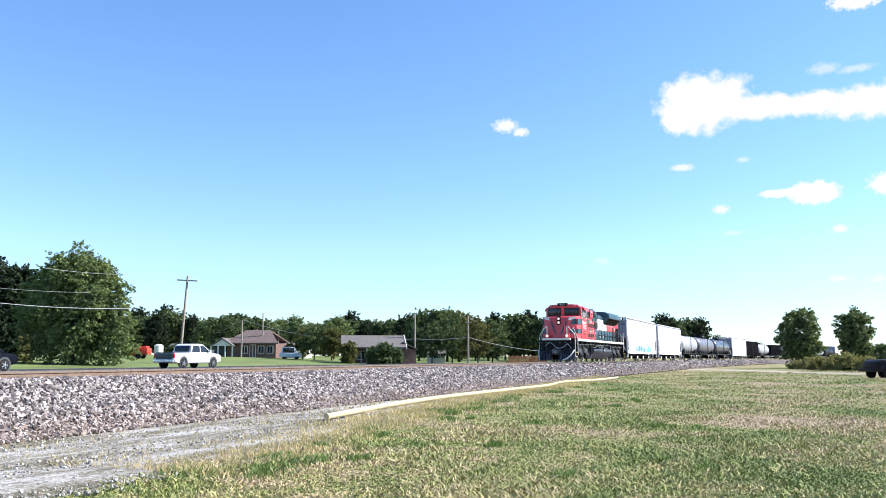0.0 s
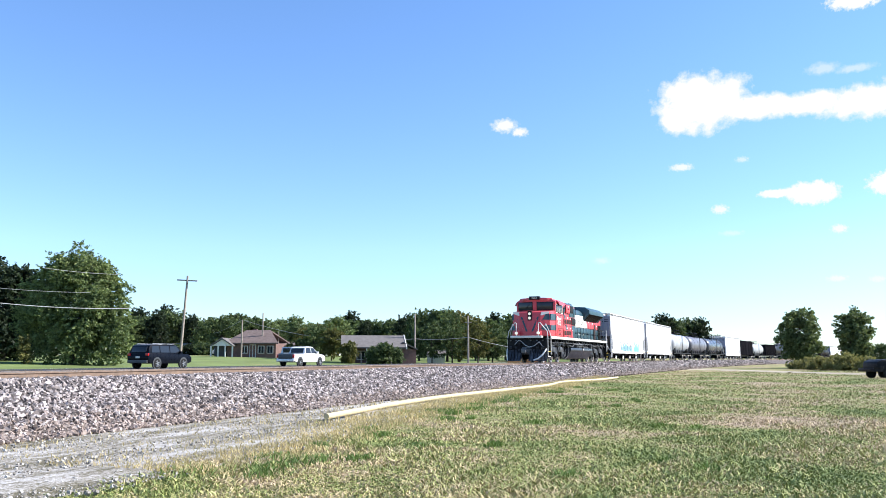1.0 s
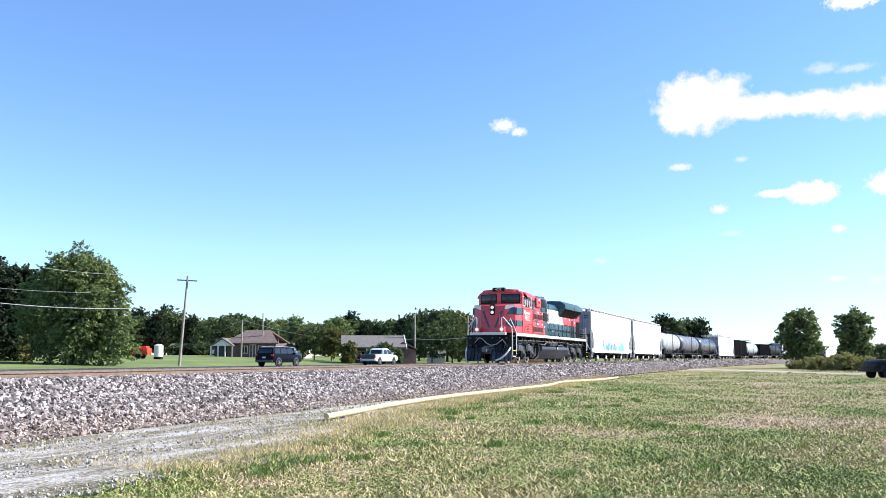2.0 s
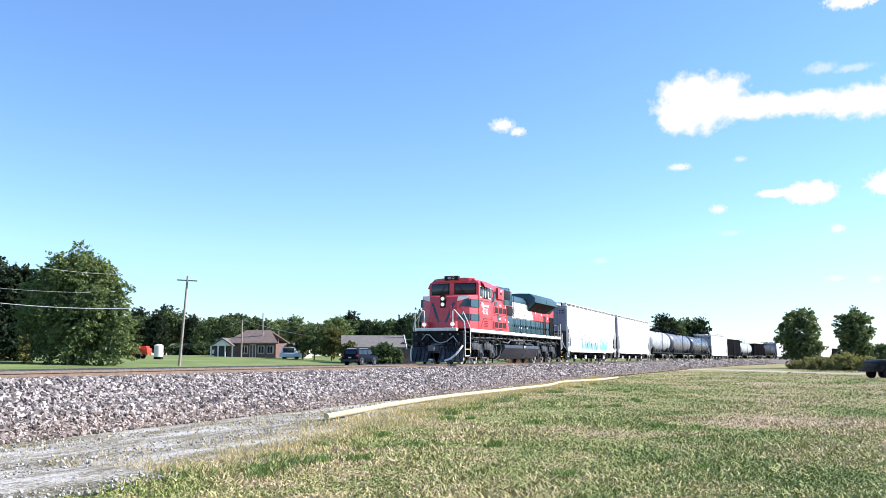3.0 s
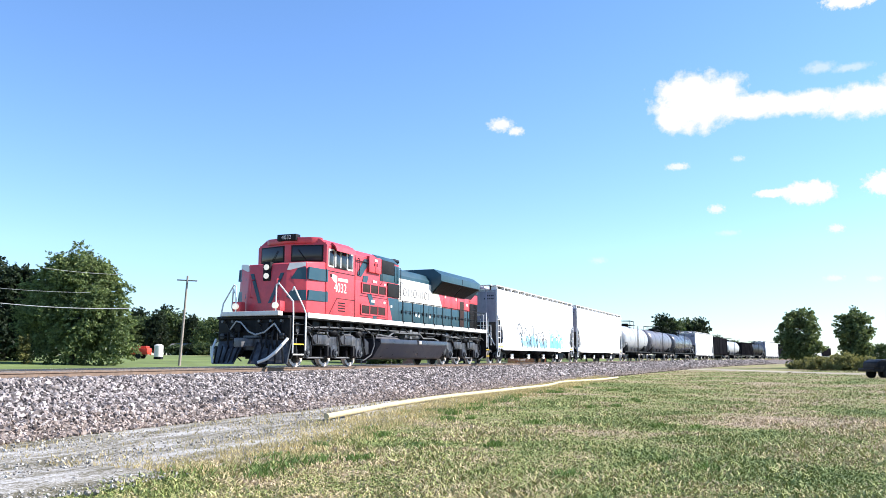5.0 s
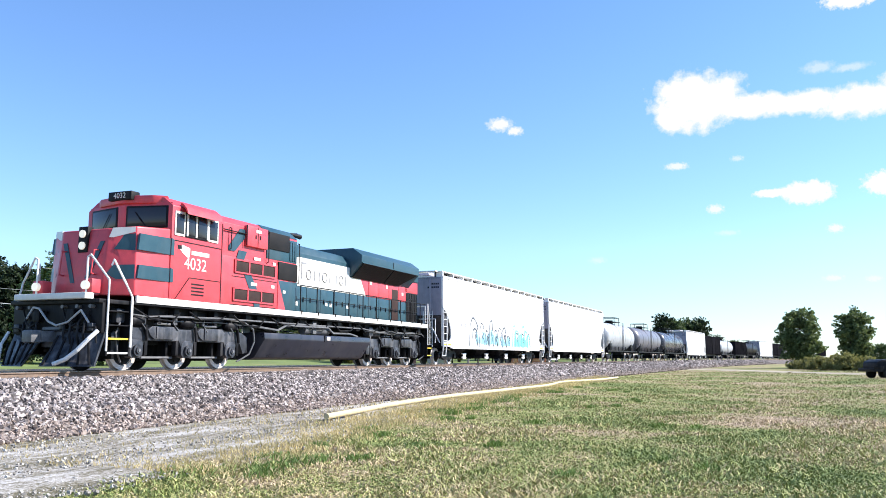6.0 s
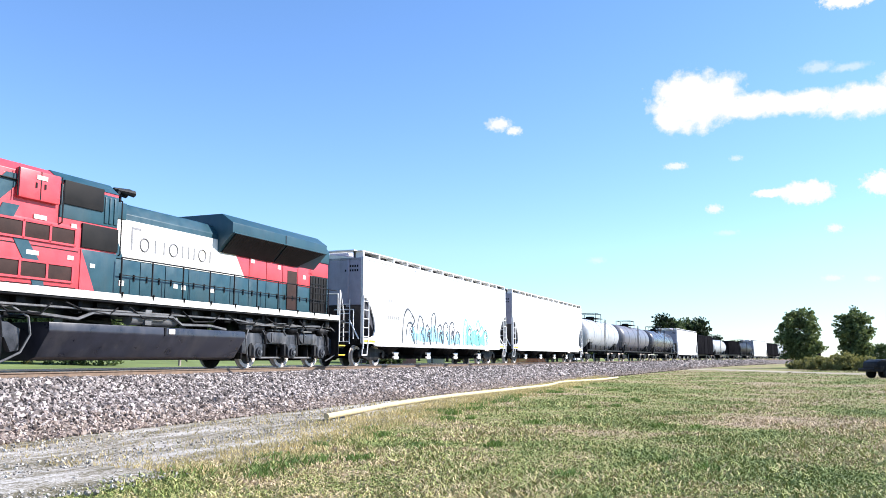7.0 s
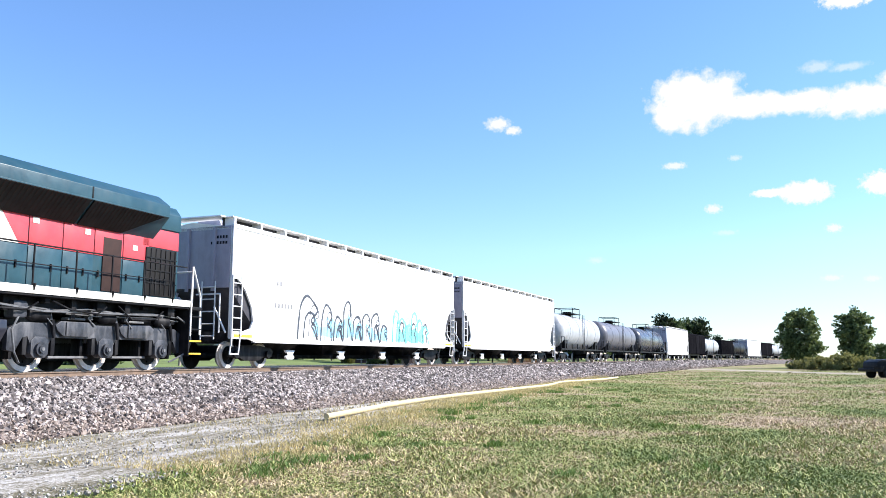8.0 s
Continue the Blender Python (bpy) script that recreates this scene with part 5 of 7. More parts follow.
    tube(bm, [(-10.5, 1.2, 1.8), (-10.5, 1.2, 2.85), (-10.5, -1.2, 2.85), (-10.5, -1.2, 1.8)], 0.025)
    part("rear_rail", bm, "handrail", L)
    # small fittings on the doors
    for x, z in ((0.95, 2.3), (-1.2, 2.4), (-1.55, 2.38), (-2.9, 2.4), (-5.0, 3.55), (-6.6, 3.5), (-8.3, 3.3)):
        for s in (1, -1):
            part("notice_plate", box(B(), x - 0.09, x + 0.09, *sorted((s * 0.97, s * 0.985)), z - 0.07, z + 0.07), "cream", L, "small white notice plate")
    for i in range(22):
        x = 1.0 - 0.5 * i
        for s in (1, -1):
            part("door_latch", box(B(), x - 0.02, x + 0.02, *sorted((s * 0.97, s * 1.0)), 2.38, 2.56), "black", L)
    # the pilot and its platform reach further out before a blunt nose
    for o in L.children:
        if o.type == 'MESH' and o.name.split(".")[0] not in ("truck", "road_number"):
            for v in o.data.vertices:
                if o.name.startswith(("nose", "headlight")):
                    v.co.x -= 0.14 * smooth(9.3, 10.0, v.co.x)
                else:
                    v.co.x += 0.28 * smooth(8.95, 9.9, v.co.x)
    CARS.append((L, 9.235))
    return L


M["lettering"] = plain("worn_grey_lettering", (0.24, 0.24, 0.25), 0.6, vary=0.5, scale=9)


def car_truck(parent, xc, r=0.42):
    bm = B()
    for s in (1, -1):
        pts = [(-1.25, 0.55), (-1.1, 0.66), (-0.45, 0.74), (0.45, 0.74), (1.1, 0.66), (1.25, 0.55), (1.2, 0.36), (0.75, 0.40), (0.42, 0.24), (-0.42, 0.24), (-0.75, 0.40), (-1.2, 0.36)]
        poly(bm, pts, 'y', *sorted((s * 0.93, s * 1.07)), 0.015)
        for dx in (-0.18, 0, 0.18):
            rod(bm, (dx, s * 1.0, 0.3), (dx, s * 1.0, 0.66), 0.07, 8)
    box(bm, -0.25, 0.25, -1.05, 1.05, 0.45, 0.75)
    t = part("truck", bm, "under", parent, "grimy two-axle truck")
    t.matrix_basis = pose(xc, 0, 0)
    for x in (-0.89, 0.89):
        wheelset(t, x, r)
        for s in (1, -1):
            part("bearing_cap", rod(B(), (x, s * 1.0, 0.45), (x, s * 1.15, 0.45), 0.13, 12), "under", t)
    return t


def build_hopper(mat="hopper", label="white four-bay covered hopper car with spray-painted scrawl", graffiti=0, half=9.5):
    C = thing("hopper_car", label, "freight car", "covered hopper cars")
    h = half
    for s in (1, -1):
        pts = [(-h, 4.46), (h, 4.46), (h, 2.80), (h - 0.35, 2.78), (h - 0.75, 2.45), (h - 1.1, 1.95), (h - 1.2, 1.5), (h - 1.05, 1.25), (h - 0.7, 1.16), (h, 1.16), (h, 0.92),
               (h - 1.0, 0.92), (h - 1.3, 0.84), (-h + 1.3, 0.84), (-h + 1.0, 0.92), (-h, 0.92), (-h, 1.16), (-h + 0.7, 1.16), (-h + 1.05, 1.25), (-h + 1.2, 1.5), (-h + 1.1, 1.95), (-h + 0.75, 2.45), (-h + 0.35, 2.78), (-h, 2.80)]
        part("side_sheet", poly(B(), pts, 'y', *sorted((s * 1.52, s * 1.58))), mat, C)
        for e in (1, -1):
            part("end_post", box(B(), *sorted((e * (h - 0.06), e * h)), *sorted((s * 1.50, s * 1.60)), 0.95, 4.44, 0.01), mat, C)
            bm = B()
            for k in range(5):
                rod(bm, (e * (h - 0.5), s * 1.62, 1.2 + 0.36 * k), (e * (h - 0.04), s * 1.62, 1.2 + 0.36 * k), 0.018, 6)
            rod(bm, (e * (h - 0.5), s * 1.62, 1.0), (e * (h - 0.5), s * 1.62, 2.9), 0.025, 6)
            rod(bm, (e * (h - 0.04), s * 1.62, 0.7), (e * (h - 0.04), s * 1.62, 2.9), 0.025, 6)
            tube(bm, [(e * (h - 0.5), s * 1.6, 1.0), (e * (h - 0.5), s * 1.55, 0.45), (e * (h - 0.06), s * 1.55, 0.45), (e * (h - 0.06), s * 1.6, 1.0)], 0.025)
            part("ladder", bm, mat, C, "white end ladder")
        part("top_rail", box(B(), -h, h, *sorted((s * 1.50, s * 1.61)), 4.37, 4.50, 0.015), mat, C)
        part("side_sill", box(B(), -h + 1.3, h - 1.3, *sorted((s * 1.45, s * 1.60)), 0.82, 0.95, 0.012), mat, C)
    # inner body with sloping ends and rounded roof
    body = B()
    sec = [(-1.50, 1.3), (-1.50, 4.36), (-1.1, 4.45), (0, 4.60), (1.1, 4.45), (1.50, 4.36), (1.50, 1.3)]
    part("inner_body", poly(body, sec, 'x', -h + 1.35, h - 1.35), mat, C)
    for e in (1, -1):
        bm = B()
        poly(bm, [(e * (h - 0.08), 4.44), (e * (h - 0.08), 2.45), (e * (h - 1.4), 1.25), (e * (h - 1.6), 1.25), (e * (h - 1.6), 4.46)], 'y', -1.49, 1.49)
        # slope sheet darkened in colour to give the cutout its shade
        part("slope_sheet", bm, "hoppershade", C, "sloping end sheet coloured dark for the cutout's shade")
        part("end_sheet", box(B(), *sorted((e * (h - 0.06), e * h)), -1.49, 1.49, 2.5, 4.44), "hoppergrey", C, "grey upright end sheet tinted violet for its shade")
        for r0, nn in ((4.0, 4), (3.82, 6)):
            for k in range(nn):
                part("stencil_bar", box(B(), *sorted((e * h, e * (h + 0.006))), 1.30 - 0.11 * k, 1.37 - 0.11 * k, r0 + 0.05, r0 + 0.14), "black", C)
        part("roof_end", poly(B(), [(-1.50, 4.34), (-1.1, 4.46), (0, 4.61), (1.1, 4.46), (1.50, 4.34)], 'x', *sorted((e * (h - 1.7), e * h))), mat, C)
        bm = B()
        box(bm, *sorted((e * (h - 1.9), e * (h - 0.05))), -0.35, 0.35, 0.82, 1.15)
        box(bm, *sorted((e * (h - 0.3), e * (h - 0.05))), -1.5, 1.5, 0.85, 1.15)
        box(bm, *sorted((e * (h - 0.1), e * (h + 0.45))), -0.13, 0.13, 0.75, 1.0, 0.03)
        box(bm, *sorted((e * (h + 0.35), e * (h + 0.62))), -0.2, 0.2, 0.72, 1.02, 0.05)
        tube(bm, [(e * (h + 0.2), 0.3, 0.9), (e * (h + 0.4), 0.35, 0.6), (e * (h + 0.6), 0.2, 0.62)], 0.03)
        part("end_sill", bm, "under", C, "dark end sill and coupler")
        bm = B()
        rod(bm, (e * (h - 0.1), -0.6, 2.0), (e * (h + 0.12), -0.6, 2.0), 0.28, 14)
        part("brake_wheel", bm, mat, C, "round hand brake wheel")
        bm = B()
        tube(bm, [(e * (h + 0.05), 1.2, 1.1), (e * (h + 0.05), 1.2, 2.3), (e * (h + 0.05), 0.3, 2.3)], 0.025)
        part("grab_bar", bm, mat, C, "bent grab bar")
        bm = B()
        tube(bm, [(e * (h + 0.05), 1.45, 1.1), (e * (h + 0.05), 1.0, 1.9)], 0.03)
        part("grab_bar", bm, mat, C, "slanted grab bar")
        car_truck(C, e * (h - 1.9))
        part("reflector", box(B(), *sorted((e * (h - 1.15), e * (h - 0.2))), 1.578, 1.588, 0.97, 1.06), "yellow", C, "yellow reflective strip")
    for k in range(4):
        x = -5.55 + 3.7 * k
        bm = B()
        top = [bm.verts.new(p) for p in ((x - 1.7, -1.4, 1.3), (x + 1.7, -1.4, 1.3), (x + 1.7, 1.4, 1.3), (x - 1.7, 1.4, 1.3))]
        bot = [bm.verts.new(p) for p in ((x - 0.4, -0.6, 0.42), (x + 0.4, -0.6, 0.42), (x + 0.4, 0.6, 0.42), (x - 0.4, 0.6, 0.42))]
        bm.faces.new(top)
        bm.faces.new(bot)
        for i in range(4):
            bm.faces.new((top[i], top[(i + 1) % 4], bot[(i + 1) % 4], bot[i]))
        part("bay", bm, "under" if mat == "hopper" else mat, C, "sloping discharge bay")
        bm = box(B(), x - 0.45, x + 0.45, -1.0, 1.0, 0.30, 0.46, 0.02)
        box(bm, x - 0.2, x + 0.2, 1.0, 1.25, 0.32, 0.5, 0.02)
        part("outlet_gate", bm, "under", C, "dark outlet gate")
        for s in (1, -1):
            bm = poly(B(), [(x - 0.30, 0.60), (x + 0.34, 0.60), (x + 0.15, 0.46), (x + 0.30, 0.36), (x + 0.18, 0.28), (x - 0.18, 0.28), (x - 0.26, 0.36), (x - 0.12, 0.46)], 'y', *sorted((s * 1.18, s * 1.26)), 0.01)
            part("gate_bracket", bm, mat, C, "pale outlet bracket")
    for s in (1, -1):
        part("running_board", box(B(), -h, h, *sorted((s * 1.10, s * 1.56)), 4.70, 4.74), mat, C, "roof walkway on short brackets")
        # added dark strip that stands in for the walkway's shadow
        part("roof_coaming", box(B(), -h + 0.1, h - 0.1, *sorted((s * 1.08, s * 1.20)), 4.43, 4.71), "hoppershade", C, "added dark strip for the shadow under the walkway")
        for k in range(14):
            x = -h + 0.12 + (2 * h - 0.24) * k / 13
            part("bracket", box(B(), x - 0.045, x + 0.045, *sorted((s * 1.2, s * 1.56)), 4.42, 4.71), mat, C)
    for e in (1, -1):
        part("end_walkway", box(B(), *sorted((e * (h - 0.35), e * (h + 0.28))), -1.3, 1.3, 4.70, 4.74), mat, C, "end walkway over the coupler")
        for y in (-1.1, -0.1, 0.9):
            part("end_rib", box(B(), *sorted((e * h, e * (h + 0.07))), y - 0.05, y + 0.05, 2.4, 4.40, 0.01), "hoppergrey", C)
        for y in (0.55, 1.05):
            part("end_ladder_stile", rod(B(), (e * (h + 0.10), y, 0.9), (e * (h + 0.10), y, 2.7), 0.022, 6), mat, C)
        for k in range(5):
            part("end_ladder_rung", rod(B(), (e * (h + 0.10), 0.55, 1.0 + 0.38 * k), (e * (h + 0.10), 1.05, 1.0 + 0.38 * k), 0.018, 6), mat, C)
        part("slope_brace", tube(B(), [(e * (h - 0.15), -1.2, 1.1), (e * (h - 0.15), -0.6, 2.4)], 0.05), "hoppergrey", C)
    part("hatch_trough", poly(B(), [(-0.5, 4.64), (-0.42, 4.80), (0.42, 4.80), (0.5, 4.64)], 'x', -h + 0.8, h - 0.8), "hoppergrey", C, "long roof hatch")
    return C


def letter(C, x, w, z0, z1, seed, mat, r, y=1.586):
    """One crooked sprayed sign: an arch with a hook, which spells nothing."""
    rng = random.Random(seed)
    j = lambda k: rng.uniform(-k, k)
    h = z1 - z0
    pts = [(x + w * 0.5, z0 + j(0.05)), (x + w * 0.45, z0 + h * 0.45), (x + w * (0.4 + j(0.1)), z0 + h * 0.8), (x + w * 0.1, z1), (x - w * 0.25, z0 + h * (0.9 + j(0.08))), (x - w * (0.35 + j(0.1)), z0 + h * 0.65),
           (x - w * 0.1, z0 + h * (0.5 + j(0.1))), (x - w * 0.3, z0 + h * 0.3), (x - w * (0.45 + j(0.1)), z0 + j(0.04))]
    fine = []
    for i in range(len(pts) - 1):
        p0, p1, p2, p3 = (Vector(pts[max(0, min(len(pts) - 1, i + d))]) for d in (-1, 0, 1, 2))
        for k in range(4):
            t = k / 4
            fine.append(0.5 * ((2 * p1) + (p2 - p0) * t + (2 * p0 - 5 * p1 + 4 * p2 - p3) * t * t + (3 * p1 - p0 - 3 * p2 + p3) * t ** 3))
    fine.append(Vector(pts[-1]))
    bm = B()
    last = None
    for i, p in enumerate(fine):
        d = fine[min(i + 1, len(fine) - 1)] - fine[max(i - 1, 0)]
        n = Vector((-d.y, d.x)).normalized() * r * (0.7 + 0.5 * rng.random())
        pair = [bm.verts.new((q.x, y, q.y)) for q in (p + n, p - n)]
        if last:
            bm.faces.new((last[0], pair[0], pair[1], last[1]))
        last = pair
    part("painted_scrawl", bm, mat, C)


def fill_patch(C, x0, x1, z0, z1, seed, mat, y=1.583):
    rng = random.Random(seed)
    n = 9
    pts = [(x0 + (x1 - x0) * k / n, z0 + (z1 - z0) * 0.12 * rng.random()) for k in range(n + 1)]
    pts += [(x1 - (x1 - x0) * k / n, z1 - (z1 - z0) * 0.6 * rng.random()) for k in range(n + 1)]
    bm = B()
    poly(bm, pts, 'y', y - 0.01, y)
    part("painted_scrawl", bm, mat, C, "faded spray-painted fill")


def build_tank(mat, label, length=14.2, dome=True):
    C = thing("tank_car", label, "tank car", "tank cars")
    h, R, zc = length / 2, 1.45, 2.52
    prof = [(-h, 0.02)]
    for k in range(1, 7):
        a = k / 6 * math.pi / 2
        prof.append((-h + 0.75 * (1 - math.cos(a)), R * math.sin(a)))
    prof += [(-a, r) for a, r in reversed(prof)]
    part("tank", lathe(B(), prof, 36, 'x', 0, 0, zc), mat, C, "ribbed cylindrical tank")
    for x in (-h * 0.62, -h * 0.2, h * 0.2, h * 0.62):
        part("weld_band", lathe(B(), [(-0.04, R + 0.002), (-0.035, R + 0.018), (0.035, R + 0.018), (0.04, R + 0.002)], 36, 'x', x, 0, zc), mat, C)
    bm = B()
    rod(bm, (0, 0, zc + R - 0.1), (0, 0, zc + R + 0.35), 0.4, 18)
    for x in (-1.2, 1.2):
        for y in (-0.8, 0.8):
            rod(bm, (x, y, zc + R - 0.4), (x, y, zc + R + 0.62), 0.03, 6)
    tube(bm, [(-1.2, -0.8, zc + R + 0.62), (1.2, -0.8, zc + R + 0.62), (1.2, 0.8, zc + R + 0.62), (-1.2, 0.8, zc + R + 0.62), (-1.2, -0.8, zc + R + 0.62)], 0.03)
    box(bm, -1.3, 1.3, -0.95, 0.95, zc + R + 0.12, zc + R + 0.17)
    part("top_platform", bm, "under", C, "dark valve platform with railing")
    bm = B()
    for s in (1, -1):
        box(bm, -h - 0.5, h + 0.5, *sorted((s * 1.25, s * 1.5)), 0.98, 1.1)
        for k in range(9):
            x = -h + 2 * h * k / 8
            box(bm, x - 0.04, x + 0.04, *sorted((s * 1.3, s * 1.36)), 0.9, 1.5)
        rod(bm, (0.5, s * 1.5, 1.0), (0.5, s * 1.5, 4.0), 0.025, 6)
        rod(bm, (0.0, s * 1.5, 1.0), (0.0, s * 1.5, 4.0), 0.025, 6)
    for e in (1, -1):
        box(bm, *sorted((e * (h - 3.0), e * (h + 0.5))), -0.4, 0.4, 0.7, 1.25)
        box(bm, *sorted((e * (h - 2.3), e * (h - 1.3))), -1.3, 1.3, 0.95, 1.8)
        box(bm, *sorted((e * (h + 0.3), e * (h + 0.5))), -1.5, 1.5, 0.85, 1.15)
        box(bm, *sorted((e * (h + 0.5), e * (h + 1.0))), -0.15, 0.15, 0.75, 1.0)
        for s in (1, -1):
            tube(bm, [(e * (h + 0.42), s * 1.5, 1.0), (e * (h + 0.42), s * 1.5, 2.0), (e * (h - 0.6), s * 1.5, 2.0), (e * (h - 0.6), s * 1.5, 1.0)], 0.025)
    part("underframe", bm, "under", C, "dark underframe with side walkway")
    for e in (1, -1):
        car_truck(C, e * (h - 1.7))
    return C


def build_gondola(mat, label, half=8.0, top=3.6):
    C = thing("gondola_car", label, "freight car", "open freight cars")
    for s in (1, -1):
        part("side", box(B(), -half, half, *sorted((s * 1.42, s * 1.5)), 1.1, top, 0.01), mat, C)
        bm = B()
        for k in range(13):
            x = -half + 0.1 + (2 * half - 0.2) * k / 12
            box(bm, x - 0.06, x + 0.06, *sorted((s * 1.5, s * 1.58)), 1.1, top)
        box(bm, -half, half, *sorted((s * 1.4, s * 1.6)), top - 0.08, top + 0.04)
        part("stakes", bm, mat, C)
    for e in (1, -1):
        part("end", box(B(), *sorted((e * (half - 0.08), e * half)), -1.42, 1.42, 1.1, top, 0.01), mat, C)
        car_truck(C, e * (half - 1.8))
        part("coupler", box(B(), *sorted((e * half, e * (half + 0.6))), -0.15, 0.15, 0.75, 1.0, 0.03), "under", C)
    part("floor_frame", box(B(), -half, half, -1.4, 1.4, 0.9, 1.15, 0.01), "under", C)
    part("load", box(B(), -half + 0.2, half - 0.2, -1.35, 1.35, 1.15, top - 0.25), "under", C)
    return C


def build_boxcar(mat, label, half=8.0):
    C = thing("boxcar", label, "freight car", "closed freight cars")
    part("body", poly(B(), [(-1.5, 1.05), (-1.5, 4.2), (-1.2, 4.35), (0, 4.5), (1.2, 4.35), (1.5, 4.2), (1.5, 1.05)], 'x', -half, half, 0.02), mat, C)
    for s in (1, -1):
        part("sliding_door", box(B(), -1.5, 1.5, *sorted((s * 1.5, s * 1.56)), 1.1, 4.05, 0.015), mat, C)
        bm = B()
        for k in range(17):
            x = -half + 0.06 + (2 * half - 0.12) * k / 16
            box(bm, x - 0.04, x + 0.04, *sorted((s * 1.5, s * 1.54)), 1.05, 4.2)
        part("ribs", bm, mat, C)
    part("underframe", box(B(), -half, half, -0.5, 0.5, 0.7, 1.05), "under", C)
    for e in (1, -1):
        car_truck(C, e * (half - 1.8))
        part("coupler", box(B(), *sorted((e * half, e * (half + 0.6))), -0.15, 0.15, 0.75, 1.0, 0.03), "under", C)
    return C


build_loco()
h1 = build_hopper()
fill_patch(h1, 4.6, 0.6, 1.05, 2.0, 1, "graffiti_blue")
fill_patch(h1, 0.2, -1.6, 1.0, 1.8, 2, "graffiti_blue")
fill_patch(h1, -2.4, -5.6, 1.0, 2.0, 3, "graffiti_teal")
for k, (x, w, top) in enumerate(((4.9, 1.5, 2.55), (3.6, 0.9, 2.3), (2.75, 0.7, 1.9), (2.0, 0.7, 2.5), (1.2, 0.75, 1.95), (0.4, 0.75, 2.1), (-0.45, 0.75, 2.15), (-1.25, 0.7, 1.7))):
    letter(h1, x, w, 0.98, top, 30 + k, "graffiti_dark", 0.05)
    letter(h1, x - w * 0.25, w * 0.5, 1.1, 1.0 + (top - 1.0) * 0.8, 130 + k, "graffiti_dark", 0.022)
    letter(h1, x - 0.1, w * 0.6, 1.02, 1.02 + (top - 1.0) * 0.6, 50 + k, "graffiti_blue" if k % 2 else "graffiti_dark", 0.045)
for k in range(6):
    letter(h1, -2.5 - 0.66 * k, 0.8, 1.0, 2.4 - 0.3 * (k % 3), 70 + k, "graffiti_teal", 0.07)
    letter(h1, -2.4 - 0.66 * k, 0.6, 1.05, 2.15 - 0.25 * (k % 2), 90 + k, "graffiti_dark" if k % 2 else "graffiti_blue", 0.045)
for k in range(6):
    part("stencil_bar", box(B(), 7.0 - 0.2 * k, 7.0 - 0.2 * k + 0.1, 1.578, 1.584, 2.0, 2.16), "lettering", h1)
for k in range(2):
    part("stencil_bar", box(B(), 6.9 - 0.2 * k, 6.9 - 0.2 * k + 0.1, 1.578, 1.584, 2.75, 2.9), "lettering", h1)
CARS.append((h1, 30.6))
h2 = build_hopper(label="white four-bay covered hopper car with clean sides")
CARS.append((h2, 51.05))
front = 62.3
for kind, pitch, args in (("tank", 16.6, ("tank_light", "pale grey tank car streaked with dirt", 14.6)),
                          ("tank", 18.4, ("tank_grey", "dull grey tank car streaked with dirt", 16.2)),
                          ("tank", 19.0, ("tank_dark", "dark grey tank car with a dull sheen", 16.6)),
                          ("hopper", 20.4, ()),
                          ("box", 18.0, ("soot", "black closed freight car", 8.1)),
                          ("tank", 17.0, ("tank_light", "pale grey tank car streaked with dirt", 14.6)),
                          ("gon", 16.2, ("soot", "black open gondola car", 7.2, 3.9)),
                          ("tank", 18.0, ("tank_black", "black tank car with a dull sheen", 15.6)),
                          ("hopper", 20.4, ()),
                          ("box", 17.6, ("soot", "black closed freight car", 7.9)),
                          ("tank", 17.0, ("tank_light", "pale grey tank car streaked with dirt", 14.6)),
                          ("tank", 17.0, ("tank_black", "black tank car with a dull sheen", 14.6)),
                          ("hopper", 20.4, ()),
                          ("gon", 16.2, ("soot", "black open gondola car", 7.2, 3.9))):
    if kind == "tank":
        c = build_tank(*args)
    elif kind == "hopper":
        c = build_hopper(label="white four-bay covered hopper car far down the train")
    elif kind == "gon":
        c = build_gondola(*args)
    else:
        c = build_boxcar(*args)
    CARS.append((c, front + pitch / 2))
    front += pitch


# ---- road vehicles ----
ROAD_WHEELS = []


def road_wheel(parent, x, y, r=0.39):
    s = 1 if y > 0 else -1
    w = part("wheel", lathe(B(), [(-0.12, r - 0.05), (-0.1, r), (0.1, r), (0.12, r - 0.05), (0.11, r * 0.66)], 24, 'y'), "tyre", parent, "black tyre")
    w.matrix_basis = pose(x, y, r)
    bm = B()
    lathe(bm, [(0.1 * s, r * 0.66), (0.125 * s, r * 0.62), (0.09 * s, r * 0.5), (0.11 * s, r * 0.15)], 20, 'y')
    for k in range(5):
        a = 2 * math.pi * k / 5
        rod(bm, (0, 0.118 * s, 0), (r * 0.6 * math.cos(a), 0.118 * s, r * 0.6 * math.sin(a)), 0.035, 6)
    part("rim", bm, "rim", w, "five-spoke alloy rim")
    ROAD_WHEELS.append((w, x, y, r))


def car_body(prof, width, tuck, zb):
    """A body from its side outline, narrowing above the belt line zb."""
    bm = poly(B(), prof, 'y', -width / 2, width / 2)
    for v in bm.verts:
        if v.co.z > zb:
            v.co.y *= 1 - tuck * (v.co.z - zb)
    bmesh.ops.bevel(bm, geom=list(bm.edges), offset=0.05, segments=3, affect='EDGES', profile=0.6)
    return bm


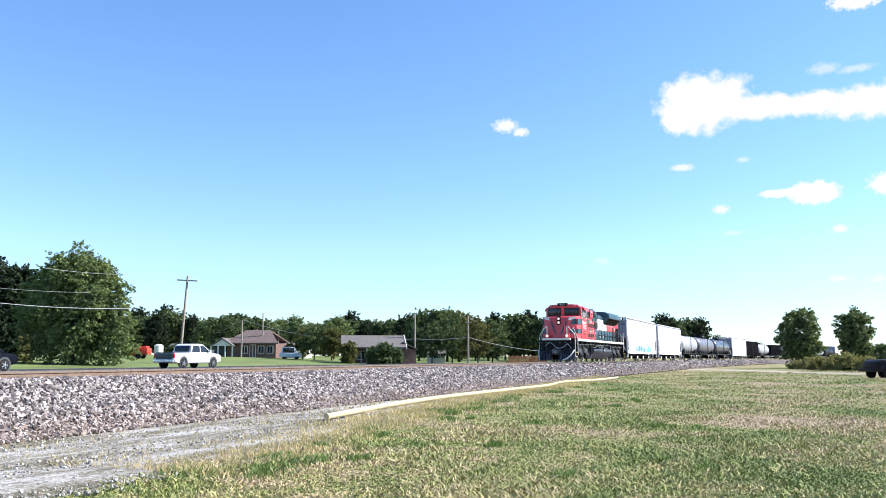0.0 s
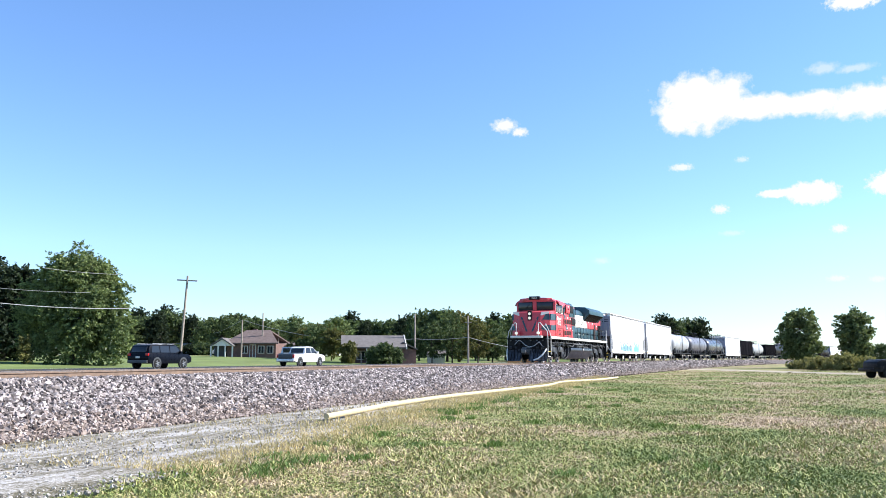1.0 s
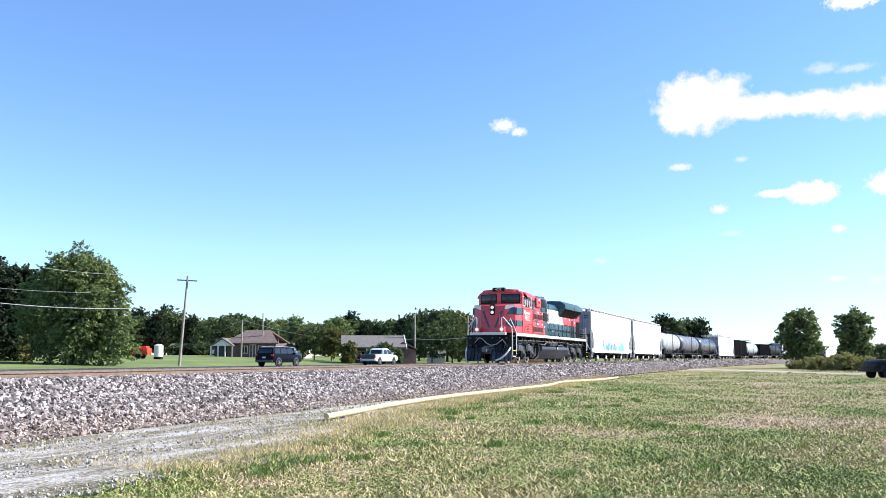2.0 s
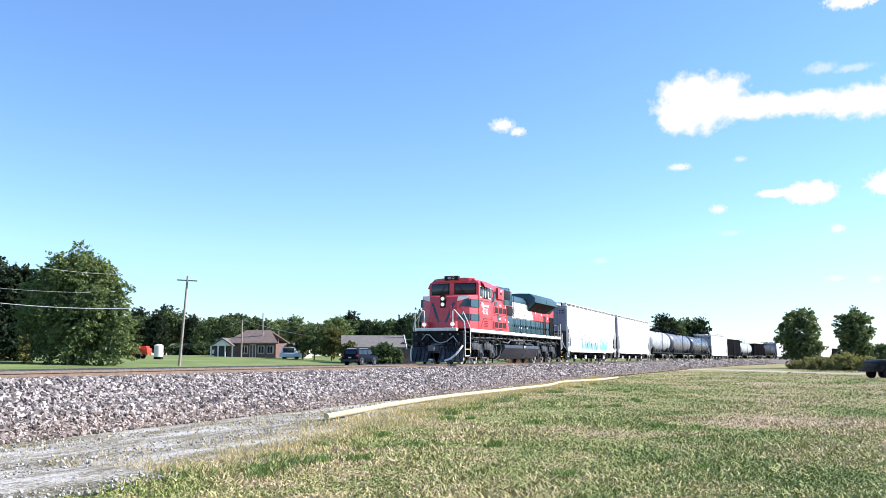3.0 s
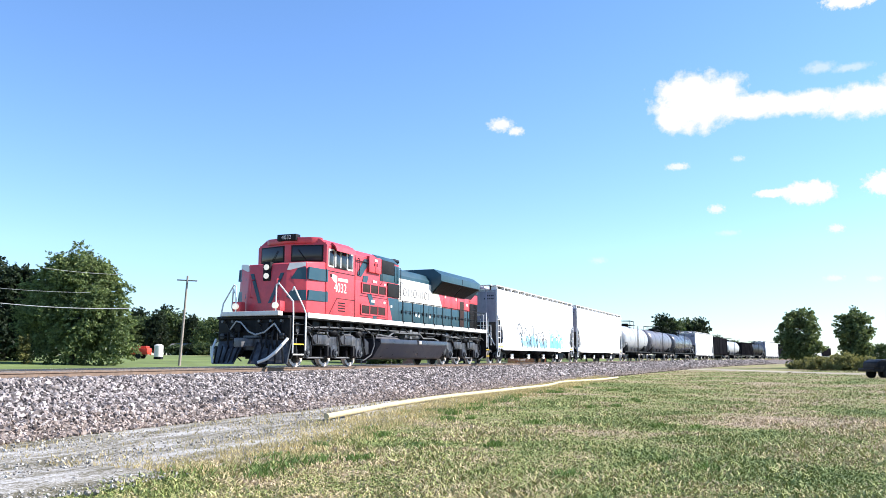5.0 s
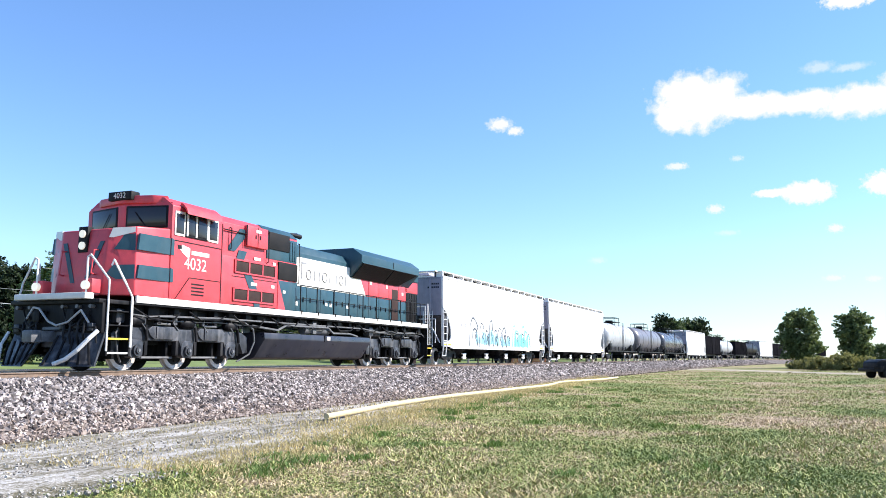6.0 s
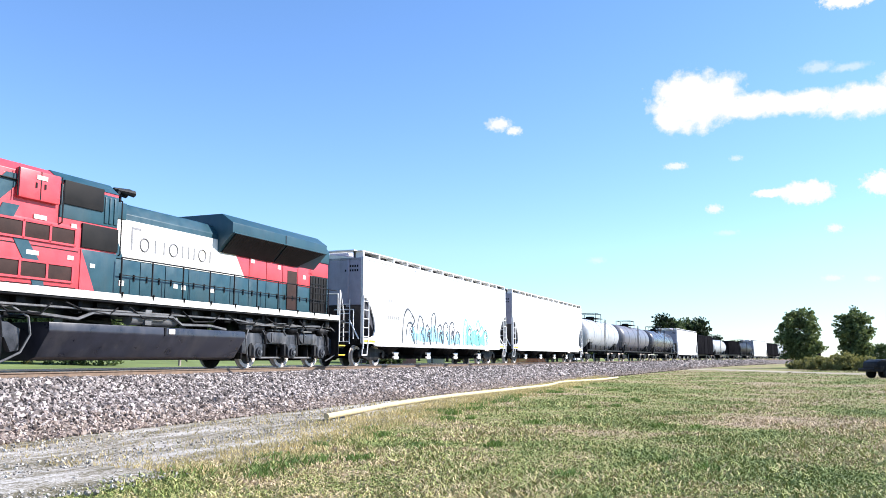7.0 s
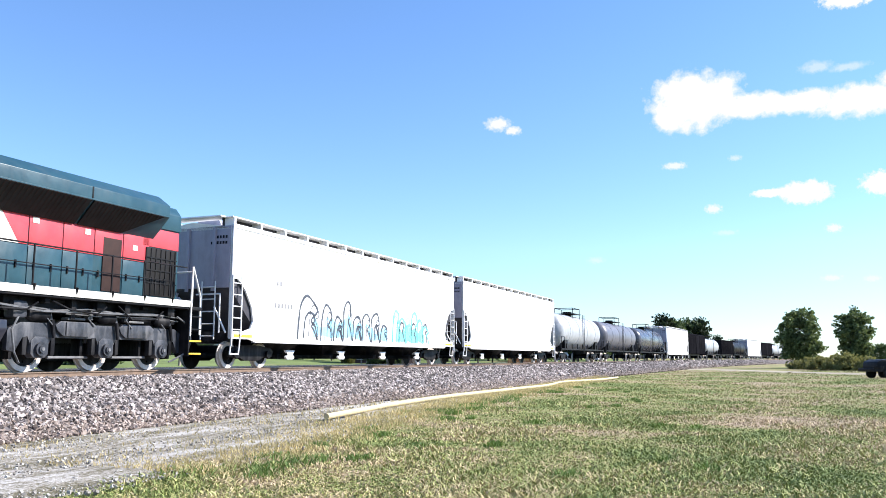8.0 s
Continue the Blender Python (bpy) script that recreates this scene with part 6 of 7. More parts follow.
def build_pickup():
    C = thing("pickup_truck", "white crew-cab pickup truck with grey tailgate on the road", "pickup truck")
    low = [(-2.9, 0.52), (-2.95, 0.75), (-2.9, 1.18), (-1.0, 1.22), (1.0, 1.22), (2.4, 1.15), (2.85, 1.0), (2.9, 0.55), (2.3, 0.42), (-2.5, 0.42)]
    part("body", car_body(low, 2.0, 0.05, 1.0), "carwhite", C)
    cabin = [(-0.95, 1.18), (-0.72, 1.82), (-0.45, 1.93), (0.45, 1.93), (0.75, 1.86), (1.75, 1.20)]
    part("cabin", car_body(cabin, 1.9, 0.22, 1.2), "carwhite", C)
    for s in (1, -1):
        for x0, x1, xt0, xt1 in ((-0.82, 0.2, -0.6, 0.2), (0.3, 1.5, 0.3, 0.72)):
            bm = B()
            lo, hi = 1.26, 1.80
            pts = [(x0, s * 0.952, lo), (x1, s * 0.952, lo), (xt1, s * 0.85, hi), (xt0, s * 0.85, hi)]
            v = [bm.verts.new(p) for p in pts]
            w = [bm.verts.new((x, y - s * 0.05, z)) for x, y, z in pts]
            bm.faces.new(v)
            bm.faces.new(list(reversed(w)))
            for i in range(4):
                bm.faces.new((v[i], v[(i + 1) % 4], w[(i + 1) % 4], w[i]))
            part("side_window", bm, "glass", C, "dark side window")
        part("mirror", box(B(), 1.15, 1.3, *sorted((s * 0.98, s * 1.2)), 1.25, 1.45, 0.03), "carwhite", C)
        part("tail_lamp", box(B(), -2.97, -2.86, *sorted((s * 0.80, s * 1.0)), 0.82, 1.16, 0.02), "redlamp", C, "red tail lamp")
        for x in (-1.85, 1.85):
            part("wheel_arch", lathe(B(), [(0.96 * s, 0.50), (1.015 * s, 0.50)], 24, 'y', x, 0, 0.45), "cargrey", C)
            road_wheel(C, x, s * 0.92)
    part("rear_window", box(B(), -0.92, -0.80, -0.7, 0.7, 1.30, 1.76, 0.02, Matrix.Rotation(radians(19), 3, 'Y')), "glass", C, "dark rear window")
    part("cargo_bed", box(B(), -2.86, -1.02, -0.86, 0.86, 1.10, 1.245, 0.01), "cargrey", C, "dark open cargo bed")
    part("tailgate", box(B(), -2.99, -2.88, -0.80, 0.80, 0.72, 1.17, 0.02), "cargrey", C, "dark grey tailgate")
    part("bumper", box(B(), -3.08, -2.88, -0.95, 0.95, 0.45, 0.68, 0.04), "rim", C, "chrome rear bumper")
    part("plate", box(B(), -3.1, -3.07, -0.16, 0.16, 0.5, 0.62), "cream", C)
    part("side_step", box(B(), -1.2, 1.2, -1.03, 1.03, 0.38, 0.46, 0.02), "cargrey", C)
    return C


def build_suv():
    C = thing("suv", "black sport utility vehicle on the road", "car")
    low = [(-2.45, 0.50), (-2.48, 0.85), (-2.38, 1.15), (1.0, 1.15), (2.2, 1.05), (2.48, 0.85), (2.48, 0.5), (2.1, 0.38), (-2.2, 0.38)]
    part("body", car_body(low, 1.96, 0.05, 1.0), "carblack", C)
    cabin = [(-2.40, 1.10), (-2.2, 1.70), (-1.9, 1.80), (0.5, 1.80), (0.85, 1.72), (1.55, 1.12)]
    part("cabin", car_body(cabin, 1.86, 0.22, 1.15), "carblack", C)
    for s in (1, -1):
        for x0, x1, xt0, xt1 in ((-2.1, -1.2, -1.95, -1.2), (-1.1, -0.1, -1.1, -0.1), (0.0, 1.2, 0.0, 0.75)):
            bm = B()
            pts = [(x0, s * 0.936, 1.2), (x1, s * 0.936, 1.2), (xt1, s * 0.84, 1.68), (xt0, s * 0.84, 1.68)]
            v = [bm.verts.new(p) for p in pts]
            w = [bm.verts.new((x, y - s * 0.05, z)) for x, y, z in pts]
            bm.faces.new(v)
            bm.faces.new(list(reversed(w)))
            for i in range(4):
                bm.faces.new((v[i], v[(i + 1) % 4], w[(i + 1) % 4], w[i]))
            part("side_window", bm, "glass", C, "dark side window")
        part("mirror", box(B(), 0.95, 1.1, *sorted((s * 0.95, s * 1.15)), 1.15, 1.32, 0.03), "carblack", C)
        part("tail_lamp", box(B(), -2.50, -2.36, *sorted((s * 0.72, s * 0.97)), 0.95, 1.14, 0.02), "redlamp", C, "red tail lamp")
        part("roof_rail", rod(B(), (-1.8, s * 0.72, 1.84), (0.4, s * 0.72, 1.84), 0.025), "rim", C, "silver roof rail")
        for x in (-1.5, 1.5):
            part("wheel_arch", lathe(B(), [(0.94 * s, 0.46), (0.995 * s, 0.46)], 24, 'y', x, 0, 0.4), "cargrey", C)
            road_wheel(C, x, s * 0.90, 0.37)
    part("rear_window", box(B(), -2.36, -2.26, -0.68, 0.68, 1.22, 1.64, 0.02, Matrix.Rotation(radians(18), 3, 'Y')), "glass", C, "dark rear window")
    part("plate", box(B(), -2.52, -2.47, -0.18, 0.18, 0.78, 0.92), "cream", C)
    part("bumper", box(B(), -2.56, -2.40, -0.92, 0.92, 0.42, 0.64, 0.04), "cargrey", C)
    return C


PICKUP = build_pickup()
PICKUP.scale = (0.90, 0.92, 0.92)
SUV = build_suv()
SUV.scale = (0.90, 0.93, 0.93)


# ---- trees ----
def leaf_crown(blobs, count, size, seed, shell=0.5, tufts=7, reach=5.0, lift=0.1):
    """Leafy sprays on the shells of several lobes and of the tufts that stand out of them: each lobe is (x, y, z, rx, ry, rz)."""
    rng = np.random.default_rng(seed)
    more = []
    for b in blobs:
        for _ in range(tufts):
            d = rng.normal(size=3)
            d[2] = abs(d[2]) * 1.1 - 0.3
            d /= np.linalg.norm(d)
            k = rng.uniform(0.22, 0.42)
            q = rng.uniform(0.8, 1.15)
            more.append((b[0] + d[0] * b[3] * q, b[1] + d[1] * b[4] * q, b[2] + d[2] * b[5] * q, b[3] * k, b[4] * k, b[5] * k * 1.15))
    blobs = [(*b[:3], b[3] * 0.9, b[4] * 0.9, b[5] * 0.9) for b in blobs] + more
    vol = np.array([b[3] * b[4] + b[4] * b[5] + b[3] * b[5] for b in blobs])
    per = 16
    m = count // per
    count = m * per
    pick = rng.choice(len(blobs), m, p=vol / vol.sum())
    bl = np.array(blobs)[pick]
    d = rng.normal(size=(m, 3))
    d /= np.linalg.norm(d, axis=1, keepdims=True)
    rad = 1 - shell * rng.random(m) ** 1.6 + 0.10 * rng.normal(size=m)
    c = bl[:, :3] + d * bl[:, 3:] * rad[:, None]
    out = d * np.array((1.0, 1.0, 0.45)) + rng.normal(size=(m, 3)) * 0.35
    out[:, 2] += lift
    out /= np.linalg.norm(out, axis=1, keepdims=True)
    k = rng.random((m, per, 1))
    c = c[:, None] + out[:, None] * (k - 0.35) * size * reach + rng.normal(size=(m, per, 3)) * size * 0.75 * (1.15 - k)
    c = c.reshape(-1, 3)
    d = np.repeat(d, per, 0) * 0.5 + np.repeat(out, per, 0) * 0.3 + np.array((0, 0, 0.5))
    c[:, 2] = np.maximum(c[:, 2], 0.15)
    n = d + rng.normal(size=(count, 3)) * 0.7
    n /= np.linalg.norm(n, axis=1, keepdims=True)
    t = np.cross(n, rng.normal(size=(count, 3)))
    t /= np.linalg.norm(t, axis=1, keepdims=True)
    b = np.cross(n, t)
    s = size * (0.5 + rng.random(count))[:, None]
    v = np.empty((count, 6, 3))
    v[:, 0] = c - t * s
    v[:, 1] = c - t * s * 0.3 + b * s * 0.5
    v[:, 2] = c + t * s * 0.4 + b * s * 0.42 + n * s * 0.15
    v[:, 3] = c + t * s * 1.05 - n * s * 0.2
    v[:, 4] = c + t * s * 0.35 - b * s * 0.45 + n * s * 0.15
    v[:, 5] = c - t * s * 0.35 - b * s * 0.45
    f = (np.arange(count) * 6)[:, None] + np.arange(6)[None]
    return v.reshape(-1, 3).tolist(), f.tolist()


def make_tree(name, label, blobs, count, size, leaf, trunk_r, trunk_h, seed, category="tree", group="", **spray):
    T = thing(name, label, category, group)
    rng = random.Random(seed)
    bm = B()
    pts = [(0, 0, -0.2)]
    for k in range(1, 6):
        pts.append((0.12 * rng.uniform(-1, 1) * k * trunk_r * 2, 0.12 * rng.uniform(-1, 1) * k * trunk_r * 2, trunk_h * k / 5))
    for k in range(5):
        rod(bm, pts[k], pts[k + 1], trunk_r * (1 - 0.15 * k), 10, trunk_r * (1 - 0.15 * (k + 1)))
    for b in blobs[:14]:
        base = Vector(pts[rng.randint(2, 5)])
        tip = Vector(b[:3])
        midp = (base + tip) / 2 + Vector((rng.uniform(-.2, .2), rng.uniform(-.2, .2), rng.uniform(0, .3)))
        rod(bm, base, midp, trunk_r * 0.35, 6, trunk_r * 0.25)
        rod(bm, midp, tip, trunk_r * 0.25, 6, trunk_r * 0.08)
    part("trunk", bm, "bark", T, "brown bark")
    v, f = leaf_crown(blobs, count, size, seed, **spray)
    quick_mesh("crown", v, f, leaf, T)
    return T


def lobes(n, seed, rx, ry, z0, z1, taper=0.0, size=0.42):
    """Lobes spread over an ellipsoid crown between z0 and z1; taper narrows the top."""
    rng = random.Random(seed)
    out = []
    zc, rz = (z0 + z1) / 2, (z1 - z0) / 2
    for k in range(n):
        h = -1 + 2 * (k + 0.5) / n
        w = math.sqrt(max(0.05, 1 - h * h)) * 0.62
        w = w * (1 - taper) + taper * 0.62 * (1 - (h + 1) / 2)
        a = k * 2.4 + rng.uniform(-.5, .5)
        r = size * rng.uniform(0.7, 1.2)
        out.append((rx * w * math.cos(a) * rng.uniform(.6, 1.1), ry * w * math.sin(a) * rng.uniform(.6, 1.1), zc + rz * h * 0.85, rx * r, ry * r, rz * r * 0.75))
    return out


def place(T, x, y, z, rz=0, s=1.0):
    T.matrix_basis = Matrix.Translation((x, y, z)) @ Matrix.Rotation(radians(rz), 4, 'Z') @ Matrix.Scale(s, 4)


def spot(px, depth):
    """The x of a place on the bearing px, depth metres ahead of the tripod."""
    return (px - 784) / 1444.7 * depth * 1.0088


def gz(x, y):
    return ground_z(lat_of(x, y))


def build_trees():
    # the big cedar clump by the road
    big = lobes(28, 2, 4.6, 3.8, 0.2, 11.0, 0.20, 0.42)
    big += [(-1.2, 0, 9.6, 1.7, 1.6, 1.9), (0.9, 0.3, 9.3, 1.6, 1.5, 1.8), (2.6, 0, 8.2, 1.3, 1.3, 1.4), (-3.1, 0, 7.6, 1.4, 1.3, 1.5), (3.4, -0.2, 4.5, 1.3, 1.3, 1.6), (3.6, -0.3, 2.4, 1.3, 1.3, 1.6), (3.2, -0.5, 1.0, 1.4, 1.3, 1.0), (4.7, -0.3, 3.6, 1.1, 1.2, 1.6), (4.8, -0.4, 1.5, 1.2, 1.2, 1.4), (3.9, 0, 6.4, 1.1, 1.1, 1.3), (-3.9, -0.3, 2.4, 1.6, 1.3, 1.9), (-4.1, -0.4, 4.8, 1.4, 1.3, 1.7), (-1.0, 0, 9.9, 1.5, 1.3, 1.1), (1.7, 0, 9.3, 1.4, 1.3, 1.2), (3.0, 0, 7.4, 1.5, 1.3, 1.4), (-2.6, 0, 8.9, 1.2, 1.1, 1.2), (2.0, -1.6, 6.3, 1.5, 1.3, 1.5), (-1.6, -1.8, 5.0, 1.6, 1.3, 1.6), (0.6, -2.2, 3.2, 1.6, 1.3, 1.5)]
    T = make_tree("cedar_tree", "broad dark green cedar tree with foliage to the ground", big, 90000, 0.115, "leaf_cedar", 0.35, 9.0, 21, reach=7.5, lift=-0.15)
    x = spot(140, 75)
    place(T, x, 75, gz(x, 75) - 0.1, 0, 0.90)
    T.scale.x = 1.0
    # trees left of the cedar: near-black leaf colour supplies their deep shade
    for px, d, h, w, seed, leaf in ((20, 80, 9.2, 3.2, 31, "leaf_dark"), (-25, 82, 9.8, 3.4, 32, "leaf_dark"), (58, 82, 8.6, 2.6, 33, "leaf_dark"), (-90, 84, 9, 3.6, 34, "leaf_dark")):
        T = make_tree("shade_tree", "dark green tree with deep shade put into its leaf colour", lobes(18, seed, w, w, 0.2, h, 0.1, 0.45), 9000, 0.20, leaf, 0.25, h * 0.7, seed)
        x = spot(px, d)
        place(T, x, d, gz(x, d) - 0.1)
    # small yellowish bush before the clump
    T = make_tree("bush", "small yellow green bush beside the cedar", lobes(8, 41, 0.8, 0.8, 0.0, 2.3, 0.2), 1800, 0.10, "leaf_gold", 0.06, 1.2, 41, "bush")
    x = spot(57, 72)
    place(T, x, 72, gz(x, 72))
    # tree line behind the houses, from a few kinds
    kinds = []
    for seed, leaf, w, h in ((51, "leaf_oak", 4.6, 11), (52, "leaf_oak", 5.2, 10), (53, "leaf_dark", 4.2, 12), (54, "leaf_cedar", 4.8, 10.5), (55, "leaf_gold", 4.4, 9)):
        kinds.append(make_tree("woodland_tree", {"leaf_gold": "rounded woodland tree with leaves turning yellow", "leaf_dark": "tall dark green woodland tree", "leaf_cedar": "olive green woodland tree with full crown"}.get(leaf, "full green broadleaf tree"),
                               lobes(20, seed, w, w, 1.2, h, 0.0, 0.40), 7000, 0.26, leaf, 0.3, h * 0.6, seed, group="trees behind the houses"))
    rng = random.Random(77)
    # bearing and height angle of each top
    tops = ((238, 565), (262, 560), (285, 556), (308, 550), (345, 562), (372, 568), (400, 560), (428, 566), (452, 562), (478, 568), (505, 578), (530, 576), (552, 578), (578, 572), (600, 562), (622, 566), (648, 572), (672, 568),
            (695, 566), (715, 562), (742, 556), (762, 548), (790, 550), (812, 552), (842, 570), (866, 566), (890, 566), (912, 556), (938, 556), (962, 562), (985, 566), (1010, 570), (1035, 574))
    used = set()
    for i, (px, top) in enumerate(tops):
        d = 175 + rng.uniform(-12, 20)
        if 735 < px < 830:
            d = 150
        x = spot(px + rng.uniform(-3, 3), d)
        g = gz(x, d)
        h = (634.4 - top) / 1444.7 * d + 1.524 - g
        k = 4 if px in (578, 812) else rng.randrange(4)
        base_h = (11, 10, 12, 10.5, 9)[k]
        s = h / base_h
        if k not in used:
            used.add(k)
            T = kinds[k]
        else:
            T = copy_thing(kinds[k], Matrix.Identity(4))
        place(T, x, d, g - 0.3, rng.uniform(0, 360), s)
    # a second, further row closes the gaps
    for i in range(34):
        d = 215 + rng.uniform(0, 25)
        x = spot(225 + 25 * i, d)
        g = gz(x, d)
        k = rng.randrange(4)
        T = copy_thing(kinds[k], Matrix.Identity(4))
        place(T, x, d, g - 0.3, rng.uniform(0, 360), (9.5 + rng.uniform(-1.5, 1.5)) / 10.5)
    # far trees over the train
    for px, top, d, k in ((1168, 566, 260, 2), (1184, 570, 262, 0), (1212, 570, 268, 1), (1232, 572, 265, 2), (1130, 600, 300, 0), (1100, 600, 300, 1), (1262, 600, 300, 2), (1290, 606, 320, 0), (1070, 592, 300, 3)):
        x = spot(px, d)
        h = (634.4 - top) / 1444.7 * d + 1.524
        T = copy_thing(kinds[k], Matrix.Identity(4))
        place(T, x, d, 0.5, 40 * k, h / (11, 10, 12, 10.5, 9)[k])
    # two trees standing in the field, with scrub
    for px, d, w, h, seed in ((1406, 118, 3.7, 8.25, 61), (1502, 112, 2.7, 7.75, 62)):
        T = make_tree("field_tree", "tall green field tree with a ragged outline", lobes(22, seed, w, w, 0.8, h, 0.05, 0.33), 15000, 0.17, "leaf_field", 0.28, h * 0.7, seed, group="field trees")
        x = spot(px, d)
        place(T, x, d, rise(x * math.sin(TH0) + d * math.cos(TH0), lat_of(x, d)) - 0.1)
    for i, (px, d, w, h) in enumerate(((1440, 100, 2.4, 1.5), (1470, 98, 2.2, 1.9), (1500, 96, 2.6, 1.4), (1425, 103, 1.6, 1.4), (1520, 94, 1.4, 1.5), (1402, 108, 1.6, 1.0), (1482, 97, 1.8, 1.8))):
        T = make_tree("scrub_bush", "yellowish ragged scrub bush growing in the field", lobes(9, 90 + i, w, w * 0.7, -0.2, h, 0.0), 2600, 0.12, "leaf_bush", 0.05, h * 0.5, 90 + i, "bush", "scrub in the field")
        x = spot(px, d)
        place(T, x, d, rise(x * math.sin(TH0) + d * math.cos(TH0), lat_of(x, d)))
    for px, d, h in ((1548, 190, 5.0), (1575, 185, 5.5), (1530, 210, 4.2)):
        x = spot(px, d)
        T = copy_thing(kinds[1], Matrix.Identity(4))
        place(T, x, d, -0.2, 0, h / 10)
    # garden trees and shrubs round the houses
    for i, (px, d, w, h, leaf) in enumerate(((560, 128, 3.4, 5.6, "leaf_oak"), (540, 132, 2.2, 5.0, "leaf_gold"), (590, 126, 2.0, 4.8, "leaf_gold"), (680, 108, 2.0, 2.5, "leaf_oak"), (665, 108, 1.3, 2.0, "leaf_oak"),
                                            (620, 112, 1.2, 2.7, "leaf_gold"), (345, 152, 2.4, 2.0, "leaf_dark"), (368, 150, 2.6, 2.2, "leaf_oak"), (318, 154, 2.0, 1.8, "leaf_oak"), (392, 150, 1.6, 1.6, "leaf_dark"), (250, 118, 1.6, 1.2, "leaf_gold"), (700, 109, 1.0, 1.8, "leaf_oak"), (845, 124, 2.8, 6.5, "leaf_gold"), (870, 128, 3.0, 5.5, "leaf_oak"), (765, 125, 2.6, 6.2, "leaf_oak"), (800, 128, 3.4, 7.4, "leaf_oak"))):
        T = make_tree("garden_tree" if h > 3 else "garden_shrub", "rounded green garden tree near the house" if h > 3 else "low clipped green shrub by the house", lobes(12, 120 + i, w, w, 0.0 if h < 3 else 0.8, h, 0.0), 4200, 0.15, leaf, 0.12, h * 0.6, 120 + i, "tree" if h > 3 else "bush", "garden planting")
        x = spot(px, d)
        place(T, x, d, gz(x, d) - 0.05)


build_trees()


# ---- houses and yards ----
def gable_house(name, label, x, y, rz, w, d, wall_h, roof_h, wall, roof, over=0.5, hip=0.0, up=0.0, recess=0.0):
    z = gz(x, y) + up
    H = thing(name, label, "house", m=Matrix.Translation((x, y, z - 0.1)) @ Matrix.Rotation(radians(rz), 4, 'Z'))
    part("wall", box(B(), -w / 2, w / 2, -d / 2 + recess, d / 2, 0, wall_h + 0.1), wall, H)
    bm = B()
    o = over
    poly(bm, [(-d / 2 - o, wall_h), (0, wall_h + roof_h), (d / 2 + o, wall_h), (d / 2 + o, wall_h + 0.18), (0, wall_h + roof_h + 0.2), (-d / 2 - o, wall_h + 0.18)], 'x', -w / 2 - o, w / 2 + o)
    if hip:
        for v in bm.verts:
            if abs(v.co.y) < 0.01:
                v.co.x *= 1 - hip
    part("roof", bm, roof, H, "shingled pitched roof")
    if hip:
        return H
    for s in (1, -1):
        bm = B()
        poly(bm, [(-d / 2, wall_h), (0, wall_h + roof_h), (d / 2, wall_h)], 'x', *sorted((s * (w / 2 - 0.12), s * (w / 2))))
        part("gable", bm, "siding", H, "pale gable end")
    return H


def wall_opening(H, x0, x1, z0, z1, y, mat="glass", name="window"):
    part(name, box(B(), x0, x1, y - 0.06, y + 0.1, z0, z1), mat, H)
    bm = B()
    for a, b, c, d in ((x0 - 0.08, x0, z0 - 0.08, z1 + 0.08), (x1, x1 + 0.08, z0 - 0.08, z1 + 0.08), (x0, x1, z1, z1 + 0.08), (x0, x1, z0 - 0.08, z0), ((x0 + x1) / 2 - 0.03, (x0 + x1) / 2 + 0.03, z0, z1)):
        box(bm, a, b, y - 0.1, y + 0.02, c, d)
    part("window_frame" if name == "window" else "door_frame", bm, "siding", H)


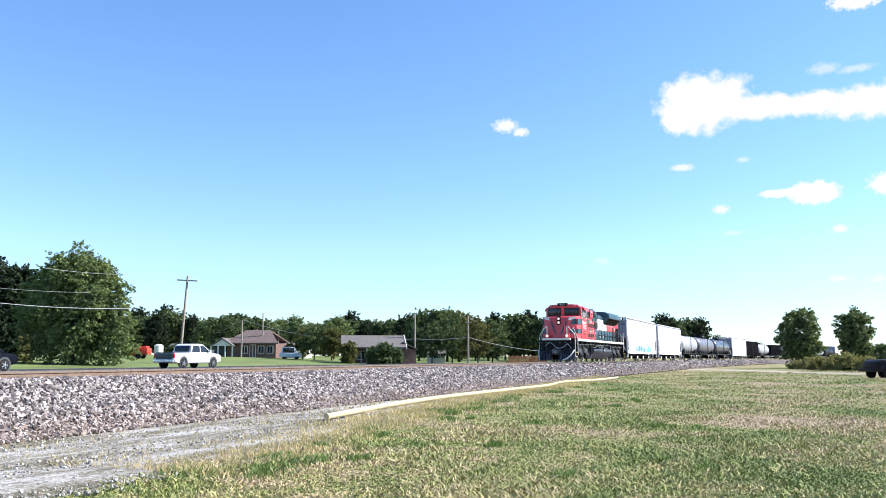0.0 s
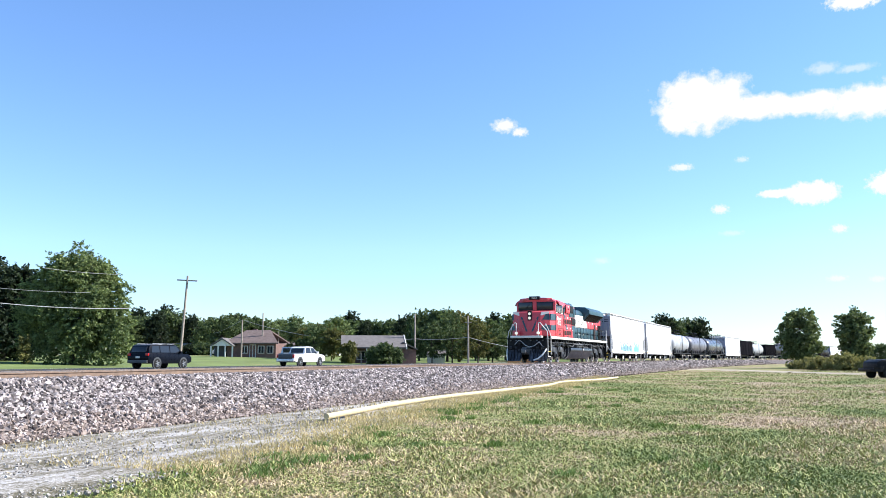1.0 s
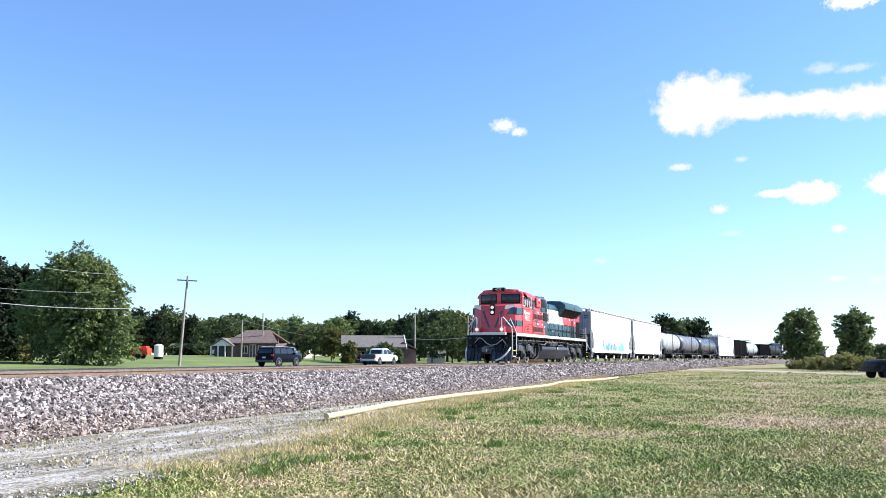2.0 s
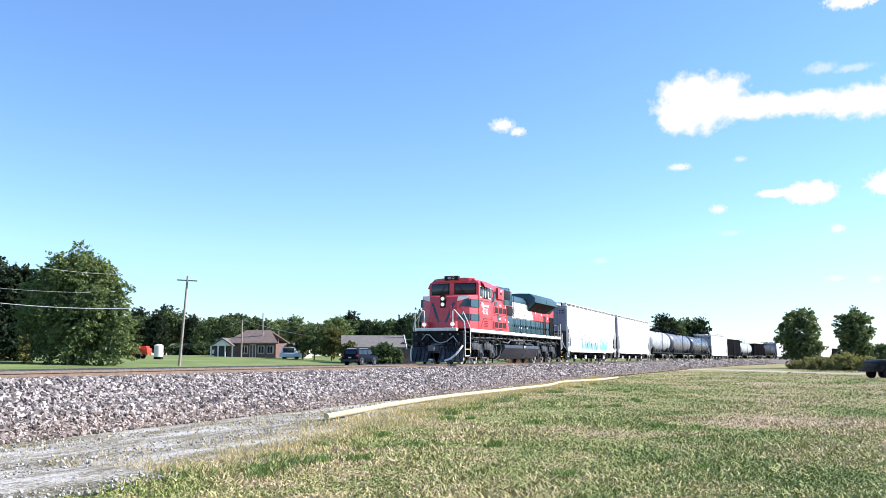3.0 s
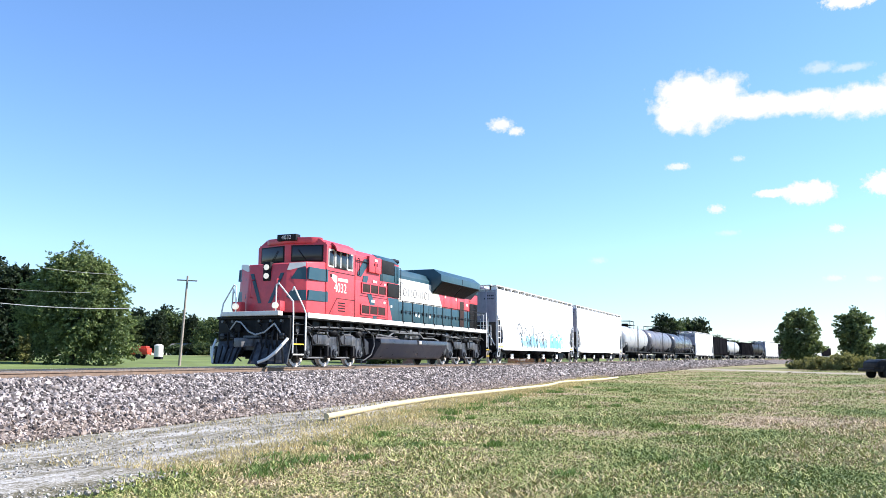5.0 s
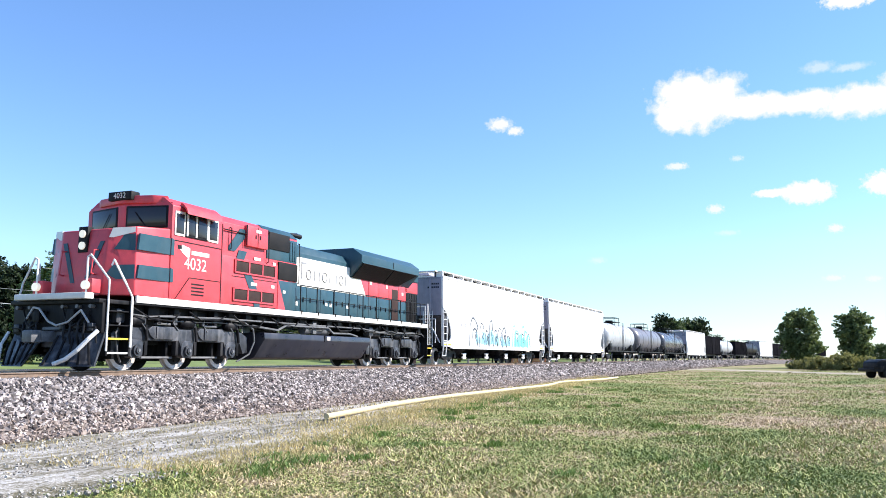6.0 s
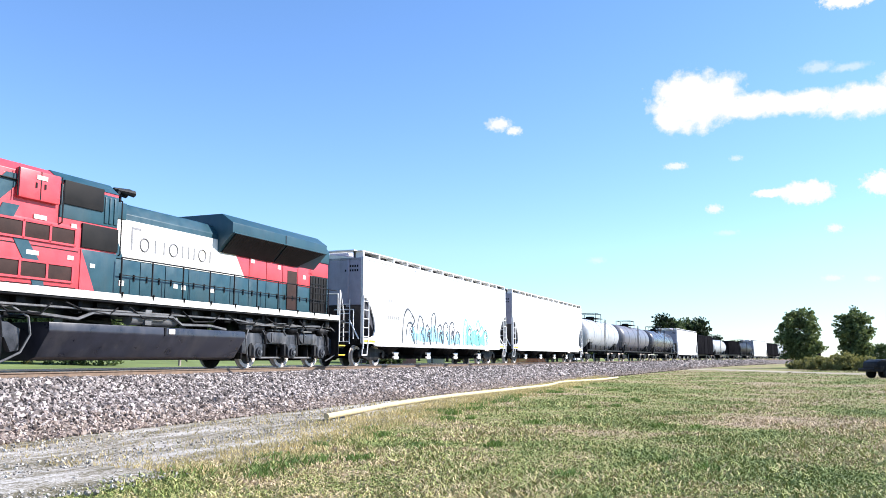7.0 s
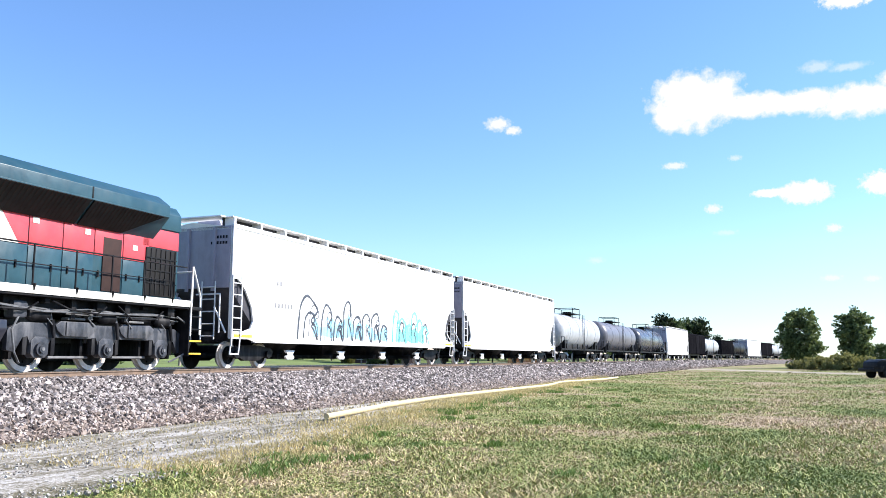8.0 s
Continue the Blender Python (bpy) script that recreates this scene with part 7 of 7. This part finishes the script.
def build_houses():
    # brown-roofed house with a porch gable
    d = 140
    x = spot(462, d)
    H = gable_house("house", "brick house with brown shingled roof and a porch gable", x, d, -4, 8.2, 7.5, 2.3, 2.2, "brickwall", "roofbrown", hip=0.55)
    for x0 in (-1.6, 1.2, 2.7):
        wall_opening(H, x0, x0 + 0.9, 0.8, 1.9, -3.76)
    wall_opening(H, -0.2, 0.7, 0.1, 2.1, -3.76, "brickwall", "door")
    bm = B()
    poly(bm, [(-6.4, 1.9), (-4.5, 3.1), (-2.6, 1.9), (-2.6, 2.05), (-4.5, 3.3), (-6.4, 2.05)], 'y', -5.6, -1.0)
    part("porch_roof", bm, "roofgrey", H, "grey porch gable roof")
    part("porch_gable", poly(B(), [(-6.2, 1.95), (-4.5, 3.0), (-2.8, 1.95)], 'y', -5.3, -5.15), "siding", H)
    for px in (-6.3, -5.1, -3.9, -2.7):
        part("porch_post", box(B(), px - 0.1, px + 0.1, -5.4, -5.2, 0, 1.97), "siding", H, "white porch post")
    # wall behind the posts, dark in colour to give the porch its shade
    part("porch_wall", box(B(), -6.3, -4.5, -3.7, 0.5, 0, 2.4), "cargrey", H, "porch wall coloured dark for the shade of the recess")
    part("chimney", box(B(), -1.0, -0.4, 0.2, 0.8, 3.5, 4.9), "brickwall", H)
    # long low outbuilding with pale car port
    x = spot(520, 144)
    H = gable_house("carport", "low pale carport beside the house", x, 144, -4, 6.0, 5.0, 2.0, 0.7, "siding", "roofbrown", 0.3)
    # grey-roofed house
    d = 118
    x = spot(661, d)
    H = gable_house("house", "low house with a broad grey shingled roof and white gable", x, d, 8, 7.6, 7.0, 2.2, 1.7, "brickwall", "roofgrey", 0.7, recess=1.8)
    wall_opening(H, -2.2, -1.2, 0.7, 1.8, -1.71)
    wall_opening(H, 1.0, 2.4, 0.7, 1.8, -1.71)
    for px in (-3.2, -1.0, 1.2):
        part("porch_post", box(B(), px - 0.07, px + 0.07, -4.1, -3.96, 0, 2.2), "siding", H, "white porch post")
    bm = B()
    poly(bm, [(3.2, 2.0), (4.1, 3.0), (6.2, 2.0), (6.2, 2.15), (4.1, 3.15), (3.2, 2.15)], 'y', -3.2, 2.5)
    part("side_roof", bm, "roofgrey", H)
    part("side_wing", box(B(), 3.4, 6.0, -2.8, 2.2, 0, 2.1), "brickwall", H)
    part("bargeboard", poly(B(), [(-4.2, 2.1), (0, 3.85), (4.2, 2.1), (4.2, 2.45), (0, 4.2), (-4.2, 2.45)], 'x', 4.48, 4.60), "siding", H, "white bargeboard along the gable")
    # white shed and distant bits
    for px, d, w, h, mat, label in ((772, 132, 2.8, 1.4, "siding", "low white shed in the yard"), (328, 168, 3.6, 1.7, "siding", "distant pale bungalow among the trees"), (388, 165, 3.6, 1.5, "siding", "distant pale garage among the trees")):
        x = spot(px, d)
        gable_house("shed", label, x, d, 0, w, 3.0, h, 0.6, mat, "roofgrey", 0.2)
    # parked vehicles in the yards
    for px, d, mat, label, L in ((519, 131, "bluecar", "pale blue parked van", 3.4), (405, 150, "carwhite", "white parked car on the drive", 4.4)):
        x = spot(px, d)
        C = thing("parked_car", label, "car", "parked cars", m=Matrix.Translation((x, d, gz(x, d))) @ Matrix.Rotation(radians(5), 4, 'Z'))
        a = L / 2
        hh = 1.9 if "van" in label else 1.45
        part("body", car_body([(-a, 0.35), (-a, 0.9), (-a + 0.3, 0.98), (a - 0.5, 0.95), (a, 0.75), (a, 0.35)], 1.75, 0.05, 0.9), mat, C)
        part("cabin", car_body([(-a + 0.2, 0.92), (-a + 0.45, hh), (a * 0.35, hh), (a * 0.7, 0.92)], 1.6, 0.2, 0.95), mat, C)
        part("side_window", box(B(), -a + 0.55, a * 0.35, -0.83, 0.83, 1.02, hh - 0.15, 0.02), "glass", C)
        for sx in (-a + 0.75, a - 0.75):
            part("wheel", rod(B(), (sx, -0.86, 0.32), (sx, 0.86, 0.32), 0.32, 16), "tyre", C)
    # bright red trailer by the cedar
    x = spot(258, 105)
    R = thing("utility_trailer", "bright red utility trailer parked on the lawn", "trailer", m=Matrix.Translation((x, 105, gz(x, 105))))
    part("bed", box(B(), -1.1, 1.1, -0.8, 0.8, 0.55, 1.35, 0.08), "redpaint", R)
    part("hood", box(B(), -0.2, 0.9, -0.6, 0.6, 1.33, 1.6, 0.08), "redpaint", R)
    for s in (1, -1):
        part("wheel", rod(B(), (0, s * 0.82, 0.35), (0, s * 0.98, 0.35), 0.35, 16), "tyre", R)
    part("drawbar", rod(B(), (-1.1, 0, 0.55), (-2.0, 0, 0.5), 0.05), "under", R)
    x = spot(289, 104)
    part_box = thing("white_tank", "white storage tank on the lawn", "tank", m=Matrix.Translation((x, 104, gz(x, 104))))
    part("drum", lathe(B(), [(0.3, 0.3), (0.35, 0.55), (1.75, 0.55), (1.9, 0.3)], 20, 'z'), "siding", part_box)
    part("stand", box(B(), -0.45, 0.45, -0.45, 0.45, 0, 0.32, 0.02), "under", part_box)
    # orange mesh fence
    F = thing("mesh_fence", "orange plastic mesh fence beside the track", "fence")
    px0, px1, d = 897, 962, 118
    x0, x1 = spot(px0, d), spot(px1, d)
    n = 9
    for k in range(n):
        xx = x0 + (x1 - x0) * k / (n - 1)
        z = gz(xx, d)
        part("fence_post", rod(B(), (xx, d, z - 0.2), (xx, d, z + 1.3), 0.04), "orange", F)
    for k in range(8):
        z0 = gz((x0 + x1) / 2, d) + 0.1 + 0.14 * k
        part("mesh_band", box(B(), x0, x1, d - 0.02, d + 0.02, z0, z0 + 0.1), "orange", F)
    # dark parked trailer at the field's edge
    x = spot(1527, 63) + 1.2
    T = thing("flat_trailer", "dark loaded farm trailer standing in the field", "trailer", m=Matrix.Translation((x, 63, 0)) @ Matrix.Rotation(radians(6), 4, 'Z'))
    part("bed", box(B(), -1.7, 2.6, -1.0, 1.0, 0.5, 0.75, 0.04), "black", T)
    part("load", poly(B(), [(-1.4, 0.74), (-1.3, 1.25), (-0.9, 1.42), (1.2, 1.46), (2.4, 1.35), (2.5, 0.74)], 'y', -0.9, 0.9, 0.08), "black", T, "dark covered load")
    part("side_board", box(B(), -1.7, 2.6, -1.04, -0.98, 0.72, 0.95, 0.01), "under", T)
    for xx in (-0.6, 0.4, 1.9):
        for s in (1, -1):
            part("wheel", rod(B(), (xx, s * 0.95, 0.38), (xx, s * 1.15, 0.38), 0.38, 16), "tyre", T)


build_houses()


# ---- poles and wires ----
def pole(px, d, top, lean=0.0, arm=0.0, arm_drop=0.15, name="utility_pole", label="weathered wooden utility pole", r=0.14):
    x = spot(px, d)
    z = gz(x, d)
    h = (634.4 - top) / 1444.7 * d * 1.0 + 1.524 - z
    P = thing(name, label, "pole", "utility poles", m=Matrix.Translation((x, d, z)) @ Matrix.Rotation(radians(lean), 4, 'Y'))
    part("mast", rod(B(), (0, 0, -0.4), (0, 0, h), r, 12, r * 0.7), "wood", P)
    if arm:
        part("cross_arm", box(B(), -arm, arm, -0.06, 0.06, h - arm_drop - 0.12, h - arm_drop, 0.01), "wood", P)
    return Vector((x, d, z + h))


def wire(a, b, sag, r, name="overhead_wire"):
    pts = []
    for k in range(17):
        t = k / 16
        p = a.lerp(b, t)
        p.z -= sag * 4 * t * (1 - t)
        pts.append(p)
    tagged(part(name, tube(B(), pts, r, 6), "wire"), "thin overhead cable between poles", "cable", "overhead wires")


def air(px, py, d):
    """A point in the air on a bearing and height angle, d metres ahead of the tripod."""
    f = 1444.7
    c, s = math.cos(radians(7.62)), math.sin(radians(7.62))
    v = Vector(((px - 784) / f, c - (441 - py) / f * s, s + (441 - py) / f * c))
    return Vector((0, 0, 1.524)) + v * (d / v.y)


def build_poles():
    pole(326, 80, 489, 3.0, 1.0, 0.40)
    p433 = pole(433, 135, 567)
    p469 = pole(469, 138, 555)
    p735 = pole(735, 118, 557)
    p828 = pole(828, 118, 560, 0, 0.5, 0.9)
    pole(497, 142, 588, r=0.08, name="light_post", label="thin pale post in the yard")
    for px, top in ((694, 626), (642, 626)):
        pole(px, 108, top, r=0.09, name="yard_post", label="short pale post by the driveway")
    # service lines
    wire(air(-60, 530, 62), air(232, 546, 72), 0.25, 0.026)
    wire(air(-60, 504, 66), air(160, 518, 72), 0.15, 0.012)
    wire(air(75, 474, 66), air(210, 486, 72), 0.10, 0.012)
    wire(p433, air(735, 600, 118), 1.4, 0.022)
    wire(air(735, 600, 118), air(828, 597, 118), 0.2, 0.025)
    wire(air(828, 597, 118), air(960, 622, 125), 0.3, 0.025)
    wire(air(380, 590, 150), p433, 0.2, 0.02)


build_poles()


# ---- clouds: flat cards far behind everything, their sunlight added as glow ----
CLOUDS = []


def cloud(name, px, py, w, h, lobes2, dens, label, soft=0.25, seed=0.0):
    """A drifting cloud 2 km off; lobes2 are ellipses in its own square of -1..1."""
    d = 2000.0
    c = air(px, py, d)
    scale = d / 1444.7
    sx, sy = w / 2 * scale, h / 2 * scale
    m, nt, nodes, links, bs = tree_of("cloud_glow_card")
    tc = nodes.new("ShaderNodeTexCoord")
    mp = nodes.new("ShaderNodeMapping")
    mp.inputs["Location"].default_value = (seed * 3.1, seed * 1.7, 0)
    links.new(tc.outputs["Object"], mp.inputs[0])
    n1 = noise_node(nt, 6.0 / min(max(sx, sy), 260), 8, 0.62, mp.outputs[0])
    sep = nodes.new("ShaderNodeSeparateXYZ")
    links.new(tc.outputs["Object"], sep.inputs[0])
    best = None
    for cx, cy, rx, ry in lobes2:
        ax = math_node(nt, 'MULTIPLY', math_node(nt, 'SUBTRACT', sep.outputs[0], cx * sx), 1 / (rx * sx))
        ay = math_node(nt, 'MULTIPLY', math_node(nt, 'SUBTRACT', sep.outputs[1], cy * sy), 1 / (ry * sy))
        r = math_node(nt, 'SQRT', math_node(nt, 'ADD', math_node(nt, 'MULTIPLY', ax, ax), math_node(nt, 'MULTIPLY', ay, ay)))
        v = math_node(nt, 'SUBTRACT', 1.0, r)
        best = v if best is None else math_node(nt, 'MAXIMUM', best, v)
    nz = math_node(nt, 'MULTIPLY', math_node(nt, 'SUBTRACT', n1.outputs[0], 0.5), 1.25)
    s = math_node(nt, 'ADD', best, nz)
    alpha = ramp_node(nt, s, [(0.10, (0, 0, 0)), (0.10 + soft, (dens,) * 3)]).outputs[0]
    # emission and its ramp stand in for sunlight and shading on the cloud
    em = nodes.new("ShaderNodeEmission")
    shade = ramp_node(nt, s, [(0.1, (0.86, 0.92, 1.0)), (0.6, (1.0, 0.99, 0.97))]).outputs[0]
    links.new(shade, em.inputs["Color"])
    em.inputs["Strength"].default_value = 0.50
    tr = nodes.new("ShaderNodeBsdfTransparent")
    mx = nodes.new("ShaderNodeMixShader")
    links.new(alpha, mx.inputs[0])
    links.new(tr.outputs[0], mx.inputs[1])
    links.new(em.outputs[0], mx.inputs[2])
    links.new(mx.outputs[0], nodes["Material Output"].inputs["Surface"])
    M["cloud_tmp"] = m
    o = quick_mesh(name, [(-sx, -sy, 0), (sx, -sy, 0), (sx, sy, 0), (-sx, sy, 0)], [(0, 1, 2, 3)], "cloud_tmp")
    o.visible_shadow = False
    tagged(o, label, "cloud", "clouds", "structure")
    CLOUDS.append((o, c, px, py))
    return o


def cloud_pose(c):
    away = (Vector((0, 0, 1.524)) - c).normalized()
    return Matrix.Translation(c) @ away.to_track_quat('Z', 'Y').to_matrix().to_4x4()


def build_clouds():
    cloud("backdrop_cloud", 1407, 176, 530, 164, [(-0.66, 0.16, 0.34, 0.92), (-0.48, 0.2, 0.26, 0.72), (-0.78, -0.2, 0.20, 0.40), (-0.22, -0.1, 0.40, 0.36), (0.10, -0.12, 0.40, 0.34), (0.45, -0.22, 0.42, 0.46), (0.85, -0.05, 0.42, 0.55)], 1.0, "large bright white cumulus cloud", 0.34, 1)
    cloud("backdrop_cloud", 1515, 4, 150, 60, [(0, 0.2, 0.8, 0.8)], 1.0, "small white cumulus cloud", 0.3, 2)
    cloud("backdrop_cloud", 1490, 122, 150, 50, [(-0.4, 0.2, 0.5, 0.6), (0.3, -0.1, 0.6, 0.4)], 0.45, "thin wispy cloud", 0.6, 3)
    cloud("backdrop_cloud", 1427, 342, 190, 66, [(0.1, 0, 0.62, 0.8), (-0.5, 0.1, 0.4, 0.3)], 1.0, "small white cumulus cloud", 0.25, 4)
    cloud("backdrop_cloud", 1570, 325, 120, 70, [(0.1, 0, 0.75, 0.8)], 1.0, "small white cumulus cloud", 0.3, 5)
    cloud("backdrop_cloud", 902, 227, 100, 54, [(-0.15, 0.15, 0.6, 0.6), (0.4, -0.3, 0.4, 0.4)], 0.9, "small lone white cloud", 0.5, 6)
    cloud("backdrop_cloud", 1207, 297, 70, 30, [(0, 0, 0.8, 0.6)], 0.8, "small white cloud fragment", 0.5, 7)
    cloud("backdrop_cloud", 1315, 283, 40, 24, [(0, 0, 0.8, 0.6)], 0.5, "small white cloud fragment", 0.6, 8)
    cloud("backdrop_cloud", 1276, 371, 50, 28, [(0, 0, 0.8, 0.8)], 0.8, "small white cloud fragment", 0.5, 9)
    cloud("backdrop_cloud", 1487, 405, 46, 26, [(0, 0, 0.8, 0.8)], 0.8, "small white cloud fragment", 0.5, 10)
    cloud("backdrop_cloud", 1483, 493, 60, 24, [(0, 0, 0.8, 0.7)], 0.6, "small pale cloud fragment", 0.6, 11)
    cloud("backdrop_cloud", 1555, 494, 50, 24, [(0, 0, 0.8, 0.7)], 0.5, "small pale cloud fragment", 0.6, 12)
    cloud("backdrop_cloud", 1296, 413, 70, 24, [(0, 0, 0.8, 0.6)], 0.35, "faint cloud fragment", 0.7, 13)
    cloud("backdrop_cloud", 1066, 462, 50, 24, [(0, 0, 0.8, 0.7)], 0.35, "faint cloud fragment", 0.7, 14)


build_clouds()


# ---- what moves ----
def motions():
    half = [0.5 * i for i in range(17)]
    tenth = [0.1 * i for i in range(81)]
    for car, off in CARS:
        walk(car, [(t, train_pose(A1 - (V0 * t + ACC * t * t / 2) + off)) for t in half])
    for w, x, r in WHEELS:
        walk(w, [(t, pose(x, 0, r, 0, math.degrees((V0 * t + ACC * t * t / 2) / r), 0)) for t in tenth])
    for car, u0, v in ((PICKUP, 47.2 + 2.7, 15.25), (SUV, 30.0 + 2.25, 14.65)):
        walk(car, [(t, road_pose(u0 + v * t, -23.5, 0.80)) for t in half])
        for w, x, y, r in ROAD_WHEELS:
            if w.parent == car:
                walk(w, [(i / 30, pose(x, y, r, 0, math.degrees(v * i / 30 / r), 0)) for i in range(0, 241)])
    for o, c, px, py in CLOUDS:
        k = 1.0 if py > 380 else 1.25
        walk(o, [(0.0, cloud_pose(c)), (8.0, cloud_pose(air(px - 11 * k, py - 3.0 * (1 if py < 300 else 0.3), 2000.0)))])


motions()
